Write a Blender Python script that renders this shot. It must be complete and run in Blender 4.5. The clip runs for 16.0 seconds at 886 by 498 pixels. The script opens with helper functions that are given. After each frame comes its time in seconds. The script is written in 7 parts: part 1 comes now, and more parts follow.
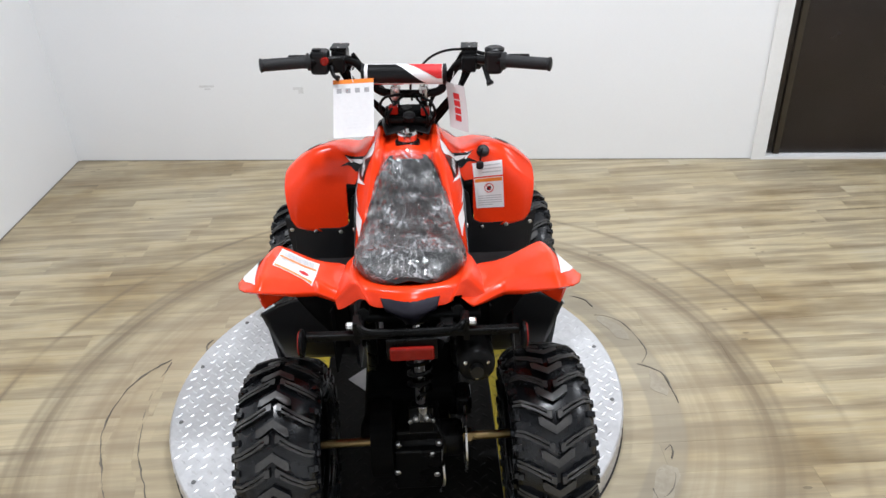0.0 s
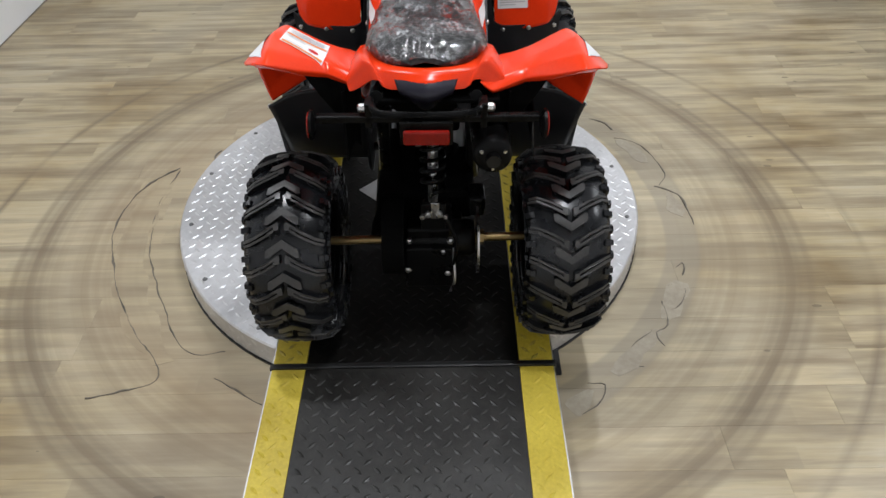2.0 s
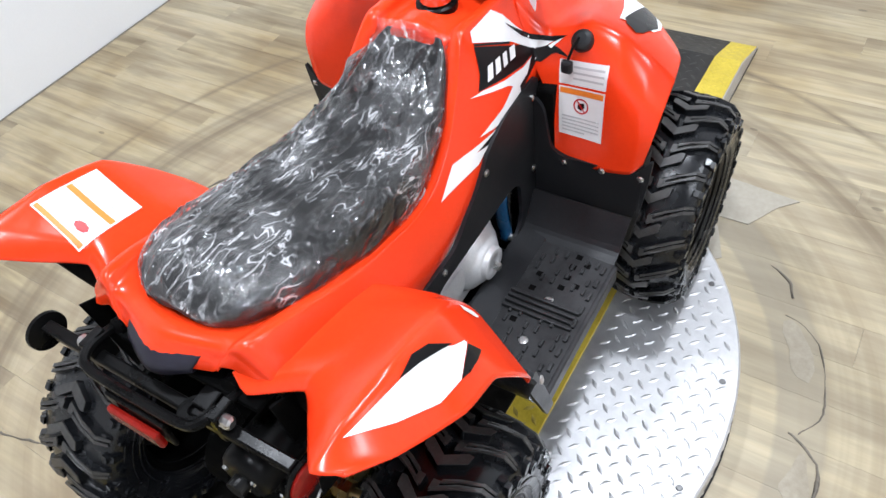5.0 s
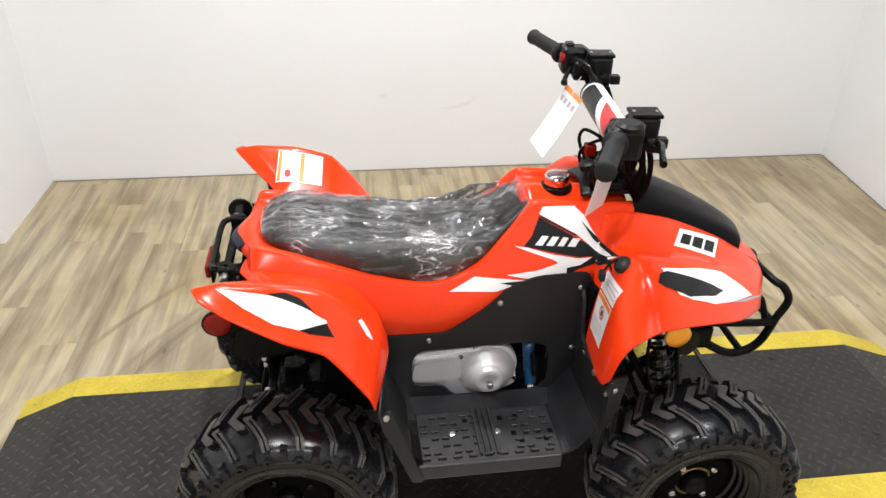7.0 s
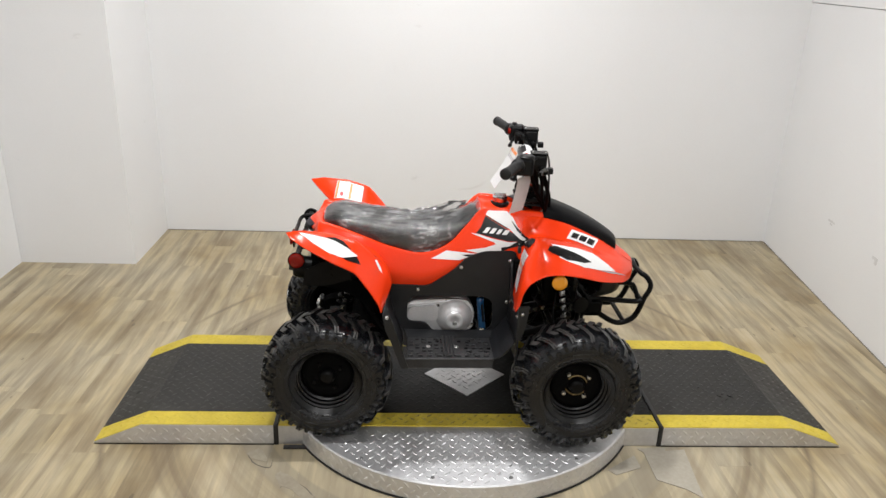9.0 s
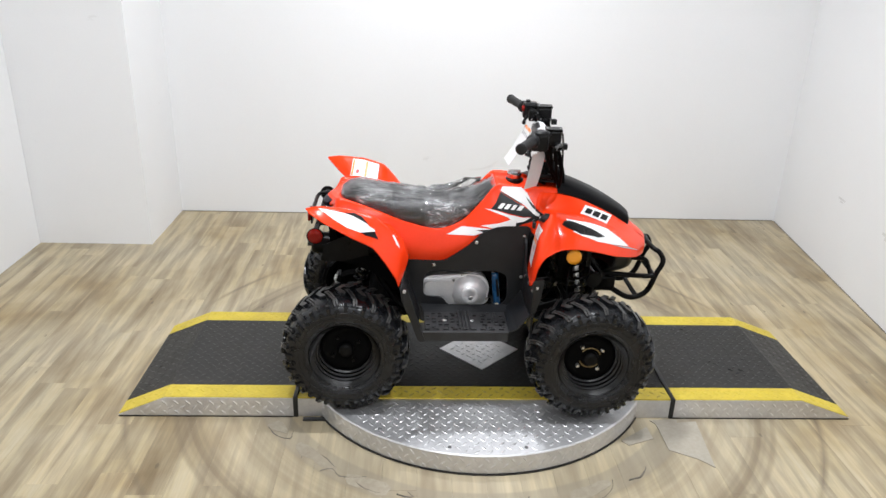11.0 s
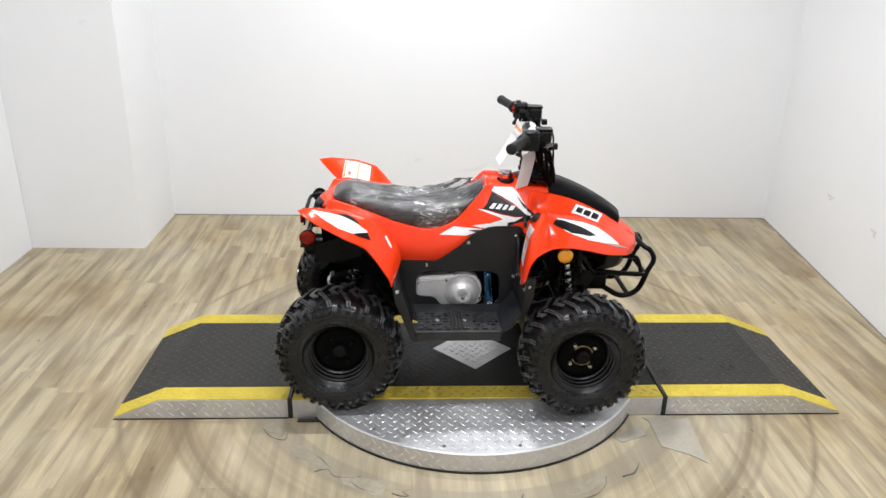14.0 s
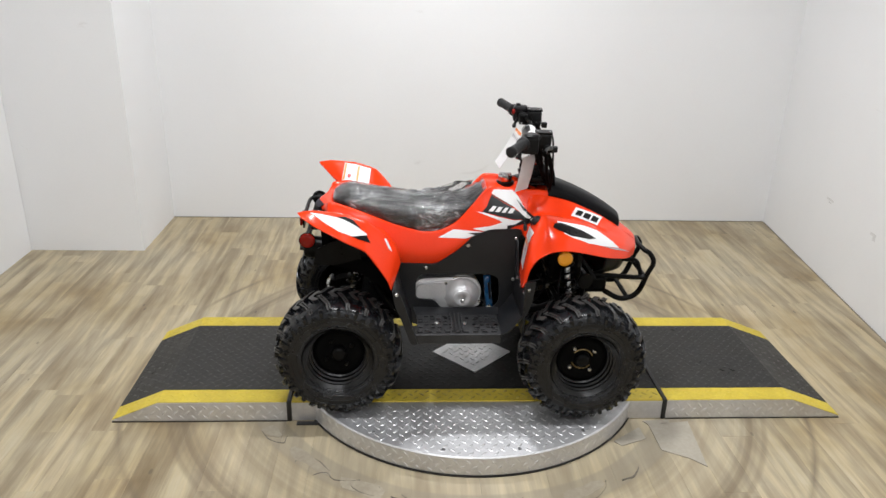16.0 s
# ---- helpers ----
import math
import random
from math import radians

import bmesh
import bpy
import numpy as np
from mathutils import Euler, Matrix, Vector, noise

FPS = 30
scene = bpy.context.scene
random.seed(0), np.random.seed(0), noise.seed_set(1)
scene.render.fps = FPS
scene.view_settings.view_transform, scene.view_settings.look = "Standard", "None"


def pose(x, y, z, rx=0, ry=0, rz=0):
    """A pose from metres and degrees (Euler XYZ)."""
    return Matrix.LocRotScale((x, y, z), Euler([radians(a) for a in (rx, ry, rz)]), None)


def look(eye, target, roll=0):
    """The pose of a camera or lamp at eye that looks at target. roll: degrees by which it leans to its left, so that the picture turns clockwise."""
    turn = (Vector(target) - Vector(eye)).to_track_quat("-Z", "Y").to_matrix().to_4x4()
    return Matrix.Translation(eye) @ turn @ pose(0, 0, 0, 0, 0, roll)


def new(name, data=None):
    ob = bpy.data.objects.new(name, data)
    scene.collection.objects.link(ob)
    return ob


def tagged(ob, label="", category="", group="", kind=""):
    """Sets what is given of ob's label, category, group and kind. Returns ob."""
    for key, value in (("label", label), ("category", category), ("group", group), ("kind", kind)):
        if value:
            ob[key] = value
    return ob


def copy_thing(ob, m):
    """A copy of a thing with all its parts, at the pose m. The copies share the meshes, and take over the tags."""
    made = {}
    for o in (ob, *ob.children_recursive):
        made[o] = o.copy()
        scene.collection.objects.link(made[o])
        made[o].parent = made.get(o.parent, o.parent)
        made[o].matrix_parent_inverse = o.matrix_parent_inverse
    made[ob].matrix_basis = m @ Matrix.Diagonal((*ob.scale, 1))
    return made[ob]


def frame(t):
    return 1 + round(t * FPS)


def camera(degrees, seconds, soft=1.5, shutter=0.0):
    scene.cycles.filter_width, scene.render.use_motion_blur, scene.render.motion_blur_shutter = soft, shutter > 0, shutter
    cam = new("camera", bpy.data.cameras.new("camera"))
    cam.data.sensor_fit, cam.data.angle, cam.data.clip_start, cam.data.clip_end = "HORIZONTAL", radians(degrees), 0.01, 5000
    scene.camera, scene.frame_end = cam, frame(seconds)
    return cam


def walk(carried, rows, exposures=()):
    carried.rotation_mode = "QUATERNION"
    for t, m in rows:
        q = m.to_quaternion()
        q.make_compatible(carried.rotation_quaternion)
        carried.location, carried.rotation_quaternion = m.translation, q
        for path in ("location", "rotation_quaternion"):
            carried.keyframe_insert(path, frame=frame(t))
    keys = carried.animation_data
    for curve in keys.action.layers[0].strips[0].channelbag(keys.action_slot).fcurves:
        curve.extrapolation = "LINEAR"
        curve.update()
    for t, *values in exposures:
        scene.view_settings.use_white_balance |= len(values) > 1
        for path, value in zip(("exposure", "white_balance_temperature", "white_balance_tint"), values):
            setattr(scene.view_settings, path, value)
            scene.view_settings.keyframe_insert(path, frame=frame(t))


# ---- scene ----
cam = camera(62.5, 16.0)
PATH = [
    (0, (-1.56, -0.074, 1.453), (0.167, -0.092, 0.444), -2.6),
    (0.5, (-1.534, -0.096, 1.397), (0.091, -0.09, 0.232), -3.5),
    (1, (-1.536, -0.093, 1.355), (0.011, -0.088, 0.087), -1.9),
    (1.5, (-1.553, -0.074, 1.325), (-0.06, -0.061, -0.006), -1.5),
    (2, (-1.584, -0.061, 1.319), (-0.087, -0.037, -0.007), -1.6),
    (2.5, (-1.617, -0.051, 1.32), (-0.135, -0.08, -0.023), -2.6),
    (3, (-1.609, -0.13, 1.303), (-0.102, -0.168, -0.011), -5.6),
    (3.5, (-1.484, -0.345, 1.327), (-0.02, 0.053, 0.024), -7.7),
    (4, (-1.302, -0.455, 1.311), (-0.086, 0.186, -0.142), -13.5),
    (4.5, (-0.944, -0.52, 1.308), (0.174, 0.184, -0.194), -18.4),
    (4.7, (-0.814, -0.517, 1.316), (0.289, 0.13, -0.222), -15.0),
    (5, (-0.633, -0.584, 1.322), (0.402, 0.256, -0.169), -10.5),
    (5.2, (-0.49, -0.602, 1.31), (0.468, 0.333, -0.178), -7.3),
    (7.3, (-0.234, -1.493, 1.402), (-0.04, 0.275, 0.487), 1.2),
    (7.5, (-0.249, -1.644, 1.409), (-0.041, 0.154, 0.558), 1.0),
    (8, (-0.19, -1.924, 1.443), (0.005, -0.139, 0.562), 2.7),
    (8.5, (-0.087, -2.127, 1.469), (-0.023, -0.303, 0.652), 2.1),
    (9, (-0.155, -2.307, 1.481), (-0.048, -0.444, 0.763), 2.3),
    (9.2, (-0.178, -2.366, 1.48), (-0.081, -0.517, 0.725), 1.8),
    (11.5, (-0.186, -2.352, 1.463), (-0.098, -0.502, 0.707), 1.9),
    (12, (-0.186, -2.356, 1.465), (-0.094, -0.505, 0.715), 1.4),
    (12.5, (-0.182, -2.365, 1.463), (-0.086, -0.518, 0.703), 1.2),
    (13, (-0.182, -2.368, 1.469), (-0.09, -0.512, 0.729), 0.9),
    (13.5, (-0.186, -2.365, 1.465), (-0.091, -0.516, 0.709), 1.3),
    (14, (-0.183, -2.368, 1.465), (-0.075, -0.517, 0.714), 1.5),
    (14.5, (-0.181, -2.369, 1.466), (-0.074, -0.517, 0.719), 1.7),
    (15, (-0.179, -2.369, 1.465), (-0.073, -0.517, 0.717), 1.6),
    (15.5, (-0.179, -2.369, 1.468), (-0.072, -0.516, 0.721), 1.6),
    (16, (-0.183, -2.366, 1.465), (-0.074, -0.513, 0.721), 1.6),
]
walk(cam, [(t, look(eye, target, roll)) for t, eye, target, roll in PATH], exposures=[(0, -0.26, 6100, 10), (0.5, -0.33, 6100, 10), (1.0, -0.46, 6200, 10), (1.5, -0.55, 6200, 10), (3, -0.63, 6200, 10), (3.5, -0.53, 6150, 10), (4.0, -0.40, 6050, 10), (4.5, -0.32, 6050, 10), (5.2, 0.04, 5880, 10), (7.3, -0.13, 6600, 10), (9, -0.39, 6600, 10), (11.5, -0.13, 6220, 10), (13.5, -0.11, 6220, 10), (14.5, -0.18, 6420, 10), (15, -0.21, 6420, 10), (16, -0.38, 6420, 10)])

# ---- light ----
world = bpy.data.worlds.new("world")
scene.world = world
world.use_nodes = True
world.node_tree.nodes["Background"].inputs[0].default_value = (0.9, 0.95, 1.0, 1)
world.node_tree.nodes["Background"].inputs[1].default_value = 0.05


# ---- materials ----
def node(nt, kind, **values):
    n = nt.nodes.new(kind)
    for key, value in values.items():
        n.inputs[int(key[1:]) if key[0] == "i" and key[1:].isdigit() else key.replace("_", " ")].default_value = value
    return n


def ramp(nt, stops):
    n = nt.nodes.new("ShaderNodeValToRGB")
    while len(n.color_ramp.elements) < len(stops):
        n.color_ramp.elements.new(0.5)
    for e, (p, c) in zip(n.color_ramp.elements, stops):
        e.position = p
        e.color = (*c, 1) if len(c) == 3 else c
    return n


def grey(v):
    return (v, v, v)


def surface(name, a, b, rough=0.5, metal=0.0, coarse=6.0, fine=80.0, bump=0.1, depth=0.002, wear=0.12, coat=0.0, stretch=(1, 1, 1), specular=0.5):
    """Two tones mixed by coarse patches and fine grain, uneven gloss and a fine relief."""
    m = bpy.data.materials.new(name)
    m.use_nodes = True
    nt = m.node_tree
    bsdf = nt.nodes["Principled BSDF"]
    tc = nt.nodes.new("ShaderNodeTexCoord")
    mp = nt.nodes.new("ShaderNodeMapping")
    mp.inputs["Scale"].default_value = stretch
    nt.links.new(tc.outputs["Object"], mp.inputs[0])
    n1 = node(nt, "ShaderNodeTexNoise", Scale=coarse, Detail=6.0, Roughness=0.6)
    n2 = node(nt, "ShaderNodeTexNoise", Scale=fine, Detail=4.0, Roughness=0.65)
    nt.links.new(mp.outputs[0], n1.inputs["Vector"])
    nt.links.new(mp.outputs[0], n2.inputs["Vector"])
    mix = nt.nodes.new("ShaderNodeMath")
    mix.operation = "MULTIPLY_ADD"
    mix.inputs[1].default_value = 0.6
    nt.links.new(n1.outputs[0], mix.inputs[0])
    half = nt.nodes.new("ShaderNodeMath")
    half.operation = "MULTIPLY"
    half.inputs[1].default_value = 0.4
    nt.links.new(n2.outputs[0], half.inputs[0])
    nt.links.new(half.outputs[0], mix.inputs[2])
    r = ramp(nt, [(0.35, a), (0.65, b)])
    nt.links.new(mix.outputs[0], r.inputs[0])
    nt.links.new(r.outputs[0], bsdf.inputs["Base Color"])
    rr = ramp(nt, [(0.3, grey(max(0.02, rough - wear))), (0.7, grey(min(1, rough + wear)))])
    nt.links.new(n1.outputs[0], rr.inputs[0])
    nt.links.new(rr.outputs[0], bsdf.inputs["Roughness"])
    bsdf.inputs["Metallic"].default_value = metal
    bsdf.inputs["Coat Weight"].default_value = coat
    bsdf.inputs["Coat Roughness"].default_value = 0.08
    bsdf.inputs["Specular IOR Level"].default_value = specular
    if bump:
        bp = node(nt, "ShaderNodeBump", Strength=bump, Distance=depth)
        nt.links.new(n2.outputs[0], bp.inputs["Height"])
        nt.links.new(bp.outputs[0], bsdf.inputs["Normal"])
    return m


M_WALL = surface("white_wall_paint", (0.825, 0.83, 0.838), (0.86, 0.865, 0.873), 0.75, coarse=1.2, fine=140, bump=0.15, depth=0.001, wear=0.08)
nt = M_WALL.node_tree
scuff_at = nt.nodes.new("ShaderNodeTexCoord")
scuff_map = nt.nodes.new("ShaderNodeMapping")
scuff_map.inputs["Scale"].default_value = (1.6, 1.6, 4.5)
nt.links.new(scuff_at.outputs["Object"], scuff_map.inputs[0])
scuff = node(nt, "ShaderNodeTexNoise", Scale=1.0, Detail=8.0, Roughness=0.72, Distortion=1.5)
nt.links.new(scuff_map.outputs[0], scuff.inputs["Vector"])
scuff_tone = ramp(nt, [(0.66, (1, 1, 1)), (0.74, (0.90, 0.895, 0.89))])
nt.links.new(scuff.outputs[0], scuff_tone.inputs[0])
scuff_mix = nt.nodes.new("ShaderNodeMix")
scuff_mix.data_type, scuff_mix.blend_type = "RGBA", "MULTIPLY"
scuff_mix.inputs[0].default_value = 1.0
wall_link = nt.nodes["Principled BSDF"].inputs["Base Color"].links[0]
nt.links.new(wall_link.from_socket, scuff_mix.inputs[6])
nt.links.new(scuff_tone.outputs[0], scuff_mix.inputs[7])
nt.links.new(scuff_mix.outputs[2], nt.nodes["Principled BSDF"].inputs["Base Color"])
M_CEIL = surface("ceiling_grey", (0.10, 0.10, 0.10), (0.14, 0.14, 0.14), 0.85, coarse=2, fine=90, bump=0.2)
M_DOOR = surface("dark_brown_gloss_door", (0.010, 0.007, 0.006), (0.018, 0.012, 0.010), 0.22, coarse=3, fine=60, bump=0.05, wear=0.08)
M_TRIM = surface("white_trim_paint", (0.76, 0.76, 0.75), (0.83, 0.83, 0.82), 0.45, coarse=3, fine=60, bump=0.05)
M_SUB = surface("floor_gap_dark", (0.09, 0.07, 0.05), (0.14, 0.11, 0.08), 0.8)
M_ALU = surface("tread_plate_aluminium", (0.56, 0.56, 0.57), (0.74, 0.74, 0.75), 0.46, metal=0.82, coarse=5, fine=60, bump=0.12, wear=0.14)
M_ALU_RELIEF = surface("polished_tread_relief", (0.60, 0.60, 0.61), (0.78, 0.78, 0.79), 0.44, metal=0.86, coarse=30, fine=120, bump=0.08, wear=0.1)
M_BLACK_PLATE = surface("dusty_black_tread_plate", (0.008, 0.0075, 0.007), (0.040, 0.038, 0.034), 0.5, coarse=4.5, fine=60, bump=0.25, wear=0.16, specular=0.34)
# black paint, darker than the ramps: part of the quad's shadow is in it
M_STRIP = surface("part_shaded_black_tread_plate", (0.0018, 0.0017, 0.0016), (0.012, 0.011, 0.0095), 0.40, coarse=5, fine=60, bump=0.25, wear=0.16, specular=0.2)
M_YELLOW_WORN = surface("scuffed_yellow_paint", (0.16, 0.12, 0.025), (0.62, 0.48, 0.05), 0.5, coarse=16, fine=90, bump=0.12, wear=0.1)
M_BLACK_RELIEF = surface("worn_black_relief", (0.008, 0.0078, 0.007), (0.050, 0.048, 0.044), 0.38, coarse=5, fine=70, bump=0.2, wear=0.15, specular=0.4)
M_YELLOW = surface("yellow_tread_paint", (0.46, 0.34, 0.022), (0.70, 0.55, 0.06), 0.5, coarse=7, fine=120, bump=0.12, wear=0.1)
M_SCREW = surface("dull_screw", (0.14, 0.14, 0.14), (0.26, 0.26, 0.26), 0.4, metal=0.6, coarse=40, fine=200)
M_SEAM = surface("black_rubber_seam", (0.006, 0.006, 0.006), (0.014, 0.014, 0.014), 0.45)
M_FOOT = surface("dusty_wall_foot", (0.16, 0.14, 0.115), (0.30, 0.27, 0.225), 0.8, coarse=6)
M_CRACK = surface("dark_floor_crack", (0.06, 0.052, 0.040), (0.22, 0.19, 0.15), 0.6, coarse=12)


def floor_material():
    m = bpy.data.materials.new("worn_wood_look_vinyl")
    m.use_nodes = True
    nt = m.node_tree
    L = nt.links.new
    bsdf = nt.nodes["Principled BSDF"]

    def math_(op, a, b=None, c=None):
        n = nt.nodes.new("ShaderNodeMath")
        n.operation = op
        for i, v in enumerate((a, b, c)):
            if v is None:
                continue
            if isinstance(v, (int, float)):
                n.inputs[i].default_value = v
            else:
                L(v, n.inputs[i])
        return n.outputs[0]

    def blend(fac, a, b, kind="MIX"):
        n = nt.nodes.new("ShaderNodeMix")
        n.data_type = "RGBA"
        n.blend_type = kind
        for i, v in ((0, fac), (6, a), (7, b)):
            if isinstance(v, (int, float)):
                n.inputs[i].default_value = v
            elif isinstance(v, tuple):
                n.inputs[i].default_value = (*v, 1)
            else:
                L(v, n.inputs[i])
        return n.outputs[2]

    geo = nt.nodes.new("ShaderNodeNewGeometry")
    info = nt.nodes.new("ShaderNodeObjectInfo")
    rnd = info.outputs["Random"]
    # board grain, long along y, shifted from board to board
    shift = nt.nodes.new("ShaderNodeCombineXYZ")
    L(math_("MULTIPLY", rnd, 37.0), shift.inputs[0])
    L(math_("MULTIPLY", rnd, 91.0), shift.inputs[1])
    add = nt.nodes.new("ShaderNodeVectorMath")
    L(geo.outputs["Position"], add.inputs[0])
    L(shift.outputs[0], add.inputs[1])
    mp = nt.nodes.new("ShaderNodeMapping")
    mp.inputs["Scale"].default_value = (19, 1.7, 19)
    L(add.outputs[0], mp.inputs[0])
    grain = node(nt, "ShaderNodeTexNoise", Scale=1.0, Detail=5.0, Roughness=0.55, Distortion=0.25)
    L(mp.outputs[0], grain.inputs["Vector"])
    mp2 = nt.nodes.new("ShaderNodeMapping")
    mp2.inputs["Scale"].default_value = (120, 6, 120)
    L(add.outputs[0], mp2.inputs[0])
    fine = node(nt, "ShaderNodeTexNoise", Scale=1.0, Detail=4.0, Roughness=0.6)
    L(mp2.outputs[0], fine.inputs["Vector"])
    # printed strips about 5 cm wide within each board
    sxyz = nt.nodes.new("ShaderNodeSeparateXYZ")
    L(geo.outputs["Position"], sxyz.inputs[0])
    column = math_("FLOOR", math_("DIVIDE", sxyz.outputs[0], 0.052))
    hash1 = nt.nodes.new("ShaderNodeTexWhiteNoise")
    hash1.noise_dimensions = "1D"
    L(column, hash1.inputs["W"])
    run = math_("FLOOR", math_("DIVIDE", math_("ADD", sxyz.outputs[1], math_("MULTIPLY", hash1.outputs[0], 3.0)), 0.62))
    cell = nt.nodes.new("ShaderNodeCombineXYZ")
    L(column, cell.inputs[0])
    L(run, cell.inputs[1])
    hash2 = nt.nodes.new("ShaderNodeTexWhiteNoise")
    hash2.noise_dimensions = "2D"
    L(cell.outputs[0], hash2.inputs["Vector"])
    level = math_("ADD", math_("MULTIPLY", grain.outputs[0], 0.93), math_("MULTIPLY", hash2.outputs[0], 0.07))
    tone = ramp(nt, [(0.31, (0.245, 0.193, 0.118)), (0.42, (0.335, 0.281, 0.187)), (0.50, (0.405, 0.347, 0.235)), (0.57, (0.50, 0.427, 0.275)), (0.66, (0.52, 0.458, 0.318))])
    L(level, tone.inputs[0])
    board = ramp(nt, [(0.0, (0.90, 0.89, 0.88)), (0.35, (0.97, 0.96, 0.94)), (0.75, (1.04, 1.02, 1.0)), (1.0, (0.94, 0.95, 0.97))])
    L(rnd, board.inputs[0])
    col = blend(1.0, tone.outputs[0], board.outputs[0], "MULTIPLY")
    fr = ramp(nt, [(0.3, grey(0.88)), (0.7, grey(1.06))])
    L(fine.outputs[0], fr.inputs[0])
    col = blend(1.0, col, fr.outputs[0], "MULTIPLY")
    stain = node(nt, "ShaderNodeTexNoise", Scale=1.5, Detail=4.0, Roughness=0.6)
    L(geo.outputs["Position"], stain.inputs["Vector"])
    st = ramp(nt, [(0.34, (0.74, 0.65, 0.51)), (0.45, (0.91, 0.87, 0.80)), (0.56, (1.03, 1.02, 1.01)), (0.66, (0.99, 1.00, 1.04))])
    L(stain.outputs[0], st.inputs[0])
    col = blend(1.0, col, st.outputs[0], "MULTIPLY")
    # wear rings round the turntable
    sep = nt.nodes.new("ShaderNodeSeparateXYZ")
    L(geo.outputs["Position"], sep.inputs[0])
    dx = math_("SUBTRACT", sep.outputs[0], 0.060)
    dy = math_("SUBTRACT", sep.outputs[1], 0.055)
    rad = math_("SQRT", math_("ADD", math_("MULTIPLY", dx, dx), math_("MULTIPLY", dy, dy)))
    wob = node(nt, "ShaderNodeTexNoise", Scale=1.1, Detail=2.0)
    L(geo.outputs["Position"], wob.inputs["Vector"])
    rad = math_("ADD", rad, math_("MULTIPLY", math_("SUBTRACT", wob.outputs[0], 0.5), 0.05))
    patch = node(nt, "ShaderNodeTexNoise", Scale=2.2, Detail=3.0)
    L(geo.outputs["Position"], patch.inputs["Vector"])
    pr = ramp(nt, [(0.38, grey(0.15)), (0.6, grey(1.0))])
    L(patch.outputs[0], pr.inputs[0])

    def ring(r0, width):
        d = math_("ABSOLUTE", math_("SUBTRACT", rad, r0))
        return math_("MAXIMUM", math_("SUBTRACT", 1.0, math_("DIVIDE", d, width)), 0.0)

    streak = nt.nodes.new("ShaderNodeTexNoise")
    streak.noise_dimensions = "1D"
    streak.inputs["Scale"].default_value = 24.0
    streak.inputs["Detail"].default_value = 3.0
    L(rad, streak.inputs["W"])
    sr = ramp(nt, [(0.42, grey(0.0)), (0.7, grey(1.0))])
    L(streak.outputs[0], sr.inputs[0])
    # floor rubbed pale inside the tyre track
    inside = ramp(nt, [(0.0, grey(0.30)), (0.66, grey(0.28)), (0.80, grey(0.0))])
    L(math_("DIVIDE", rad, 1.4), inside.inputs[0])
    col = blend(inside.outputs[0], col, (0.55, 0.49, 0.365))
    # brown glue film, on the side of the long cut
    angle = math_("ARCTAN2", dy, dx)
    side = ramp(nt, [(0.52, grey(0.0)), (0.62, grey(1.0)), (0.98, grey(1.0)), (1.0, grey(0.0))])
    L(math_("ADD", math_("DIVIDE", angle, 2 * math.pi), 0.5), side.inputs[0])
    gn = ramp(nt, [(0.40, grey(0.0)), (0.62, grey(1.0))])
    L(stain.outputs[0], gn.inputs[0])
    brown = math_("MULTIPLY", math_("MULTIPLY", ring(0.80, 0.24), side.outputs[0]), gn.outputs[0])
    col = blend(math_("MULTIPLY", brown, 0.6), col, (0.30, 0.20, 0.10))
    # greyer skin in the groove where the vinyl was cut
    near = math_("SUBTRACT", 1.0, side.outputs[0])
    groove = math_("MULTIPLY", math_("MINIMUM", math_("MULTIPLY", ring(0.758, 0.048), 6.0), 1.0), near)
    col = blend(math_("MULTIPLY", groove, 0.5), col, (0.27, 0.24, 0.185))
    tyre = math_("MULTIPLY", math_("MINIMUM", math_("MULTIPLY", ring(1.03, 0.055), 2.6), 1.0), math_("ADD", math_("MULTIPLY", sr.outputs[0], 0.5), 0.34))
    tyre = math_("MULTIPLY", tyre, math_("ADD", math_("MULTIPLY", pr.outputs[0], 0.5), 0.5))
    thin = math_("MULTIPLY", ring(1.225, 0.016), math_("MULTIPLY", pr.outputs[0], 0.7))
    lines = math_("MULTIPLY", math_("MULTIPLY", ring(0.92, 0.20), sr.outputs[0]), 0.55)
    col = blend(math_("MINIMUM", math_("ADD", tyre, thin), 0.8), col, (0.145, 0.110, 0.070))
    col = blend(lines, col, (0.24, 0.180, 0.105))
    # dark specks
    spm = nt.nodes.new("ShaderNodeMapping")
    spm.inputs["Scale"].default_value = (11, 4.5, 11)
    L(geo.outputs["Position"], spm.inputs[0])
    sp = node(nt, "ShaderNodeTexVoronoi", Scale=1.0)
    L(spm.outputs[0], sp.inputs["Vector"])
    spot = math_("MULTIPLY", math_("LESS_THAN", sp.outputs["Distance"], 0.06), 0.45)
    col = blend(spot, col, (0.06, 0.05, 0.035))
    L(col, bsdf.inputs["Base Color"])
    rg = ramp(nt, [(0.3, grey(0.3)), (0.7, grey(0.5))])
    L(patch.outputs[0], rg.inputs[0])
    L(rg.outputs[0], bsdf.inputs["Roughness"])
    bp = node(nt, "ShaderNodeBump", Strength=0.18, Distance=0.001)
    L(fine.outputs[0], bp.inputs["Height"])
    L(bp.outputs[0], bsdf.inputs["Normal"])
    return m


M_FLOOR = floor_material()


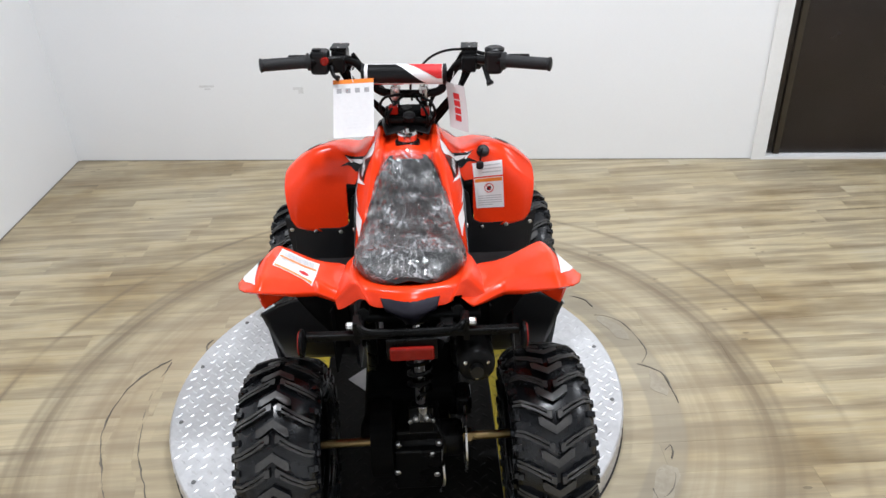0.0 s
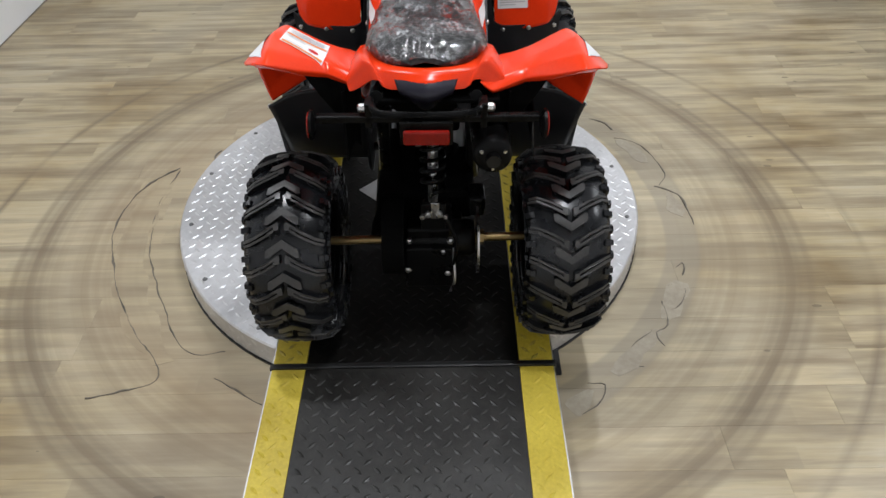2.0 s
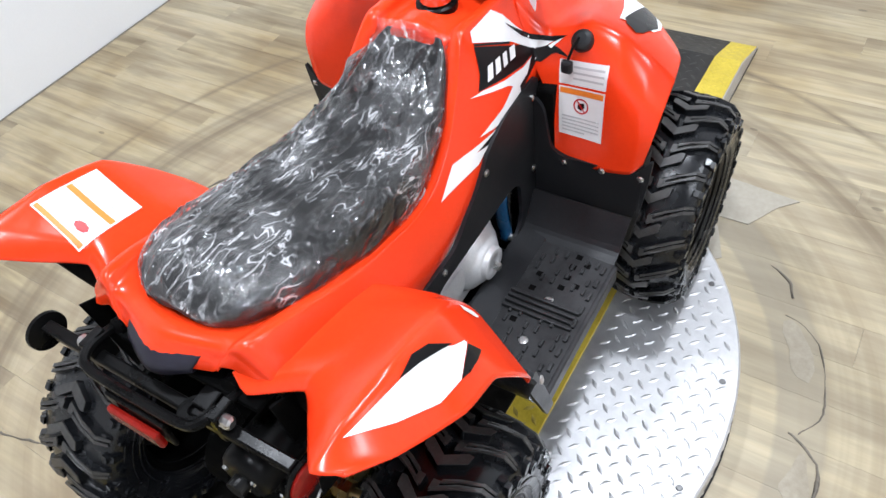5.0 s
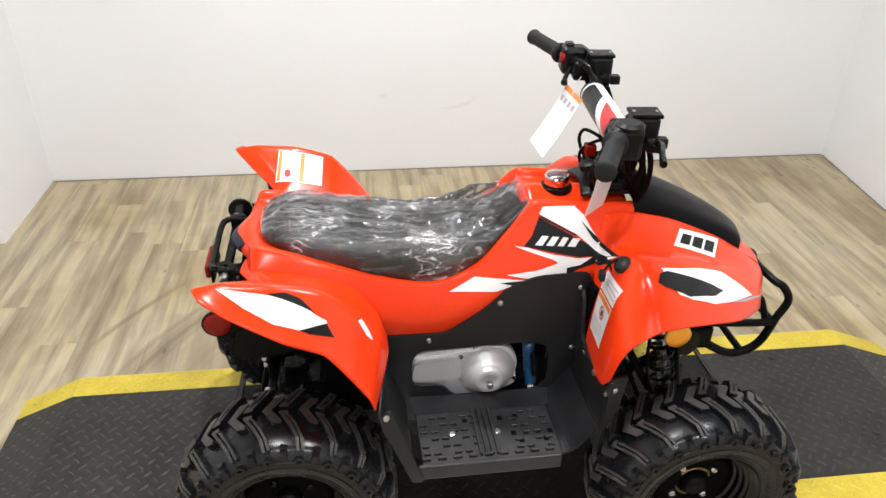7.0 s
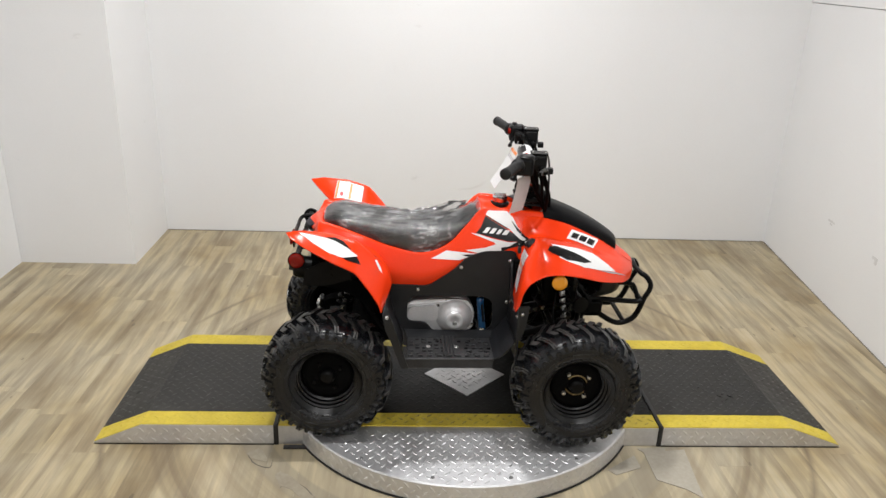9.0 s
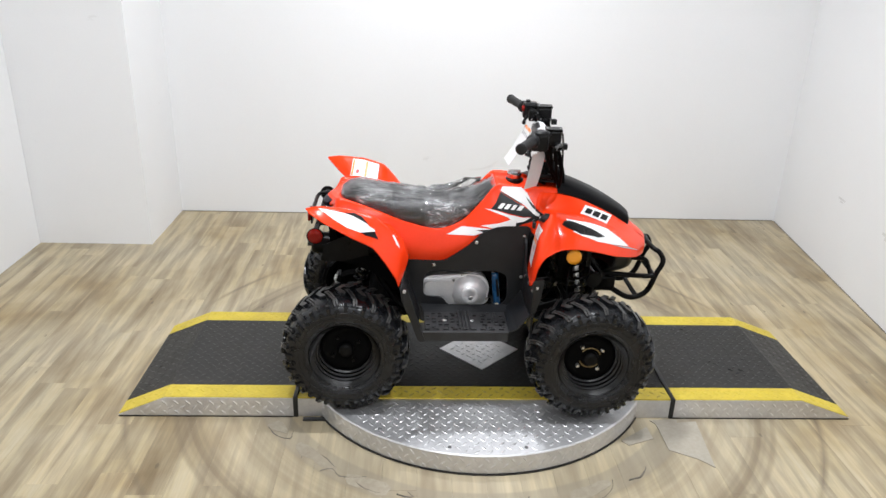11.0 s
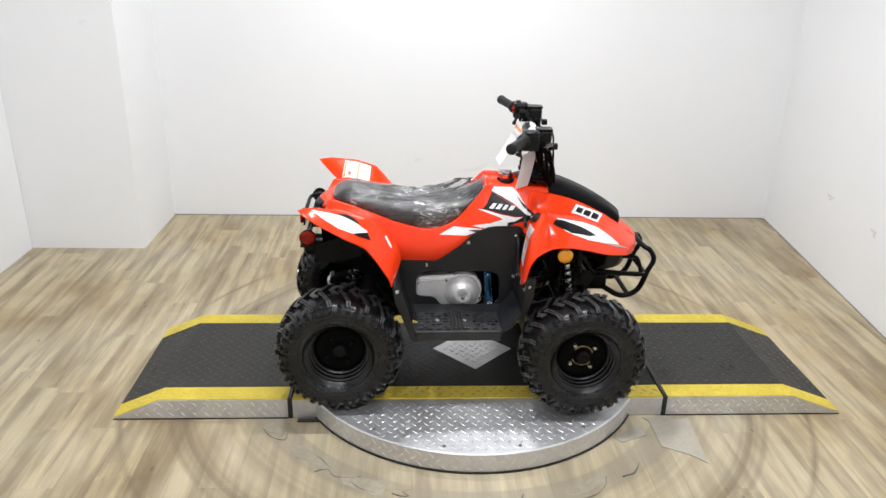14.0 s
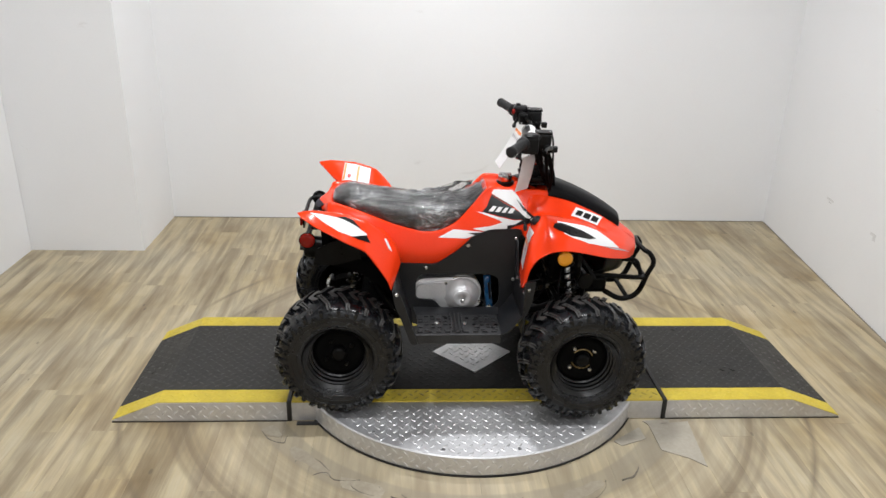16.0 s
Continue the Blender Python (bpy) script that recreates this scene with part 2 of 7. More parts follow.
# ---- mesh helpers ----
def mesh_ob(name, bm, material, parent=None, label="", smooth=False, recalc=True):
    if recalc:
        bmesh.ops.recalc_face_normals(bm, faces=bm.faces)
    me = bpy.data.meshes.new(name)
    bm.to_mesh(me)
    bm.free()
    if material:
        me.materials.append(material)
    if smooth:
        for p in me.polygons:
            p.use_smooth = True
    ob = new(name, me)
    if parent:
        ob.parent = parent
    if label:
        ob["label"] = label
    return ob


def part(name, bm, material, parent, label="", smooth=False):
    return mesh_ob(name, bm, material, parent, label, smooth)


def box(bm, lo, hi, bevel=0.0, m=None):
    """A box between two corners, with bevelled edges."""
    lo, hi = Vector(lo), Vector(hi)
    made = bmesh.ops.create_cube(bm, size=1.0)["verts"]
    for v in made:
        v.co = Vector([(lo[i] + hi[i]) / 2 + v.co[i] * (hi[i] - lo[i]) for i in range(3)])
        if m:
            v.co = m @ v.co
    if bevel:
        edges = list({e for v in made for e in v.link_edges})
        bmesh.ops.bevel(bm, geom=edges, offset=bevel, segments=2, affect="EDGES", profile=0.5)
    return bm


def boxed(lo, hi, bevel=0.0, m=None):
    return box(bmesh.new(), lo, hi, bevel, m)


def prism(bm, outline, z0, z1):
    """An upright prism over a flat outline."""
    low = [bm.verts.new((x, y, z0)) for x, y in outline]
    top = [bm.verts.new((x, y, z1)) for x, y in outline]
    n = len(outline)
    for i in range(n):
        bm.faces.new((low[i], low[(i + 1) % n], top[(i + 1) % n], top[i]))
    bm.faces.new(top)
    bm.faces.new(low[::-1])
    return bm


# ---- room ----
FRONT_A, FRONT_B = Vector((2.03, 1.77)), Vector((1.52, -2.65))  # the front wall runs slightly askew
front_dir = (FRONT_B - FRONT_A).normalized()
front_out = Vector((-front_dir.y, front_dir.x))  # away from the room
DOOR_0, DOOR_1, DOOR_TOP = 3.46, 4.37, 2.08
H_ROOM = 2.75


def front_pt(d, out=0.0):
    p = FRONT_A + front_dir * d + front_out * out
    return (p.x, p.y)


def front_block(bm, d0, d1, o0, o1, z0, z1):
    return prism(bm, [front_pt(d0, o0), front_pt(d1, o0), front_pt(d1, o1), front_pt(d0, o1)], z0, z1)


tagged(mesh_ob("floor", boxed((-3.0, -3.9, -0.12), (3.0, 2.6, -0.009)), M_SUB), "worn wood-look vinyl plank floor with dark tyre rings", "floor", kind="structure")
# the ceiling is out of view; its dark grey keeps bounced light low
tagged(mesh_ob("ceiling", boxed((-2.4, -3.75, H_ROOM), (2.4, 2.1, H_ROOM + 0.1)), M_CEIL), "unseen flat ceiling, dark grey to hold down bounced light", "ceiling", kind="structure")
tagged(mesh_ob("wall_left", boxed((-1.53, 1.77, -0.1), (2.4, 1.92, H_ROOM)), M_WALL), "plain white painted wall beside the turntable", "wall", kind="structure")
tagged(mesh_ob("wall_jog", boxed((-2.4, 1.235, -0.1), (-1.530, 1.92, H_ROOM)), M_WALL), "white painted wall that juts into the room", "wall", kind="structure")
tagged(mesh_ob("wall_rear", boxed((-2.30, -3.6, -0.1), (-2.10, 1.232, H_ROOM)), M_WALL), "plain white painted wall behind the ramp", "wall", kind="structure")
tagged(mesh_ob("wall_right", boxed((-2.4, -3.75, -0.1), (2.4, -3.603, H_ROOM)), M_WALL), "plain white painted wall opposite", "wall", kind="structure")
bm = bmesh.new()
front_block(bm, 0.0, DOOR_0, 0, 0.14, -0.1, 1.38)
tagged(mesh_ob("wall_front", bm, M_WALL), "white painted lower wall with a dark door", "wall", kind="structure")
bm = bmesh.new()
front_block(bm, 0.0, DOOR_0, -0.006, 0.14, 1.383, H_ROOM)
front_block(bm, DOOR_0 + 0.001, DOOR_1, 0.0, 0.14, DOOR_TOP + 0.002, H_ROOM)
front_block(bm, DOOR_1 + 0.001, 5.5, 0.0, 0.14, -0.1, H_ROOM)
tagged(mesh_ob("wall_front_upper", bm, M_WALL), "white upper wall panel with a thin joint below", "wall", kind="structure")
bm = bmesh.new()
front_block(bm, DOOR_0 - 0.066, DOOR_0 - 0.001, -0.012, -0.001, 0.0, DOOR_TOP + 0.06)
front_block(bm, DOOR_1 + 0.001, DOOR_1 + 0.066, -0.012, -0.001, 0.0, DOOR_TOP + 0.06)
front_block(bm, DOOR_0, DOOR_1, -0.012, -0.001, DOOR_TOP + 0.003, DOOR_TOP + 0.06)
tagged(mesh_ob("trim", bm, M_TRIM), "white painted trim round the dark door", "trim", kind="structure")
bm = bmesh.new()
front_block(bm, DOOR_0, DOOR_1, -0.01, 0.07, 0.0, 0.012)
tagged(mesh_ob("threshold", bm, M_TRIM), "white threshold strip under the dark door", "threshold", kind="structure")
door = new("door_1")
tagged(door, "closed dark brown glossy door in white trim", "door", kind="structure")
bm = bmesh.new()
front_block(bm, DOOR_0 + 0.004, DOOR_1 - 0.004, 0.035, 0.075, 0.016, DOOR_TOP - 0.004)
part("door_leaf", bm, M_DOOR, door)
bm = bmesh.new()
front_block(bm, DOOR_0 + 0.045, DOOR_0 + 0.07, 0.02, 0.034, 0.016, DOOR_TOP - 0.004)
part("door_stile", bm, surface("dark_bronze_edge", (0.02, 0.014, 0.008), (0.035, 0.025, 0.014), 0.35), door)
bm = bmesh.new()
box(bm, (-1.529, 1.762, 0), (FRONT_A.x - 0.01, 1.767, 0.003))
tagged(mesh_ob("baseboard", bm, M_FOOT), "thin dusty joint along the foot of the wall", "baseboard", kind="structure")
bm = bmesh.new()
front_block(bm, 0.02, DOOR_0 - 0.07, -0.005, -0.001, 0.0, 0.003)
tagged(mesh_ob("baseboard_front", bm, M_FOOT), "thin dusty joint along the foot of the wall", "baseboard", kind="structure")

M_SCUFF = surface("grey_wall_scuff", (0.64, 0.64, 0.64), (0.76, 0.76, 0.76), 0.7, coarse=40)
for d, z, w, h in ((0.735, 0.384, 0.075, 0.010), (0.760, 0.372, 0.030, 0.007), (1.200, 0.366, 0.050, 0.013), (1.225, 0.348, 0.024, 0.022)):
    bm = bmesh.new()
    prism(bm, [front_pt(d, -0.0006), front_pt(d + w * 0.3, -0.0009), front_pt(d + w, -0.0006), front_pt(d + w, -0.0002), front_pt(d, -0.0002)], z, z + h)
    tagged(mesh_ob("wall_scuff", bm, M_SCUFF), "faint grey scuff on the white wall", "scuff mark", group="wall scuffs")

# ceiling lamps: round can lights
M_LAMP = bpy.data.materials.new("lamp_diffuser")
M_LAMP.use_nodes = True
M_LAMP.node_tree.nodes["Principled BSDF"].inputs["Emission Color"].default_value = (1, 0.98, 0.95, 1)
M_LAMP.node_tree.nodes["Principled BSDF"].inputs["Emission Strength"].default_value = 12.0
for power, row in ((25.0, ((-0.65, -2.5), (0.6, -2.5))), (26.0, ((-0.65, -0.45), (0.6, -0.45))), (33.0, ((0.0, 0.75),))):
    for lx, ly in row:
        fixture = new("ceiling_light")
        fixture.location = (lx, ly, H_ROOM)
        tagged(fixture, "round white ceiling can light", "ceiling light", group="ceiling lights")
        bm = bmesh.new()
        bmesh.ops.create_cone(bm, cap_ends=True, segments=32, radius1=0.12, radius2=0.12, depth=0.05, matrix=Matrix.Translation((0, 0, -0.026)))
        part("housing", bm, M_TRIM, fixture)
        bm = bmesh.new()
        bmesh.ops.create_cone(bm, cap_ends=True, segments=32, radius1=0.1, radius2=0.1, depth=0.008, matrix=Matrix.Translation((0, 0, -0.056)))
        part("diffuser", bm, M_LAMP, fixture)
        lamp = bpy.data.lights.new("can_light", "AREA")
        lamp.shape, lamp.size = "DISK", 0.2
        lamp.energy, lamp.color = power, (0.985, 0.99, 1.0)
        lo = new("can_light", lamp)
        lo.matrix_world = pose(lx, ly, H_ROOM - 0.065)

# ---- turntable and ramps ----
TT = Vector((0.060, 0.055))
TT_R, TT_H = 0.630, 0.071
RAMP_Y0, RAMP_Y1, YELLOW = -0.277, 0.335, 0.073
SEAM_X0, SEAM_X1 = -0.56, 0.716
DIAMOND, DIAMOND_HALF = Vector((0.078, 0.050)), (0.148, 0.148)


def lozenge(verts, faces, x, y, z, angle, length=0.026, width=0.0085, height=0.0016):
    """One raised bar of tread plate, as a low hipped ridge."""
    c, s = math.cos(angle), math.sin(angle)
    base = len(verts)
    for u, v, h in ((-0.5, 0, 0), (-0.1, -0.5, 0), (0.1, -0.5, 0), (0.5, 0, 0), (0.1, 0.5, 0), (-0.1, 0.5, 0), (-0.22, 0, 1), (0.22, 0, 1)):
        a, b = u * length, v * width
        verts.append((x + c * a - s * b, y + s * a + c * b, z + h * height))
    for f in ((0, 1, 6), (1, 2, 7, 6), (2, 3, 7), (3, 4, 7), (4, 5, 6, 7), (5, 0, 6)):
        faces.append([base + i for i in f])


def tread(name, keep, x0, x1, y0, y1, z, material, parent, place=None, pitch=0.0385, height=0.0016):
    """Tread bars over a rectangle, where keep(x, y) says so. place: maps flat to sloped or upright plates."""
    verts, faces = [], []
    ny, nx = int((y1 - y0) / pitch * 2), int((x1 - x0) / pitch * 2)
    for j in range(ny + 1):
        for i in range(nx + 1):
            if (i + j) % 2:
                continue
            x, y = x0 + i * pitch / 2, y0 + j * pitch / 2
            if keep(x, y):
                lozenge(verts, faces, x, y, z, radians(45 if i % 2 else -45), height=height)
    if place:
        verts = [place(v) for v in verts]
    me = bpy.data.meshes.new(name)
    me.from_pydata(verts, [], faces)
    me.materials.append(material)
    ob = new(name, me)
    ob.parent = parent
    tagged(ob, kind="stuff")
    return ob


def in_strip(y):
    return RAMP_Y0 < y < RAMP_Y1


def in_yellow(y):
    return RAMP_Y0 + 0.008 < y < RAMP_Y0 + YELLOW - 0.008 or RAMP_Y1 - YELLOW + 0.008 < y < RAMP_Y1 - 0.008


def in_black(y):
    return RAMP_Y0 + YELLOW + 0.008 < y < RAMP_Y1 - YELLOW - 0.008


def in_diamond(x, y, grow=0.0):
    return abs(x - DIAMOND.x) / (DIAMOND_HALF[0] + grow) + abs(y - DIAMOND.y) / (DIAMOND_HALF[1] + grow) < 1


turntable = new("turntable")
tagged(turntable, "round aluminium tread-plate turntable with a black and yellow strip", "turntable")
bm = bmesh.new()
rings = []
for r, z in ((TT_R - 0.004, 0.002), (TT_R, 0.006), (TT_R, TT_H - 0.004), (TT_R - 0.004, TT_H)):
    rings.append([bm.verts.new((TT.x + r * math.cos(2 * math.pi * i / 128), TT.y + r * math.sin(2 * math.pi * i / 128), z)) for i in range(128)])
for lower, upper in zip(rings, rings[1:]):
    for i in range(128):
        bm.faces.new((lower[i], lower[(i + 1) % 128], upper[(i + 1) % 128], upper[i]))
bm.faces.new(rings[-1])
bm.faces.new(rings[0][::-1])
part("deck", bm, M_ALU, turntable)
bm = bmesh.new()
pts = [(TT.x + (TT_R + 0.004) * math.cos(2 * math.pi * i / 96), TT.y + (TT_R + 0.004) * math.sin(2 * math.pi * i / 96)) for i in range(96)]
prism(bm, pts, 0.0005, 0.0045)
part("rubber_skirt", bm, M_SEAM, turntable)
# strip across the deck, with stubs that reach out to the ramp seams
bm = bmesh.new()
box(bm, (SEAM_X0 + 0.008, RAMP_Y0 + YELLOW + 0.001, 0.02), (SEAM_X1 - 0.008, RAMP_Y1 - YELLOW - 0.001, TT_H + 0.004), 0.0015)
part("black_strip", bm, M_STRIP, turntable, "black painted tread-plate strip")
for y0, y1 in ((RAMP_Y0, RAMP_Y0 + YELLOW), (RAMP_Y1 - YELLOW, RAMP_Y1)):
    bm = bmesh.new()
    box(bm, (SEAM_X0 + 0.008, y0, 0.02), (SEAM_X1 - 0.008, y1, TT_H + 0.004), 0.0015)
    part("yellow_strip", bm, M_YELLOW, turntable, "yellow painted edge strip")
for y0, y1 in ((RAMP_Y0 - 0.003, RAMP_Y0 - 0.0005), (RAMP_Y1 + 0.0005, RAMP_Y1 + 0.003)):
    for x0, x1 in ((SEAM_X0 + 0.008, -0.40), (0.53, SEAM_X1 - 0.008)):
        part("side_plate", boxed((x0, y0, 0.003), (x1, y1, TT_H)), M_ALU, turntable)
bm = bmesh.new()
prism(bm, [(DIAMOND.x - DIAMOND_HALF[0], DIAMOND.y), (DIAMOND.x, DIAMOND.y - DIAMOND_HALF[1]), (DIAMOND.x + DIAMOND_HALF[0], DIAMOND.y), (DIAMOND.x, DIAMOND.y + DIAMOND_HALF[1])], TT_H + 0.0035, TT_H + 0.0065)
part("diamond_plate", bm, M_ALU, turntable, "bare aluminium diamond in the black strip")
R2 = (TT_R - 0.015) ** 2
tread("tread_relief", lambda x, y: not (RAMP_Y0 - 0.012 < y < RAMP_Y1 + 0.012) and (x - TT.x) ** 2 + (y - TT.y) ** 2 < R2, TT.x - TT_R, TT.x + TT_R, TT.y - TT_R, TT.y + TT_R, TT_H, M_ALU_RELIEF, turntable)
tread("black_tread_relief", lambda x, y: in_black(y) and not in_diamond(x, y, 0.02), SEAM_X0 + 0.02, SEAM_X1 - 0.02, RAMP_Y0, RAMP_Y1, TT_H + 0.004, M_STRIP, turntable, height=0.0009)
tread("yellow_tread_relief", lambda x, y: in_yellow(y), SEAM_X0 + 0.02, SEAM_X1 - 0.02, RAMP_Y0, RAMP_Y1, TT_H + 0.004, M_YELLOW_WORN, turntable)
tread("bare_tread_relief", lambda x, y: in_diamond(x, y, -0.02), SEAM_X0 + 0.02, SEAM_X1 - 0.02, RAMP_Y0, RAMP_Y1, TT_H + 0.0065, M_ALU_RELIEF, turntable)
tread("rim_tread_relief", lambda x, y: True, 0.0, 2 * math.pi * TT_R, 0.014, 0.062, 0, M_ALU_RELIEF, turntable,
      place=lambda v: (TT.x + (TT_R + v[2]) * math.cos(v[0] / TT_R), TT.y + (TT_R + v[2]) * math.sin(v[0] / TT_R), v[1]))
for i in range(16):
    a = 2 * math.pi * (i + 0.5) / 16
    x, y = TT.x + (TT_R - 0.03) * math.cos(a), TT.y + (TT_R - 0.03) * math.sin(a)
    if in_strip(y):
        continue
    bm = bmesh.new()
    bmesh.ops.create_cone(bm, cap_ends=True, segments=10, radius1=0.0065, radius2=0.005, depth=0.003, matrix=Matrix.Translation((x, y, TT_H + 0.0015)))
    part("screw", bm, M_SCREW, turntable)


def ramp_thing(x_seam, x_bend, x_tip):
    """A drive-on ramp: flat plate from the seam, then a slope to the floor, bare plate sides."""
    top = TT_H + 0.004
    thing = new("drive_on_ramp")
    tagged(thing, "black tread-plate ramp with yellow edges and bare aluminium sides", "ramp", group="turntable ramps")
    s = 1 if x_tip > x_seam else -1
    x_seam += s * 0.008

    def slab(name, y0, y1, material, label=""):
        bm = bmesh.new()
        prof = [(x_seam, 0.002), (x_seam, top), (x_bend, top), (x_tip, 0.009), (x_tip, 0.002)]
        a = [bm.verts.new((x, y0, z)) for x, z in prof]
        b = [bm.verts.new((x, y1, z)) for x, z in prof]
        for i in range(5):
            bm.faces.new((a[i], a[(i + 1) % 5], b[(i + 1) % 5], b[i]))
        bm.faces.new(a)
        bm.faces.new(b[::-1])
        return part(name, bm, material, thing, label)

    slab("black_plate", RAMP_Y0 + YELLOW + 0.001, RAMP_Y1 - YELLOW - 0.001, M_BLACK_PLATE)
    for y0, y1 in ((RAMP_Y0, RAMP_Y0 + YELLOW), (RAMP_Y1 - YELLOW, RAMP_Y1)):
        slab("yellow_edge", y0, y1, M_YELLOW, "yellow painted edge plate")
    for y0, y1 in ((RAMP_Y0 - 0.003, RAMP_Y0 - 0.0005), (RAMP_Y1 + 0.0005, RAMP_Y1 + 0.003)):
        bm = bmesh.new()
        prof = [(x_seam, 0.004), (x_seam, top - 0.002), (x_bend, top - 0.002), (x_tip, 0.007), (x_tip, 0.004)]
        a = [bm.verts.new((x, y0, z)) for x, z in prof]
        b = [bm.verts.new((x, y1, z)) for x, z in prof]
        for i in range(5):
            bm.faces.new((a[i], a[(i + 1) % 5], b[(i + 1) % 5], b[i]))
        bm.faces.new(a)
        bm.faces.new(b[::-1])
        part("side_plate", bm, M_ALU, thing, "bare aluminium tread-plate side")
    lo, hi = min(x_seam, x_tip), max(x_seam, x_tip)

    def drop(v):
        over = s * (v[0] - x_bend)
        k = (top - 0.009) / abs(x_tip - x_bend)
        return (v[0], v[1], v[2] - max(0.0, over) * k)

    inside = lambda x: lo + 0.018 < x < hi - 0.018
    tread("black_tread_relief", lambda x, y: inside(x) and in_black(y), lo, hi, RAMP_Y0, RAMP_Y1, top, M_BLACK_RELIEF, thing, drop, height=0.0012)
    tread("yellow_tread_relief", lambda x, y: inside(x) and in_yellow(y), lo, hi, RAMP_Y0, RAMP_Y1, top, M_YELLOW, thing, drop)
    k = (top - 0.009) / abs(x_tip - x_bend)
    ok = lambda x, z: inside(x) and z < top - 0.012 - max(0.0, s * (x - x_bend)) * k
    tread("side_tread_relief", ok, lo, hi, 0.016, 0.07, 0, M_ALU_RELIEF, thing, lambda v: (v[0], RAMP_Y0 - 0.003 - v[2], v[1]))
    tread("side_tread_relief", ok, lo, hi, 0.016, 0.07, 0, M_ALU_RELIEF, thing, lambda v: (v[0], RAMP_Y1 + 0.003 + v[2], v[1]))
    part("rubber_foot", boxed((lo, RAMP_Y0 - 0.005, 0.0), (hi, RAMP_Y1 + 0.005, 0.0018)), M_SEAM, thing)
    return thing


ramp_thing(SEAM_X0, -0.99, -1.145)
ramp_thing(SEAM_X1, 1.165, 1.345)
for x in (SEAM_X0, SEAM_X1):
    bm = bmesh.new()
    top = TT_H + 0.0045
    box(bm, (x - 0.007, RAMP_Y0 - 0.004, top - 0.004), (x + 0.007, RAMP_Y1 + 0.004, top + 0.004), 0.003)
    for y in (RAMP_Y0, RAMP_Y1):
        box(bm, (x - 0.008, y - 0.007, 0.001), (x + 0.008, y + 0.006, top + 0.003), 0.003)
    tagged(mesh_ob("rubber_seam_strip", bm, M_SEAM), "black rubber strip between ramp and turntable", "seam strip", group="seam strips")


def crack(points, width=0.0013):
    cu = bpy.data.curves.new("floor_crack", "CURVE")
    cu.dimensions = "3D"
    sp = cu.splines.new("POLY")
    fine = []
    for i, ((x0, y0), (x1, y1)) in enumerate(zip(points, points[1:])):
        n = max(2, int(math.hypot(x1 - x0, y1 - y0) / 0.012))
        a, d = Vector(points[max(i - 1, 0)]), Vector(points[min(i + 2, len(points) - 1)])
        b, c = Vector((x0, y0)), Vector((x1, y1))
        for k in range(n):
            u = k / n
            fine.append(0.5 * (2 * b + (c - a) * u + (2 * a - 5 * b + 4 * c - d) * u * u + (3 * b - a - 3 * c + d) * u ** 3))
    fine.append(Vector(points[-1]))
    sp.points.add(len(fine) - 1)
    for i, (x, y) in enumerate(fine):
        w = noise.noise_vector(Vector((x * 14, y * 14, 3.0))) * 0.006 + noise.noise_vector(Vector((x * 60, y * 60, 5.0))) * 0.003
        sp.points[i].co = (x + w.x, y + w.y, 0.0001, 1)
        sp.points[i].radius = max(0.5, 0.9 + 1.9 * noise.noise(Vector((x * 18, y * 18, 7.0))))
    cu.bevel_depth, cu.bevel_resolution = width, 1
    cu.materials.append(M_CRACK)
    return tagged(new("floor_crack", cu), "dark torn edge of glue on the floor", "floor crack", group="floor cracks")


def round_table(r, deg):
    a = radians(deg)
    return (TT.x + r * math.cos(a), TT.y + r * math.sin(a))


def glue_patch(r0, r1, a0, a1, seed, edges=("out", "end"), material=None):
    """A long scar where the vinyl was cut along the turntable: a thin uneven skin with dark torn edges."""
    n = max(6, int(abs(a1 - a0) / 2))
    outer, inner = [], []
    for k in range(n + 1):
        t = k / n
        d = a0 + (a1 - a0) * t
        mid, half = (r0 + r1) / 2, (r1 - r0) / 2 * (0.45 + 0.55 * min(1, 5 * t, 5 * (1 - t)))
        w = noise.noise_vector(Vector((d * 0.21, seed, 0.5)))
        outer.append(round_table(mid + half + w.x * 0.022, d + w.z * 1.6))
        inner.append(round_table(mid - half + w.y * 0.020, d - w.z * 1.4))
    tagged(mesh_ob("glue_scar", prism(bmesh.new(), outer + inner[::-1], 0.0003, 0.0009), material or M_FLOOR), "torn pale glue scar in the vinyl floor", "glue scar", group="glue scars")
    if "out" in edges:
        crack(outer[: int(n * 0.85) + 1], 0.0017)
    if "in" in edges:
        crack(inner, 0.0015)
    if "end" in edges:
        crack([inner[0], outer[0], outer[1]], 0.0024)


def arc_crack(pairs, width=0.0016):
    return crack([round_table(r, d) for r, d in pairs], width)


# on the far side one long scar with clean cut edges
glue_patch(0.735, 0.815, 74, 134, 6.0, ())
arc_crack([(0.776, 71), (0.832, 79), (0.848, 92), (0.815, 107), (0.800, 121), (0.810, 136), (0.955, 132)], 0.0021)
arc_crack([(0.770, 72), (0.752, 84), (0.732, 98), (0.714, 112), (0.724, 133), (0.662, 140)], 0.0016)
arc_crack([(0.727, 144), (0.735, 155)], 0.0020)
arc_crack([(0.672, 58), (0.700, 55), (0.712, 50)], 0.0018)
arc_crack([(0.690, 66), (0.712, 64), (0.715, 61)], 0.0022)
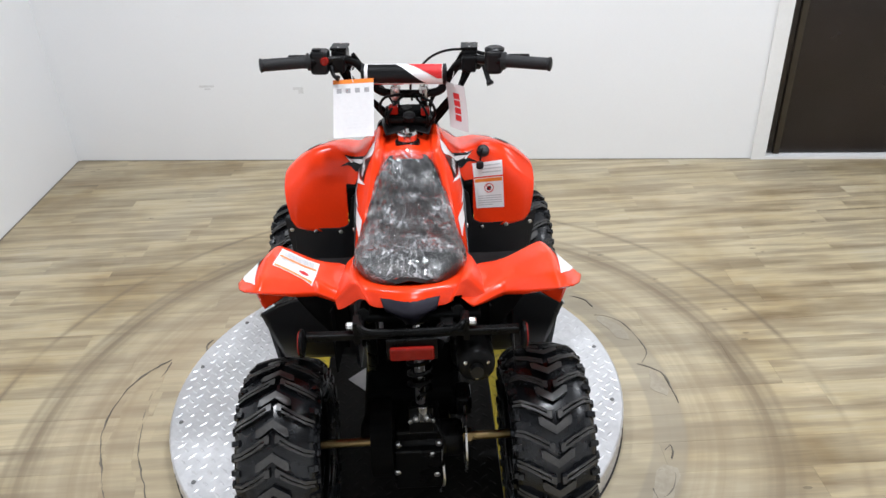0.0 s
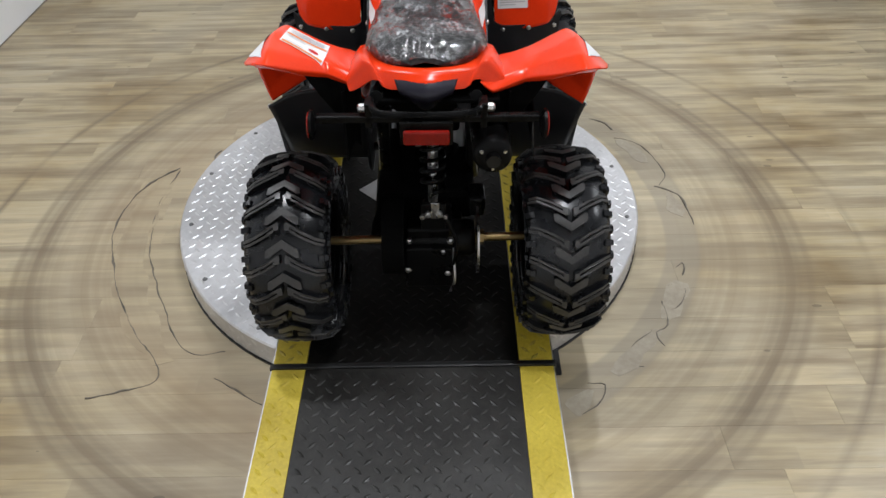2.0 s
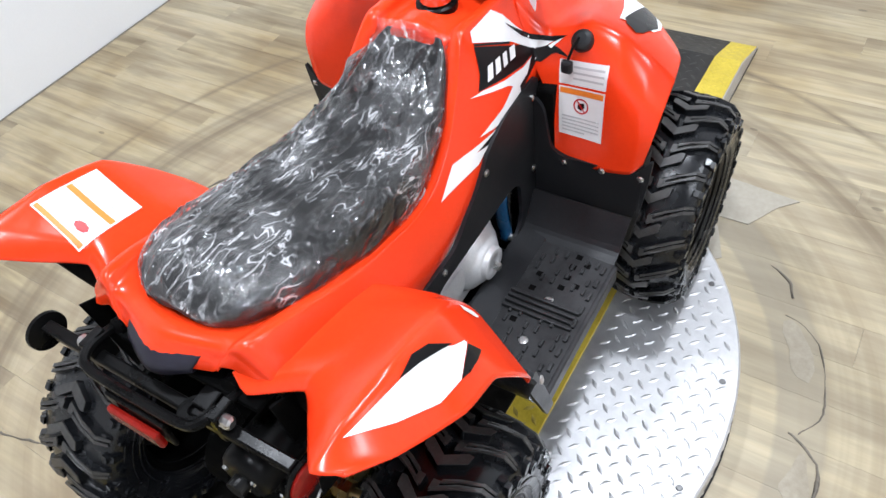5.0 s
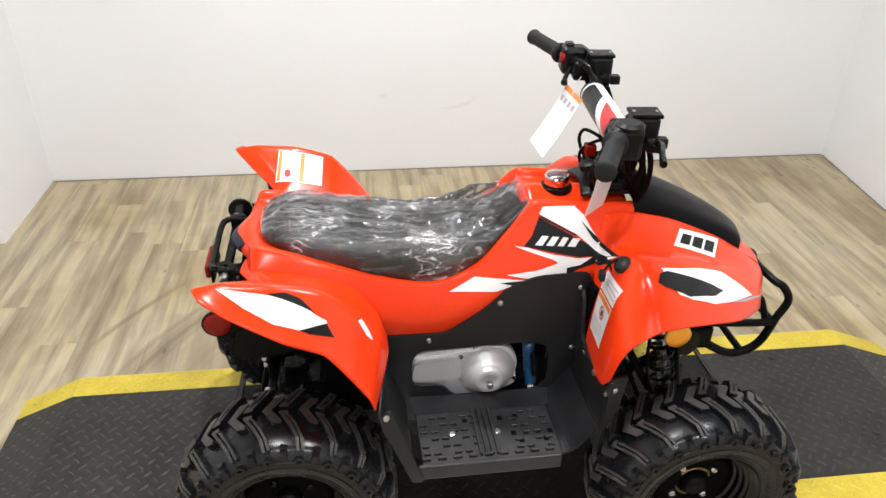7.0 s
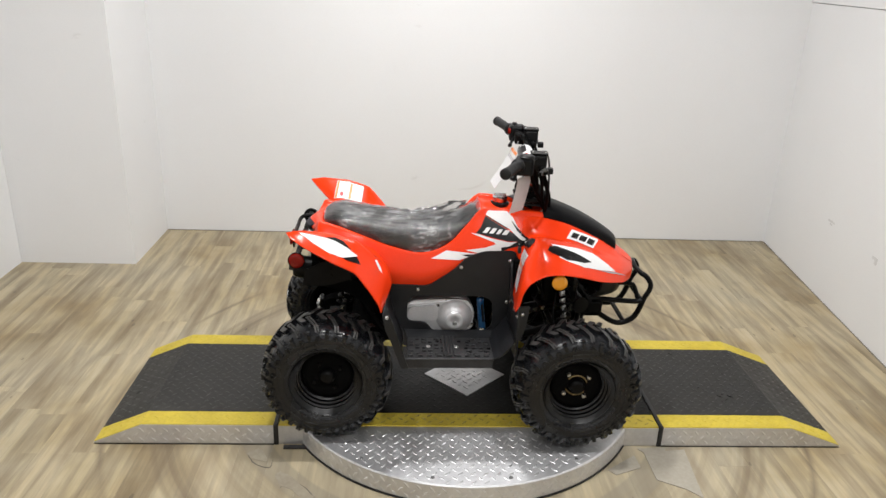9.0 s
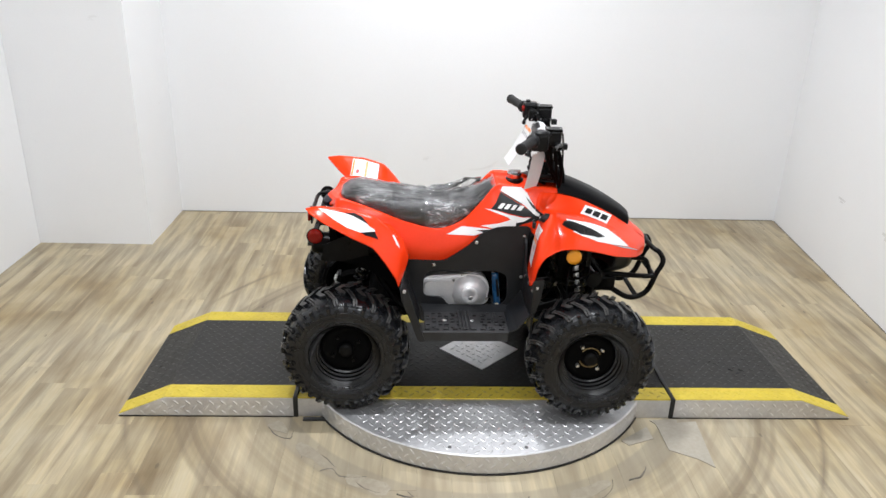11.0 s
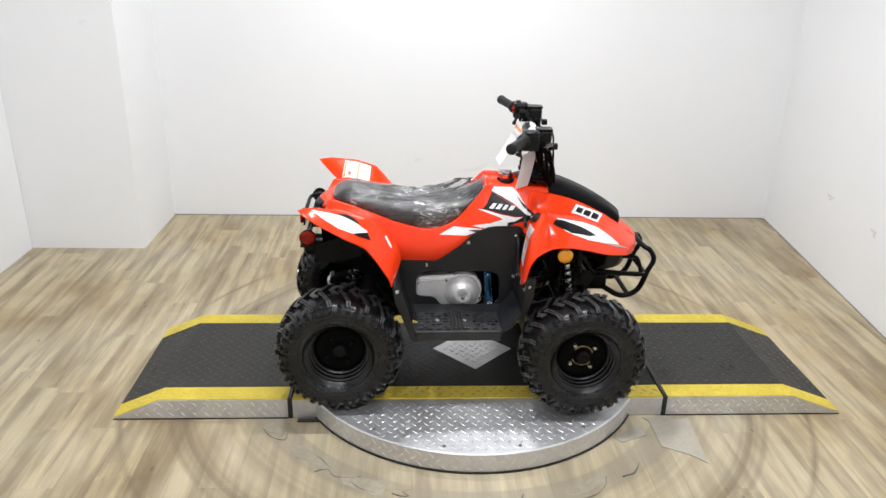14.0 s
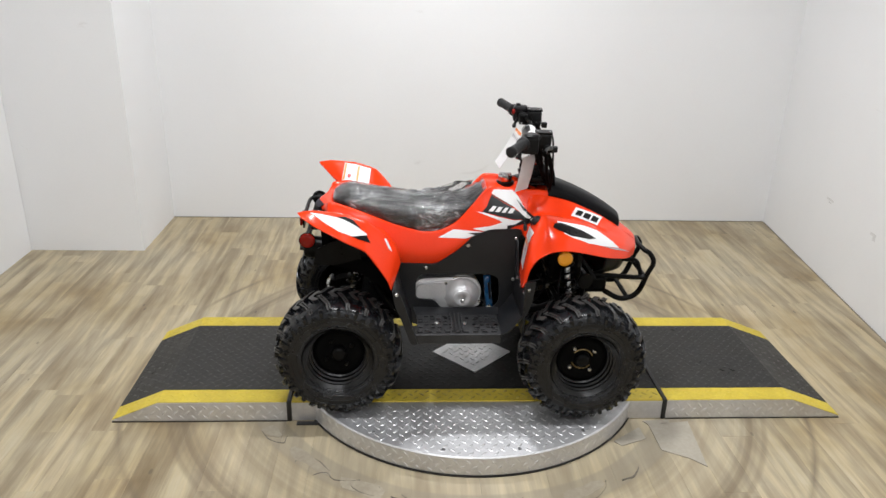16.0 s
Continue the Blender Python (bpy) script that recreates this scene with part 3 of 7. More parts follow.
# on the near side a row of torn pieces
arc_crack([(0.770, -50), (0.786, -53), (0.783, -57)], 0.0020)
arc_crack([(0.752, -60), (0.781, -62), (0.799, -67), (0.790, -77), (0.752, -81)], 0.0015)
arc_crack([(0.735, -81), (0.756, -82), (0.790, -86), (0.799, -95)], 0.0021)
arc_crack([(0.744, -109), (0.757, -107.5), (0.768, -109), (0.764, -111)], 0.0018)
arc_crack([(0.735, -115), (0.762, -113.5), (0.779, -115), (0.783, -118), (0.770, -121), (0.752, -121.5), (0.738, -120)], 0.0015)
arc_crack([(0.748, -121), (0.775, -125), (0.766, -128), (0.800, -130)], 0.0021)
arc_crack([(0.752, -128), (0.738, -133), (0.760, -138), (0.792, -136)], 0.0016)
arc_crack([(0.745, -146), (0.770, -144), (0.800, -147), (0.806, -151)], 0.0018)
M_GLUE = surface("pale_torn_underlay", (0.29, 0.25, 0.185), (0.42, 0.372, 0.285), 0.40, coarse=9, fine=70, bump=0.3)
glue_patch(0.735, 0.778, -61, -72, 2.0, (), M_GLUE)
glue_patch(0.735, 0.785, -84, -92, 3.0, (), M_GLUE)
glue_patch(0.735, 0.785, -113, -124, 4.0, (), M_GLUE)
glue_patch(0.740, 0.785, -127, -141, 5.0, (), M_GLUE)
glue_patch(0.760, 0.800, -147, -152, 7.0, (), M_GLUE)
PATCHES = ([(0.512, -0.407), (0.618, -0.332), (0.622, -0.395), (0.532, -0.432)], [(0.655, -0.318), (0.798, -0.300), (0.774, -0.540), (0.735, -0.500), (0.655, -0.455)], [(0.640, -0.296), (0.735, -0.289), (0.730, -0.312), (0.655, -0.318)])
M_PATCH = surface("pale_grey_vinyl", (0.34, 0.305, 0.245), (0.43, 0.395, 0.325), 0.5, coarse=9)
for pts in PATCHES:
    tagged(mesh_ob("floor_patch", prism(bmesh.new(), pts, 0.0003, 0.003), M_PATCH), "thin grey-brown vinyl offcut stuck on the floor", "floor patch", group="floor patches")
tagged(mesh_ob("cable_cover", boxed((-0.535, -0.306, 0.0), (-0.440, -0.288, 0.006), 0.002), M_SEAM), "short black rubber cover beside the turntable", "cable cover")

# ---- quad bike: materials ----
M_RED = surface("glossy_red_plastic", (0.80, 0.040, 0.005), (0.86, 0.048, 0.007), 0.22, coarse=5, fine=160, bump=0.02, wear=0.05, specular=0.33)
M_RUBBER = surface("tyre_rubber", (0.0050, 0.0055, 0.0066), (0.0115, 0.0124, 0.0145), 0.26, coarse=14, fine=160, bump=0.12, depth=0.001, wear=0.08, specular=0.40)
M_LUG = surface("tyre_lug_rubber", (0.022, 0.0215, 0.021), (0.062, 0.059, 0.056), 0.42, coarse=20, fine=180, bump=0.15, depth=0.001, wear=0.12)
M_PLASTIC = surface("black_moulded_plastic", (0.009, 0.0095, 0.0108), (0.017, 0.0176, 0.0195), 0.40, coarse=9, fine=260, bump=0.18, depth=0.001, wear=0.08, specular=0.32)
M_TRAY = surface("scuffed_tray_plastic", (0.014, 0.014, 0.0148), (0.036, 0.036, 0.0375), 0.42, coarse=16, fine=140, bump=0.25, depth=0.001, wear=0.1, specular=0.3)
# near-black for recesses, with their shade put into the colour; also on cables
M_SHADED_BLACK = surface("rough_black_shaded", (0.0015, 0.0015, 0.0015), (0.0035, 0.0035, 0.0035), 0.75, coarse=9, fine=200, bump=0.2, depth=0.001, wear=0.1, specular=0.05)
M_RIM = surface("black_steel_rim", (0.002, 0.002, 0.002), (0.0045, 0.0045, 0.0045), 0.33, coarse=12, fine=120, bump=0.03, wear=0.06, specular=0.4)
M_FRAME = surface("black_painted_tube", (0.0025, 0.0025, 0.0025), (0.006, 0.0058, 0.0058), 0.3, coarse=14, fine=120, bump=0.04, wear=0.1, specular=0.10)
M_CAST = surface("cast_silver_metal", (0.62, 0.62, 0.63), (0.76, 0.76, 0.765), 0.36, metal=0.35, coarse=14, fine=200, bump=0.08, wear=0.08)
M_STEEL = surface("zinc_steel", (0.45, 0.45, 0.44), (0.62, 0.61, 0.60), 0.28, metal=1.0, coarse=30, fine=200, bump=0.04, wear=0.1)
M_CHROME = surface("chrome_cap", (0.55, 0.55, 0.55), (0.65, 0.65, 0.65), 0.12, metal=1.0, coarse=20, fine=100, bump=0.02, wear=0.05)
M_GOLD = surface("yellow_zinc_axle", (0.20, 0.14, 0.06), (0.32, 0.235, 0.11), 0.34, metal=0.9, coarse=30, fine=200, bump=0.05, wear=0.1)
M_HOOD = surface("satin_black_visor", (0.0025, 0.0025, 0.003), (0.005, 0.005, 0.0055), 0.36, coarse=10, fine=200, bump=0.05, wear=0.06, specular=0.09)
M_SEAT = surface("black_vinyl_seat", (0.007, 0.007, 0.0075), (0.016, 0.016, 0.016), 0.42, coarse=10, fine=300, bump=0.25, depth=0.001, wear=0.1)
M_GRIP = surface("grey_black_grip_rubber", (0.008, 0.008, 0.009), (0.018, 0.018, 0.018), 0.55, coarse=16, fine=240, bump=0.25, wear=0.08, specular=0.25)
M_WHITE = surface("white_sticker", (0.76, 0.76, 0.76), (0.82, 0.82, 0.82), 0.4, coarse=10, fine=100, bump=0.02, wear=0.06)
M_PAPER = surface("white_paper_tag", (0.64, 0.64, 0.645), (0.72, 0.72, 0.72), 0.6, coarse=10, fine=100, bump=0.04, wear=0.06)
M_INK = surface("black_sticker", (0.003, 0.003, 0.0035), (0.007, 0.007, 0.0075), 0.3, coarse=10, fine=100, bump=0.02, wear=0.06, specular=0.25)
M_SWITCH = surface("black_control_plastic", (0.003, 0.003, 0.0034), (0.007, 0.007, 0.0076), 0.38, coarse=12, fine=220, bump=0.1, wear=0.08, specular=0.22)
M_PRINT = surface("pale_grey_print", (0.46, 0.46, 0.47), (0.54, 0.54, 0.55), 0.4, coarse=10, fine=100, bump=0.02, wear=0.06)
M_GREYINK = surface("grey_sticker", (0.30, 0.30, 0.31), (0.38, 0.38, 0.39), 0.4, coarse=10, fine=100, bump=0.02, wear=0.06)
M_ORANGE = surface("orange_sticker", (0.80, 0.20, 0.02), (0.85, 0.25, 0.03), 0.4, coarse=10, fine=100, bump=0.02, wear=0.06)
M_CRIMSON = surface("deep_red_sticker", (0.50, 0.010, 0.012), (0.58, 0.014, 0.016), 0.35, coarse=10, fine=100, bump=0.02, wear=0.06)
M_LENS_RED = surface("red_lens", (0.17, 0.006, 0.004), (0.26, 0.010, 0.005), 0.15, coarse=30, fine=200, bump=0.15, wear=0.05, specular=0.25)
M_LENS_AMBER = surface("amber_lens", (0.75, 0.28, 0.01), (0.85, 0.36, 0.02), 0.2, coarse=30, fine=200, bump=0.15, wear=0.05, coat=0.4)
M_LILAC = surface("smoky_lilac_lens", (0.008, 0.0075, 0.013), (0.020, 0.018, 0.030), 0.4, coarse=8, fine=60, bump=0.05, wear=0.05, specular=0.3)
M_BLUE = surface("blue_cable_sleeve", (0.006, 0.045, 0.12), (0.012, 0.075, 0.18), 0.25, coarse=10, fine=100, bump=0.05, wear=0.1)


def wrap_material():
    """Thin crinkled clear film: mostly see-through, with sharp gloss on its folds."""
    m = bpy.data.materials.new("clear_plastic_wrap")
    m.use_nodes = True
    nt = m.node_tree
    nt.nodes.remove(nt.nodes["Principled BSDF"])
    out = nt.nodes["Material Output"]
    tc = nt.nodes.new("ShaderNodeTexCoord")
    mp = nt.nodes.new("ShaderNodeMapping")
    mp.inputs["Scale"].default_value = (34, 72, 66)
    mp.inputs["Rotation"].default_value = (0, 0, 0.18)
    nt.links.new(tc.outputs["Object"], mp.inputs[0])
    n = node(nt, "ShaderNodeTexNoise", Scale=1.0, Detail=2.5, Roughness=0.5, Distortion=0.8)
    nt.links.new(mp.outputs[0], n.inputs["Vector"])
    v = node(nt, "ShaderNodeTexVoronoi", Scale=1.3)
    v.feature = "DISTANCE_TO_EDGE"
    nt.links.new(mp.outputs[0], v.inputs["Vector"])
    add = nt.nodes.new("ShaderNodeMath")
    add.operation = "MULTIPLY_ADD"
    add.inputs[1].default_value = 0.7
    nt.links.new(v.outputs["Distance"], add.inputs[0])
    nt.links.new(n.outputs[0], add.inputs[2])
    bp = node(nt, "ShaderNodeBump", Strength=0.85, Distance=0.0026)
    area = node(nt, "ShaderNodeTexNoise", Scale=14.0, Detail=2.0)
    nt.links.new(tc.outputs["Object"], area.inputs["Vector"])
    slack = ramp(nt, [(0.44, grey(0.10)), (0.58, grey(1.0))])
    nt.links.new(area.outputs[0], slack.inputs[0])
    rise = nt.nodes.new("ShaderNodeMath")
    rise.operation = "MULTIPLY"
    nt.links.new(add.outputs[0], rise.inputs[0])
    nt.links.new(slack.outputs[0], rise.inputs[1])
    nt.links.new(rise.outputs[0], bp.inputs["Height"])
    long = nt.nodes.new("ShaderNodeMapping")
    long.inputs["Scale"].default_value = (20, 52, 48)
    long.inputs["Rotation"].default_value = (0, 0, 0.2)
    nt.links.new(tc.outputs["Object"], long.inputs[0])
    fold = node(nt, "ShaderNodeTexNoise", Scale=1.0, Detail=2.5, Roughness=0.55, Distortion=0.6)
    nt.links.new(long.outputs[0], fold.inputs["Vector"])
    clear = nt.nodes.new("ShaderNodeBsdfTransparent")
    clear.inputs[0].default_value = (0.93, 0.93, 0.93, 1)
    gloss = nt.nodes.new("ShaderNodeBsdfGlossy")
    gloss.inputs["Color"].default_value = (1, 1, 1, 1)
    gloss.inputs["Roughness"].default_value = 0.10
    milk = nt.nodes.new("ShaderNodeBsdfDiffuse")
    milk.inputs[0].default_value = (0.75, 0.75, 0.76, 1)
    nt.links.new(bp.outputs[0], gloss.inputs["Normal"])
    a, b = nt.nodes.new("ShaderNodeMixShader"), nt.nodes.new("ShaderNodeMixShader")
    # a thin even milkiness, whiter where the film lies slack
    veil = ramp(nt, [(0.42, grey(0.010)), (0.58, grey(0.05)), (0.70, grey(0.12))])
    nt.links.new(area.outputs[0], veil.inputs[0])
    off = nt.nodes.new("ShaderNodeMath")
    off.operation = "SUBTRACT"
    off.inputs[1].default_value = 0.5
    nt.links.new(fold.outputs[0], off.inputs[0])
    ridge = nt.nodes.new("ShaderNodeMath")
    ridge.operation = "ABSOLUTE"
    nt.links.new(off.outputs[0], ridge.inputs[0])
    # sparkle on the folds, painted as sharp pale diffuse creases along the seat
    crease_glint = ramp(nt, [(0.0, grey(0.64)), (0.009, grey(0.35)), (0.027, grey(0.0))])
    nt.links.new(ridge.outputs[0], crease_glint.inputs[0])
    milk_and_glint = nt.nodes.new("ShaderNodeMath")
    milk_and_glint.operation = "MULTIPLY_ADD"
    nt.links.new(crease_glint.outputs[0], milk_and_glint.inputs[0])
    nt.links.new(slack.outputs[0], milk_and_glint.inputs[1])
    nt.links.new(veil.outputs[0], milk_and_glint.inputs[2])
    nt.links.new(milk_and_glint.outputs[0], a.inputs[0])
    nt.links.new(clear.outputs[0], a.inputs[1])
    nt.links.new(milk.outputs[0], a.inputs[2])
    fr = node(nt, "ShaderNodeFresnel", IOR=1.5)
    nt.links.new(bp.outputs[0], fr.inputs["Normal"])
    lift = nt.nodes.new("ShaderNodeMath")
    lift.operation = "MULTIPLY_ADD"
    lift.inputs[1].default_value = 0.95
    lift.inputs[2].default_value = 0.0
    nt.links.new(fr.outputs[0], lift.inputs[0])
    nt.links.new(lift.outputs[0], b.inputs[0])
    nt.links.new(a.outputs[0], b.inputs[1])
    nt.links.new(gloss.outputs[0], b.inputs[2])
    nt.links.new(b.outputs[0], out.inputs[0])
    return m


M_WRAP = wrap_material()


# ---- quad bike: shape helpers ----
def V(*a):
    return Vector(a)


def spline(points, n, crisp=0.0):
    """n points evenly in parameter along a smooth curve through the given ones. crisp: how far it keeps to straight runs and corners."""
    p = [Vector(q) for q in points]
    out = []
    for k in range(n):
        t = k / (n - 1) * (len(p) - 1)
        i = min(int(t), len(p) - 2)
        u = t - i
        a, b, c, d = p[max(i - 1, 0)], p[i], p[i + 1], p[min(i + 2, len(p) - 1)]
        bend = 0.5 * (2 * b + (c - a) * u + (2 * a - 5 * b + 4 * c - d) * u * u + (3 * b - a - 3 * c + d) * u * u * u)
        out.append(bend * (1 - crisp) + (b * (1 - u) + c * u) * crisp)
    return out


def sheet(rows, nu, nv, crisp=0.0):
    """A smooth grid of points through rows of control points."""
    cols = [spline(r, nv, crisp) for r in rows]
    return [list(r) for r in zip(*[spline([c[j] for c in cols], nu, crisp) for j in range(nv)])]  # [v][u]


def shell(grid, thick=0.003, inward=None, bm=None):
    """A closed shell of a thickness under a grid of points."""
    bm = bm or bmesh.new()
    nv, nu = len(grid), len(grid[0])
    normals = []
    for i in range(nv):
        row = []
        for j in range(nu):
            du = grid[i][min(j + 1, nu - 1)] - grid[i][max(j - 1, 0)]
            dv = grid[min(i + 1, nv - 1)][j] - grid[max(i - 1, 0)][j]
            n = du.cross(dv)
            row.append(n.normalized() if n.length > 1e-9 else V(0, 0, 1))
        normals.append(row)
    flip = 1
    if inward is not None:
        mid, n = grid[nv // 2][nu // 2], normals[nv // 2][nu // 2]
        flip = 1 if n.dot(Vector(inward) - mid) > 0 else -1
    a = [[bm.verts.new(p) for p in r] for r in grid]
    b = [[bm.verts.new(p + normals[i][j] * thick * flip) for j, p in enumerate(r)] for i, r in enumerate(grid)]
    for i in range(nv - 1):
        for j in range(nu - 1):
            bm.faces.new((a[i][j], a[i][j + 1], a[i + 1][j + 1], a[i + 1][j]))
            bm.faces.new((b[i][j], b[i + 1][j], b[i + 1][j + 1], b[i][j + 1]))
    for i in range(nv - 1):
        bm.faces.new((a[i][0], a[i + 1][0], b[i + 1][0], b[i][0]))
        bm.faces.new((a[i][-1], b[i][-1], b[i + 1][-1], a[i + 1][-1]))
    for j in range(nu - 1):
        bm.faces.new((a[0][j], b[0][j], b[0][j + 1], a[0][j + 1]))
        bm.faces.new((a[-1][j], a[-1][j + 1], b[-1][j + 1], b[-1][j]))
    return bm


def mirror(rows):
    return [[V(p[0], -p[1], p[2]) for p in r] for r in rows]


def tube(points, r, n=0, seg=10, bm=None, closed=False):
    """A round tube along a smooth line. r: a number, or one for each point."""
    bm = bm or bmesh.new()
    pts = spline(points, n) if n else [Vector(p) for p in points]
    rings, side = [], None
    for i, p in enumerate(pts):
        d = (pts[min(i + 1, len(pts) - 1)] - pts[max(i - 1, 0)]).normalized()
        if side is None:
            side = d.cross(V(0, 0, 1) if abs(d.z) < 0.9 else V(1, 0, 0)).normalized()
        side = (side - d * side.dot(d)).normalized()
        up = d.cross(side)
        rr = r if isinstance(r, (int, float)) else r[round(i / (len(pts) - 1) * (len(r) - 1))]
        rings.append([bm.verts.new(p + (side * math.cos(2 * math.pi * k / seg) + up * math.sin(2 * math.pi * k / seg)) * rr) for k in range(seg)])
    for a, b in zip(rings, rings[1:]):
        for k in range(seg):
            bm.faces.new((a[k], a[(k + 1) % seg], b[(k + 1) % seg], b[k]))
    if closed:
        a, b = rings[-1], rings[0]
        for k in range(seg):
            bm.faces.new((a[k], a[(k + 1) % seg], b[(k + 1) % seg], b[k]))
    else:
        bm.faces.new(rings[0][::-1])
        bm.faces.new(rings[-1])
    return bm


def lathe(profile, centre, axis, seg=32, bm=None, caps=True):
    """Turns (along, radius) pairs round an axis through centre."""
    bm = bm or bmesh.new()
    axis = Vector(axis).normalized()
    side = axis.cross(V(0, 0, 1) if abs(axis.z) < 0.9 else V(1, 0, 0)).normalized()
    up = axis.cross(side)
    rings = []
    for along, r in profile:
        c = Vector(centre) + axis * along
        rings.append([bm.verts.new(c + (side * math.cos(2 * math.pi * k / seg) + up * math.sin(2 * math.pi * k / seg)) * max(r, 1e-4)) for k in range(seg)])
    for a, b in zip(rings, rings[1:]):
        for k in range(seg):
            bm.faces.new((a[k], a[(k + 1) % seg], b[(k + 1) % seg], b[k]))
    if caps:
        bm.faces.new(rings[0][::-1])
        bm.faces.new(rings[-1])
    return bm


def coil(p0, p1, radius, wire, turns, bm=None):
    p0, p1 = Vector(p0), Vector(p1)
    d = (p1 - p0).normalized()
    side = d.cross(V(0, 1, 0) if abs(d.y) < 0.9 else V(1, 0, 0)).normalized()
    up = d.cross(side)
    n = turns * 14
    pts = [p0 + (p1 - p0) * (k / n) + (side * math.cos(2 * math.pi * k / 14) + up * math.sin(2 * math.pi * k / 14)) * radius for k in range(n + 1)]
    return tube(pts, wire, seg=6, bm=bm)


def plate(outline, y0, y1, holes=(), bm=None, bevel=0.0015):
    """An upright plate over an (x, z) outline, with holes through it."""
    bm = bm or bmesh.new()

    def ring_verts(pts, y):
        return [bm.verts.new((x, y, z)) for x, z in pts]

    sets = []
    for pts in (outline, *holes):
        a, b = ring_verts(pts, y0), ring_verts(pts, y1)
        n = len(pts)
        for i in range(n):
            bm.faces.new((a[i], a[(i + 1) % n], b[(i + 1) % n], b[i]))
        sets.append((a, b))
    for k in (0, 1):
        edges = []
        for s in sets:
            loop = s[k]
            for i in range(len(loop)):
                edges.append(bm.edges.get((loop[i], loop[(i + 1) % len(loop)])))
        bmesh.ops.triangle_fill(bm, use_beauty=True, use_dissolve=False, edges=edges)
    return bm


def rounded(points, r=0.012, n=4):
    """The outline with its corners rounded."""
    out = []
    m = len(points)
    for i in range(m):
        p, a, b = Vector(points[i]), Vector(points[i - 1]), Vector(points[(i + 1) % m])
        ra, rb = min(r, (a - p).length * 0.45), min(r, (b - p).length * 0.45)
        s, e = p + (a - p).normalized() * ra, p + (b - p).normalized() * rb
        for k in range(n + 1):
            t = k / n
            out.append(tuple(s * (1 - t) ** 2 + p * 2 * t * (1 - t) + e * t * t))
    return out


def screw(parent, place, axis, r=0.006, name="screw"):
    return part(name, lathe([(0, r), (0.002, r), (0.0035, r * 0.6)], place, axis, 10), M_STEEL, parent)


# ---- quad bike ----
quad = new("quad_bike")
tagged(quad, "small red and black youth quad bike with a film-wrapped seat", "quad bike")

# wheels
TYRE = [(-0.062, 0.108), (-0.076, 0.116), (-0.084, 0.135), (-0.0855, 0.155), (-0.080, 0.174), (-0.068, 0.182), (-0.045, 0.1885), (-0.02, 0.191), (0, 0.1915)]
TYRE = TYRE + [(-a, r) for a, r in TYRE[-2::-1]]


def tyre_r(y):
    for (a, r0), (b, r1) in zip(TYRE[3:-3], TYRE[4:-2]):
        if a <= y <= b:
            return r0 + (r1 - r0) * (y - a) / (b - a)
    return 0.16


def lug(bm, pts, height, sink=0.004, inset=0.14):
    """A raised block over an outline of (angle, across) pairs on the tread."""
    n = len(pts)
    ca, cy = sum(p[0] for p in pts) / n, sum(p[1] for p in pts) / n

    def at(a, y, h):
        slope = (tyre_r(y + 0.002) - tyre_r(y - 0.002)) / 0.004
        k = h / math.hypot(1, slope) * (0.62 if h > 0 and abs(y) > 0.07 else 1.0)
        r = tyre_r(y) + k
        return (r * math.cos(a), y - slope * k, r * math.sin(a))

    low = [bm.verts.new(at(a, y, -sink)) for a, y in pts]
    top = [bm.verts.new(at(a + (ca - a) * inset, y + (cy - y) * inset, height)) for a, y in pts]
    for i in range(n):
        bm.faces.new((low[i], low[(i + 1) % n], top[(i + 1) % n], top[i]))
    bm.faces.new(top)


def knob(bm, a, y, r, da, dy, out, s):
    """A shoulder block that stands out from the side of the tread."""
    low, top = [], []
    for u, v in ((-1, -1), (1, -1), (1.1, 0.2), (0.6, 1), (-0.6, 1), (-1.1, 0.2)):
        rr = r - v * dy
        aa = a + u * da
        low.append(bm.verts.new((rr * math.cos(aa), y - s * 0.004, rr * math.sin(aa))))
        aa = a + u * da * 0.8
        rr = r - v * dy * 0.8
        top.append(bm.verts.new((rr * math.cos(aa) * (1 + out * 0.6), y + s * out, rr * math.sin(aa) * (1 + out * 0.6))))
    for i in range(6):
        bm.faces.new((low[i], low[(i + 1) % 6], top[(i + 1) % 6], top[i]))
    bm.faces.new(top)


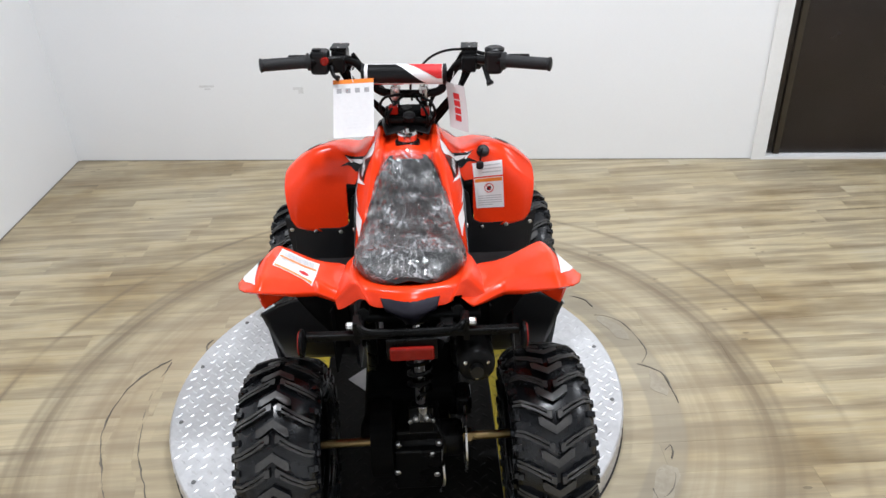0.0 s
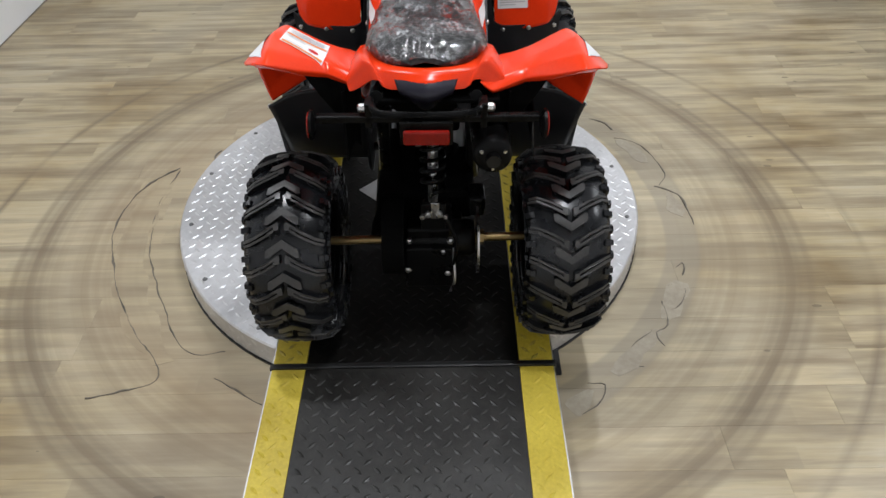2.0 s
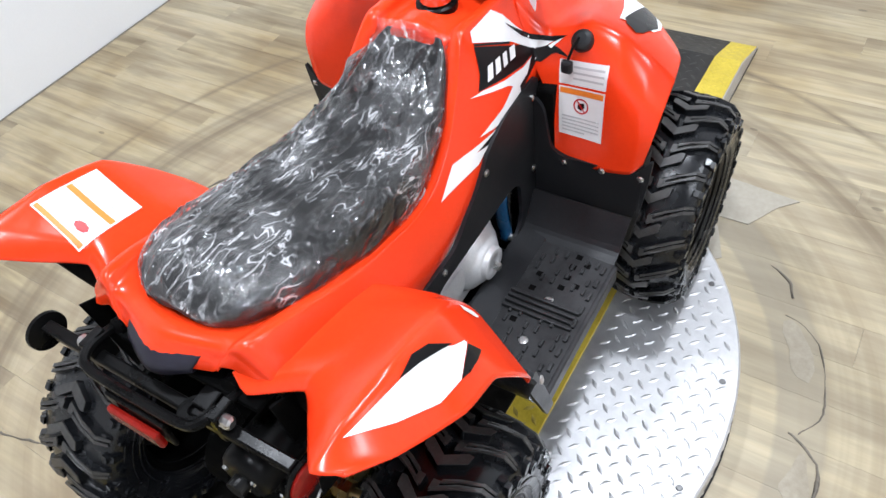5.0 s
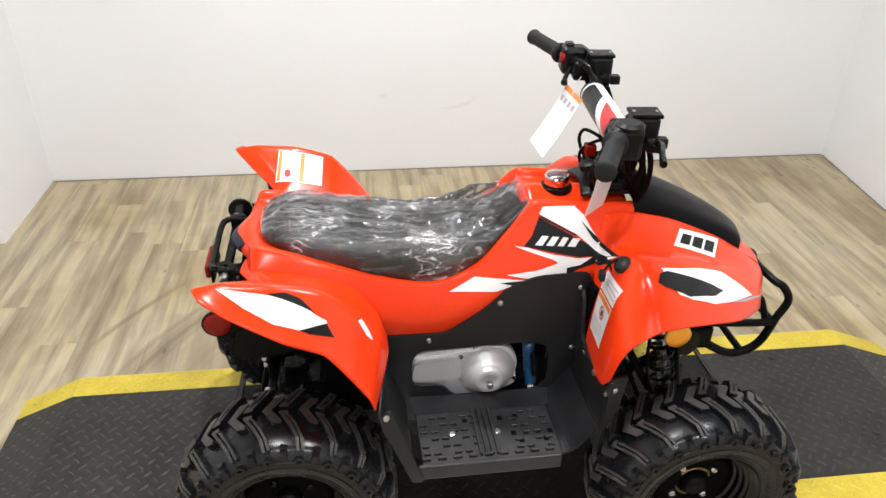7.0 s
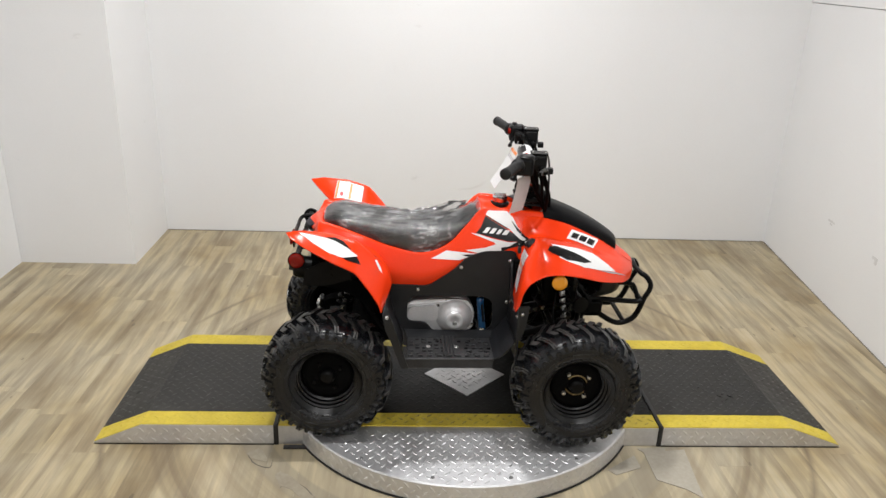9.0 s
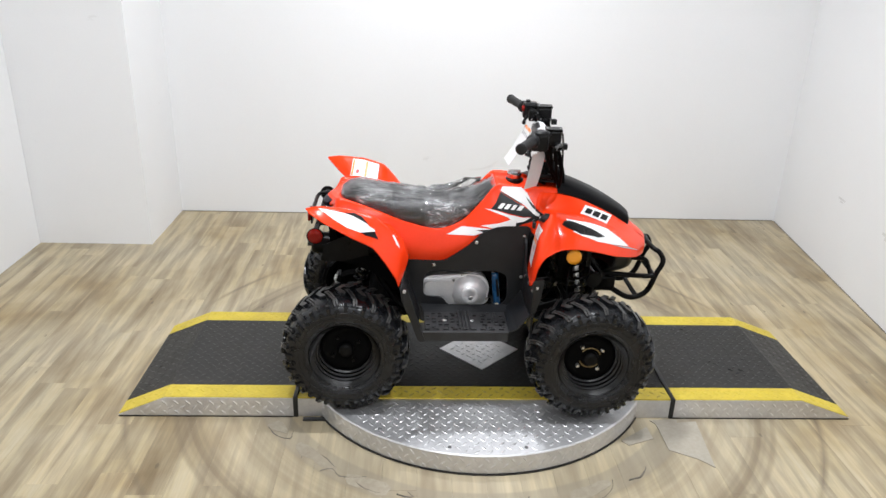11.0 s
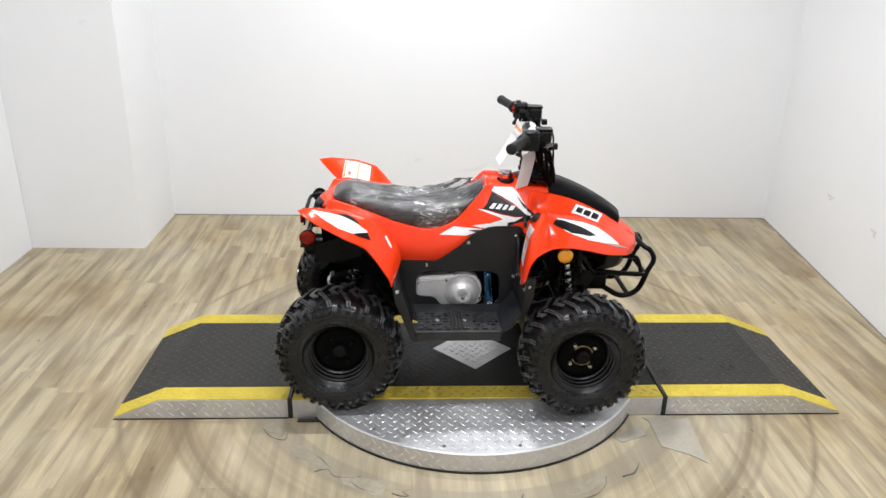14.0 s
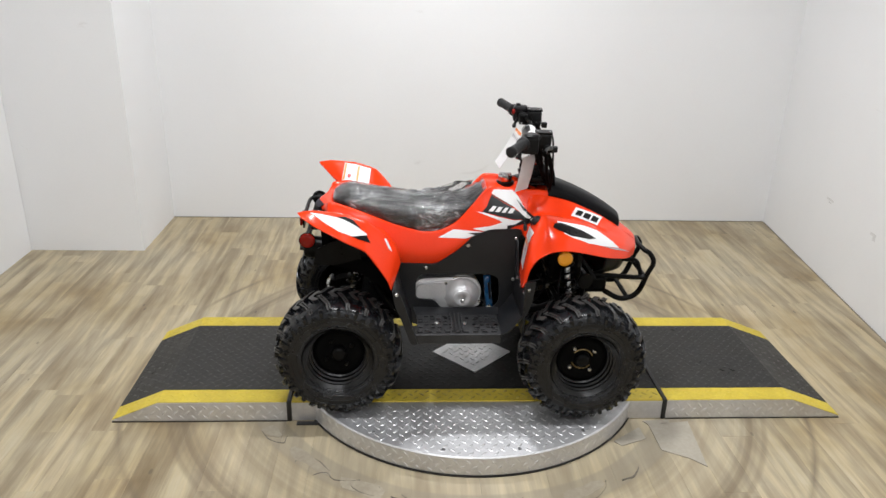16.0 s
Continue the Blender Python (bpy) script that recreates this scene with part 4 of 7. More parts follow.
def wheel_thing(front):
    """A wheel about the y axis, its outer face towards -y."""
    w = new("wheel")
    bm = bmesh.new()
    seg = 72
    rings = []
    for y, r in TYRE:
        rings.append([bm.verts.new((r * math.cos(2 * math.pi * k / seg), y, r * math.sin(2 * math.pi * k / seg))) for k in range(seg)])
    inner = [bm.verts.new((0.1 * math.cos(2 * math.pi * k / seg), -0.058, 0.1 * math.sin(2 * math.pi * k / seg))) for k in range(seg)]
    inner2 = [bm.verts.new((0.1 * math.cos(2 * math.pi * k / seg), 0.058, 0.1 * math.sin(2 * math.pi * k / seg))) for k in range(seg)]
    rings = [inner] + rings + [inner2]
    for a, b in zip(rings, rings[1:]):
        for k in range(seg):
            bm.faces.new((a[k], a[(k + 1) % seg], b[(k + 1) % seg], b[k]))
    for y, r, h in ((0.0852, 0.142, 0.0012), (0.0800, 0.1255, 0.0022), (0.0745, 0.1155, 0.0026), (0.0857, 0.157, 0.0016)):  # moulded rings on each sidewall
        for side in (-y, y):
            tube([(r * math.cos(2 * math.pi * k / 64), side, r * math.sin(2 * math.pi * k / 64)) for k in range(64)], h, seg=6, bm=bm, closed=True)
    smooth_faces = len(bm.faces)
    tops = bmesh.new()
    N = 20
    st = 2 * math.pi / N

    def block(pts, height, inset=0.1):
        """A black lug with a paler worn top."""
        lug(bm, pts, height - 0.0015, inset=inset)
        ca, cy = sum(p[0] for p in pts) / len(pts), sum(p[1] for p in pts) / len(pts)
        lug(tops, [(a + (ca - a) * inset * 1.25, y + (cy - y) * inset * 1.25) for a, y in pts], height, -height + 0.003, 0.03)

    for k in range(N):
        a = k * st
        for s in (-1, 1):
            # centre chevron, two joined halves
            block([(a + 0.090, -s * 0.002), (a - 0.016, s * 0.032), (a - 0.094, s * 0.034), (a - 0.094, s * 0.026), (a + 0.006, -s * 0.002)], 0.0132, 0.04)
            # long arms between the chevrons: two ridges that meet at the inner end and run out over the shoulder
            b = a + st / 2
            lug(bm, [(b + 0.105, s * 0.004), (b + 0.016, s * 0.034), (b - 0.060, s * 0.064), (b - 0.085, s * 0.080), (b - 0.150, s * 0.080), (b - 0.132, s * 0.064), (b - 0.055, s * 0.034), (b + 0.010, s * 0.004)], 0.0075, inset=0.04)
            block([(b + 0.102, s * 0.005), (b + 0.016, s * 0.034), (b - 0.060, s * 0.062), (b - 0.082, s * 0.079), (b - 0.110, s * 0.079), (b - 0.094, s * 0.062), (b - 0.020, s * 0.034), (b + 0.062, s * 0.008)], 0.0138, 0.02)
            block([(b + 0.090, s * 0.005), (b + 0.045, s * 0.016), (b + 0.004, s * 0.016), (b + 0.012, s * 0.005)], 0.0138, 0.06)
            block([(b + 0.026, s * 0.014), (b - 0.034, s * 0.034), (b - 0.104, s * 0.062), (b - 0.126, s * 0.077), (b - 0.150, s * 0.077), (b - 0.132, s * 0.062), (b - 0.062, s * 0.034), (b - 0.004, s * 0.014)], 0.0130, 0.03)
            # shoulder knobs: open six-sided ones below the arms, small square ones between
            for u in range(6):
                a0, a1 = math.pi * u / 3, math.pi * (u + 1) / 3
                c0, c1 = b - 0.114, s * 0.0835
                hexagon = [(c0 + 0.056 * f * math.cos(g), 0.1615 + 0.0095 * f * math.sin(g)) for f, g in ((1, a0), (1, a1), (0.55, a1), (0.55, a0))]
                low = [bm.verts.new((r * math.cos(q), c1, r * math.sin(q))) for q, r in hexagon]
                top = [bm.verts.new((r * math.cos(q), c1 + s * 0.0062, r * math.sin(q))) for q, r in hexagon]
                for v in range(4):
                    bm.faces.new((low[v], low[(v + 1) % 4], top[(v + 1) % 4], top[v]))
                bm.faces.new(top)
            knob(bm, a - 0.114, s * 0.0815, 0.168, 0.036, 0.011, 0.0062, s)
            knob(bm, a - 0.114, s * 0.0740, 0.1790, 0.034, 0.006, 0.0060, s)
    tyre = part("tyre", bm, M_RUBBER, w)
    for f in tyre.data.polygons:
        f.use_smooth = f.index < smooth_faces
    part("tread_pattern", tops, M_LUG, w)
    # rim: lipped dish, centre disc, hub and nuts
    bm = bmesh.new()
    lathe([(-0.066, 0.104), (-0.072, 0.110), (-0.069, 0.1125), (-0.064, 0.106), (-0.058, 0.099), (-0.052, 0.0995), (-0.048, 0.094), (-0.038, 0.0935), (-0.035, 0.088), (-0.024, 0.0875), (-0.020, 0.083), (-0.008, 0.082), (-0.006, 0.079), (0.0, 0.079)], (0, 0, 0), (0, 1, 0), 72, bm, caps=False)
    rim = part("rim", bm, M_RIM, w)
    # inner barrel in a darker black than the rim, for the shade inside
    bm = bmesh.new()
    lathe([(0.0, 0.079), (0.002, 0.094), (0.055, 0.098), (0.064, 0.106), (0.069, 0.1125), (0.066, 0.104)], (0, 0, 0), (0, 1, 0), 48, bm, caps=False)
    part("inner_barrel", bm, M_SHADED_BLACK, rim)
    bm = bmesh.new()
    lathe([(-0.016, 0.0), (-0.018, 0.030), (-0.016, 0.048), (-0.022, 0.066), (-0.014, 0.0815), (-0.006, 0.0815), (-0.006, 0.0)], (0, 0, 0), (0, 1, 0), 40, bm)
    part("wheel_disc", bm, M_SHADED_BLACK, w, smooth=True)
    bm = bmesh.new()
    lathe([(-0.016, 0.026), (-0.032, 0.024), (-0.040, 0.021), (-0.042, 0.012)], (0, 0, 0), (0, 1, 0), 24, bm)
    part("hub_cap", bm, M_FRAME, w, smooth=True)
    for k in range(4):
        a = math.pi / 4 + k * math.pi / 2
        c = (0.047 * math.cos(a), -0.0165, 0.047 * math.sin(a))
        part("wheel_nut", lathe([(0, 0.0075), (-0.007, 0.0075), (-0.010, 0.005)], c, (0, 1, 0), 6), M_STEEL if front else M_FRAME, w)
    if front:
        for s in (0, 1):
            pts = [(0.034 * math.cos(s * math.pi + 0.5 + 2.1 * t / 9), -0.0195, 0.034 * math.sin(s * math.pi + 0.5 + 2.1 * t / 9)) for t in range(10)]
            part("brake_hub_rim", tube(pts, 0.0028, seg=6), M_GOLD, w, "brass-coloured crescent in the hub opening")
    return w


rear_wheel = wheel_thing(False)
front_wheel = wheel_thing(True)
WZ = 0.2795
for proto, x, y, turn, wide in ((rear_wheel, -0.39, 0.275, 14, 0.96), (front_wheel, 0.387, 0.331, 9, 0.90)):
    twin = copy_thing(proto, Matrix.Identity(4))
    for ob, s in ((proto, -1), (twin, 1)):
        ob.parent = quad
        ob.matrix_basis = pose(x, s * y, WZ, 0, 0, 0 if s < 0 else 180) @ pose(0, 0, 0, 0, turn, 0) @ Matrix.Diagonal((1, wide, 1, 1))

# bodywork -------------------------------------------------------------
def cowl_row(x, b, m, o, i, c):
    cut = 0.30 * max(0.0, 1 - (x + 0.467) / 0.06)  # the tail's edge runs back to a blunt point
    half = [V(x, -b[0], b[1]), V(x, -m[0], m[1]), V(x, -o[0], o[1]), V(x, -(o[0] * 0.6 + i[0] * 0.4), max(o[1], i[1]) + 0.002), V(x, -i[0], i[1]), V(x, -i[0] * 0.8, i[1] - 0.012)]
    half = [V(p.x + cut * min(0.1, -p.y), p.y, p.z) for p in half]
    return half + [V(x, 0, c)] + [V(p.x, -p.y, p.z) for p in half[::-1]]


COWL_TAIL = [
    cowl_row(-0.467, (0.135, 0.676), (0.124, 0.679), (0.100, 0.694), (0.078, 0.697), 0.697),
    cowl_row(-0.456, (0.138, 0.682), (0.128, 0.690), (0.106, 0.709), (0.088, 0.712), 0.709),
    cowl_row(-0.430, (0.142, 0.690), (0.134, 0.702), (0.116, 0.724), (0.098, 0.727), 0.715),
    cowl_row(-0.360, (0.146, 0.660), (0.142, 0.682), (0.126, 0.710), (0.107, 0.713), 0.680),
    cowl_row(-0.280, (0.142, 0.600), (0.145, 0.642), (0.130, 0.680), (0.110, 0.683), 0.650),
    cowl_row(-0.200, (0.134, 0.525), (0.141, 0.582), (0.124, 0.646), (0.106, 0.650), 0.620),
    cowl_row(-0.100, (0.128, 0.515), (0.136, 0.560), (0.118, 0.622), (0.100, 0.626), 0.600),
]
COWL_TANK = [
    cowl_row(-0.020, (0.126, 0.535), (0.134, 0.588), (0.110, 0.646), (0.093, 0.652), 0.620),
    cowl_row(0.040, (0.126, 0.570), (0.131, 0.628), (0.099, 0.702), (0.080, 0.711), 0.690),
    cowl_row(0.085, (0.129, 0.595), (0.131, 0.655), (0.088, 0.750), (0.066, 0.764), 0.762),
    cowl_row(0.115, (0.132, 0.605), (0.132, 0.662), (0.085, 0.758), (0.061, 0.771), 0.771),
    cowl_row(0.160, (0.129, 0.612), (0.131, 0.665), (0.087, 0.752), (0.062, 0.766), 0.766),
    cowl_row(0.220, (0.130, 0.618), (0.131, 0.668), (0.090, 0.744), (0.062, 0.762), 0.766),
    cowl_row(0.290, (0.132, 0.622), (0.131, 0.672), (0.090, 0.734), (0.060, 0.758), 0.764),
]
COWL = COWL_TAIL + COWL_TANK
cowl = part("seat_cowl", shell(sheet(COWL, 96, 73), 0.003, (0, 0, 0.5)), M_RED, quad, smooth=True)

REAR_FENDER_TIP = [
    [V(-0.430, -0.096, 0.686), V(-0.440, -0.118, 0.672), V(-0.412, -0.176, 0.676), V(-0.448, -0.218, 0.702), V(-0.482, -0.258, 0.732), V(-0.478, -0.284, 0.732)],
    [V(-0.440, -0.094, 0.694), V(-0.450, -0.118, 0.682), V(-0.421, -0.175, 0.690), V(-0.462, -0.219, 0.718), V(-0.503, -0.262, 0.749), V(-0.490, -0.289, 0.746)],
    [V(-0.420, -0.105, 0.697), V(-0.424, -0.126, 0.694), V(-0.405, -0.179, 0.704), V(-0.436, -0.225, 0.735), V(-0.458, -0.264, 0.757), V(-0.445, -0.312, 0.722)],
]
REAR_FENDER_CREST = [
    [V(-0.365, -0.128, 0.688), V(-0.368, -0.150, 0.690), V(-0.372, -0.205, 0.716), V(-0.376, -0.258, 0.748), V(-0.378, -0.272, 0.747), V(-0.365, -0.334, 0.686)],
    [V(-0.300, -0.128, 0.668), V(-0.298, -0.150, 0.674), V(-0.297, -0.200, 0.694), V(-0.297, -0.254, 0.724), V(-0.298, -0.270, 0.722), V(-0.300, -0.331, 0.652)],
    [V(-0.250, -0.128, 0.645), V(-0.247, -0.150, 0.650), V(-0.246, -0.195, 0.654), V(-0.246, -0.240, 0.672), V(-0.248, -0.262, 0.668), V(-0.262, -0.336, 0.604)],
]
REAR_FENDER_FRONT = [
    [V(-0.215, -0.128, 0.600), V(-0.210, -0.150, 0.603), V(-0.207, -0.190, 0.612), V(-0.207, -0.235, 0.618), V(-0.210, -0.258, 0.612), V(-0.230, -0.336, 0.553)],
    [V(-0.205, -0.128, 0.565), V(-0.198, -0.150, 0.565), V(-0.193, -0.190, 0.572), V(-0.193, -0.235, 0.575), V(-0.198, -0.255, 0.563), V(-0.222, -0.330, 0.524)],
]
REAR_FENDER = REAR_FENDER_TIP + REAR_FENDER_CREST + REAR_FENDER_FRONT
rear_fenders = []
for rows in (REAR_FENDER, [[p + V(0.016 * min(1.0, k / 2 + 0.6), 0, 0.003) for k, p in enumerate(r)] for r in mirror(REAR_FENDER)]):  # the left one sits a little forward
    rear_fenders.append(part("rear_fender", shell(sheet(rows, 50, 51, 0.55), 0.003, (-0.35, 0, 0.4)), M_RED, quad, smooth=True))

FRONT_FENDER_WALL = [
    [V(0.196, -0.172, 0.512), V(0.195, -0.185, 0.498), V(0.191, -0.220, 0.500), V(0.186, -0.265, 0.506), V(0.184, -0.305, 0.518), V(0.190, -0.322, 0.540)],
    [V(0.204, -0.163, 0.590), V(0.203, -0.180, 0.578), V(0.199, -0.220, 0.575), V(0.193, -0.265, 0.578), V(0.190, -0.307, 0.582), V(0.198, -0.330, 0.590)],
    [V(0.210, -0.125, 0.670), V(0.216, -0.165, 0.655), V(0.216, -0.215, 0.668), V(0.210, -0.262, 0.660), V(0.208, -0.302, 0.640), V(0.218, -0.333, 0.625)],
]
FRONT_FENDER_CREST = [
    [V(0.230, -0.090, 0.748), V(0.240, -0.140, 0.704), V(0.252, -0.200, 0.720), V(0.253, -0.250, 0.712), V(0.256, -0.295, 0.684), V(0.262, -0.332, 0.650)],
    [V(0.300, -0.085, 0.745), V(0.310, -0.140, 0.698), V(0.312, -0.195, 0.712), V(0.313, -0.245, 0.703), V(0.315, -0.290, 0.680), V(0.318, -0.322, 0.650)],
    [V(0.380, -0.080, 0.724), V(0.385, -0.135, 0.685), V(0.385, -0.180, 0.690), V(0.385, -0.225, 0.681), V(0.385, -0.262, 0.660), V(0.385, -0.292, 0.628)],
]
FRONT_FENDER_NOSE = [
    [V(0.470, -0.072, 0.680), V(0.475, -0.120, 0.650), V(0.475, -0.155, 0.645), V(0.472, -0.190, 0.635), V(0.468, -0.220, 0.618), V(0.465, -0.245, 0.594)],
    [V(0.556, -0.058, 0.622), V(0.556, -0.090, 0.611), V(0.555, -0.115, 0.603), V(0.553, -0.138, 0.594), V(0.551, -0.157, 0.580), V(0.550, -0.170, 0.560)],
    [V(0.618, -0.030, 0.572), V(0.616, -0.045, 0.570), V(0.613, -0.060, 0.566), V(0.610, -0.072, 0.560), V(0.605, -0.082, 0.552), V(0.600, -0.090, 0.540)],
]
FRONT_FENDER = FRONT_FENDER_WALL + FRONT_FENDER_CREST + FRONT_FENDER_NOSE
front_fenders = []
for rows in (FRONT_FENDER, mirror(FRONT_FENDER)):
    front_fenders.append(part("front_fender", shell(sheet(rows, 57, 41, 0.3), 0.003, (0.35, 0, 0.3)), M_RED, quad, smooth=True))
NOSE = []
for a, top in ((FRONT_FENDER[4], 0.755), (FRONT_FENDER[5], 0.730), (FRONT_FENDER[6], 0.687), (FRONT_FENDER[7], 0.626), (FRONT_FENDER[8], 0.574)):
    p = a[0]
    NOSE.append([V(p.x, p.y - 0.004, p.z - 0.002), V(p.x + 0.004, p.y * 0.5, (p.z + top) / 2 + 0.002), V(p.x + 0.008, 0, top), V(p.x + 0.004, -p.y * 0.5, (p.z + top) / 2 + 0.002), V(p.x, -p.y + 0.004, p.z - 0.002)])
last = NOSE[-1]
NOSE.append([V(q.x - 0.004, q.y * 1.3, q.z - 0.045) for q in last])
part("nose_panel", shell(sheet(NOSE, 40, 24), 0.003, (0.4, 0, 0.3)), M_RED, quad, smooth=True)
HOOD = [
    [V(0.288, -0.084, 0.746), V(0.288, -0.072, 0.772), V(0.289, -0.035, 0.786), V(0.290, 0, 0.788)],
    [V(0.350, -0.085, 0.734), V(0.350, -0.074, 0.756), V(0.352, -0.036, 0.768), V(0.353, 0, 0.770)],
    [V(0.430, -0.080, 0.700), V(0.430, -0.070, 0.722), V(0.432, -0.035, 0.734), V(0.433, 0, 0.736)],
    [V(0.500, -0.068, 0.660), V(0.502, -0.060, 0.684), V(0.504, -0.030, 0.694), V(0.506, 0, 0.696)],
    [V(0.540, -0.058, 0.634), V(0.544, -0.052, 0.654), V(0.549, -0.026, 0.661), V(0.553, 0, 0.662)],
    [V(0.546, -0.056, 0.624), V(0.550, -0.048, 0.636), V(0.555, -0.024, 0.640), V(0.559, 0, 0.641)],
]
HOOD = [r + [V(p.x, -p.y, p.z) for p in r[-2::-1]] for r in HOOD]
part("hood_visor", shell(sheet(HOOD, 40, 30), 0.004, (0.4, 0, 0.3)), M_HOOD, quad, "satin black visor panel over the nose", smooth=True)

# seat and its film
SEAT = [(-0.416, 0.028, 0.713, 0.717), (-0.409, 0.054, 0.708, 0.725), (-0.388, 0.080, 0.699, 0.734), (-0.355, 0.095, 0.686, 0.738), (-0.31, 0.104, 0.670, 0.731), (-0.23, 0.105, 0.643, 0.717), (-0.14, 0.100, 0.620, 0.706),
        (-0.05, 0.091, 0.630, 0.705), (0.02, 0.079, 0.672, 0.718), (0.07, 0.062, 0.726, 0.746), (0.090, 0.046, 0.750, 0.761)]


def seat_rows(grow):
    rows = []
    for x, w, b, t in SEAT:
        w, t = w + grow, t + grow
        half = [V(x, -w * 0.98, b), V(x, -w * 1.02, b + (t - b) * 0.45), V(x, -w * 0.93, b + (t - b) * 0.82), V(x, -w * 0.62, t - 0.002), V(x, 0, t + 0.002)]
        rows.append(half + [V(p.x, -p.y, p.z) for p in half[-2::-1]])
    return rows


seat = part("seat", shell(sheet(seat_rows(0), 60, 48), 0.004, (-0.1, 0, 0.5)), M_SEAT, quad, "black vinyl seat under clear film", smooth=True)
grid = sheet(seat_rows(0.003), 340, 210)


def crinkle(p):
    """Height of the film: long folds, short creases in slack patches, tight smooth patches between."""
    q = V(p.x * 11 + p.y * 8, p.y * 42 - p.x * 8, p.z * 38)
    slack = min(1.0, max(0.12, 0.55 + 2.2 * noise.noise(V(p.x * 9, p.y * 17 + 3, p.z * 15))))
    h = 0.0026 * (1 - abs(noise.noise(q))) ** 4
    h += slack * 0.0030 * (1 - abs(noise.noise(V(p.x * 46, p.y * 85, p.z * 74) + V(4, 1, 7)))) ** 2
    h += slack * 0.0018 * (1 - abs(noise.noise(V(p.x * 105, p.y * 165, p.z * 140) + V(9, 5, 2)))) ** 2
    return h


for i, r in enumerate(grid):
    for j, p in enumerate(r):
        out = V(0, p.y, (p.z - 0.60)).normalized()
        h = crinkle(p)
        p += out * h
        # the loose hem spreads over the cowl
        hem = max(0.0, abs(i / (len(grid) - 1) * 2 - 1) - 0.86) / 0.14
        p += V(0, (1 if p.y > 0 else -1) * 0.012 * hem, 0.006 * hem * (0.5 + noise.noise(V(p.x * 25, p.y * 10, 2))))
bm = bmesh.new()
vs = [[bm.verts.new(p) for p in r] for r in grid]
for i in range(len(vs) - 1):
    for j in range(len(vs[0]) - 1):
        bm.faces.new((vs[i][j], vs[i][j + 1], vs[i + 1][j + 1], vs[i + 1][j]))
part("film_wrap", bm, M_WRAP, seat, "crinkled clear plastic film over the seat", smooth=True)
# loose crest of film standing up behind the seat's middle
rows = []
for k, x in enumerate((-0.18, -0.12, -0.06, 0.0, 0.05)):
    h = (0.006, 0.014, 0.026, 0.036, 0.022)[k]
    z = (0.712, 0.707, 0.706, 0.716, 0.735)[k]
    rows.append([V(x, 0.075, z - 0.01), V(x, 0.058, z + h * 0.7), V(x, 0.045, z + h), V(x, 0.03, z + 0.004)])
grid = sheet(rows, 60, 24)
for r in grid:
    for p in r:
        p += noise.noise_vector(V(p.x * 40, p.y * 60, p.z * 40)) * 0.008
bm = bmesh.new()
vs = [[bm.verts.new(p) for p in r] for r in grid]
for i in range(len(vs) - 1):
    for j in range(len(vs[0]) - 1):
        bm.faces.new((vs[i][j], vs[i][j + 1], vs[i + 1][j + 1], vs[i + 1][j]))
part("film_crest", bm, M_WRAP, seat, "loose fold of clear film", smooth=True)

# fuel cap
bm = lathe([(-0.012, 0.031), (0.003, 0.031), (0.005, 0.027)], (0.157, 0, 0.766), (0, 0, 1), 32)
cap = part("fuel_cap", bm, M_FRAME, quad, "chrome fuel cap on a black collar", smooth=False)
bm = lathe([(0.004, 0.022), (0.008, 0.0245), (0.022, 0.0245), (0.026, 0.022), (0.027, 0.004)], (0.157, 0, 0.766), (0, 0, 1), 32)
box(bm, (0.137, -0.005, 0.791), (0.177, 0.005, 0.799), 0.002)
part("chrome_lid", bm, M_CHROME, cap, smooth=False)

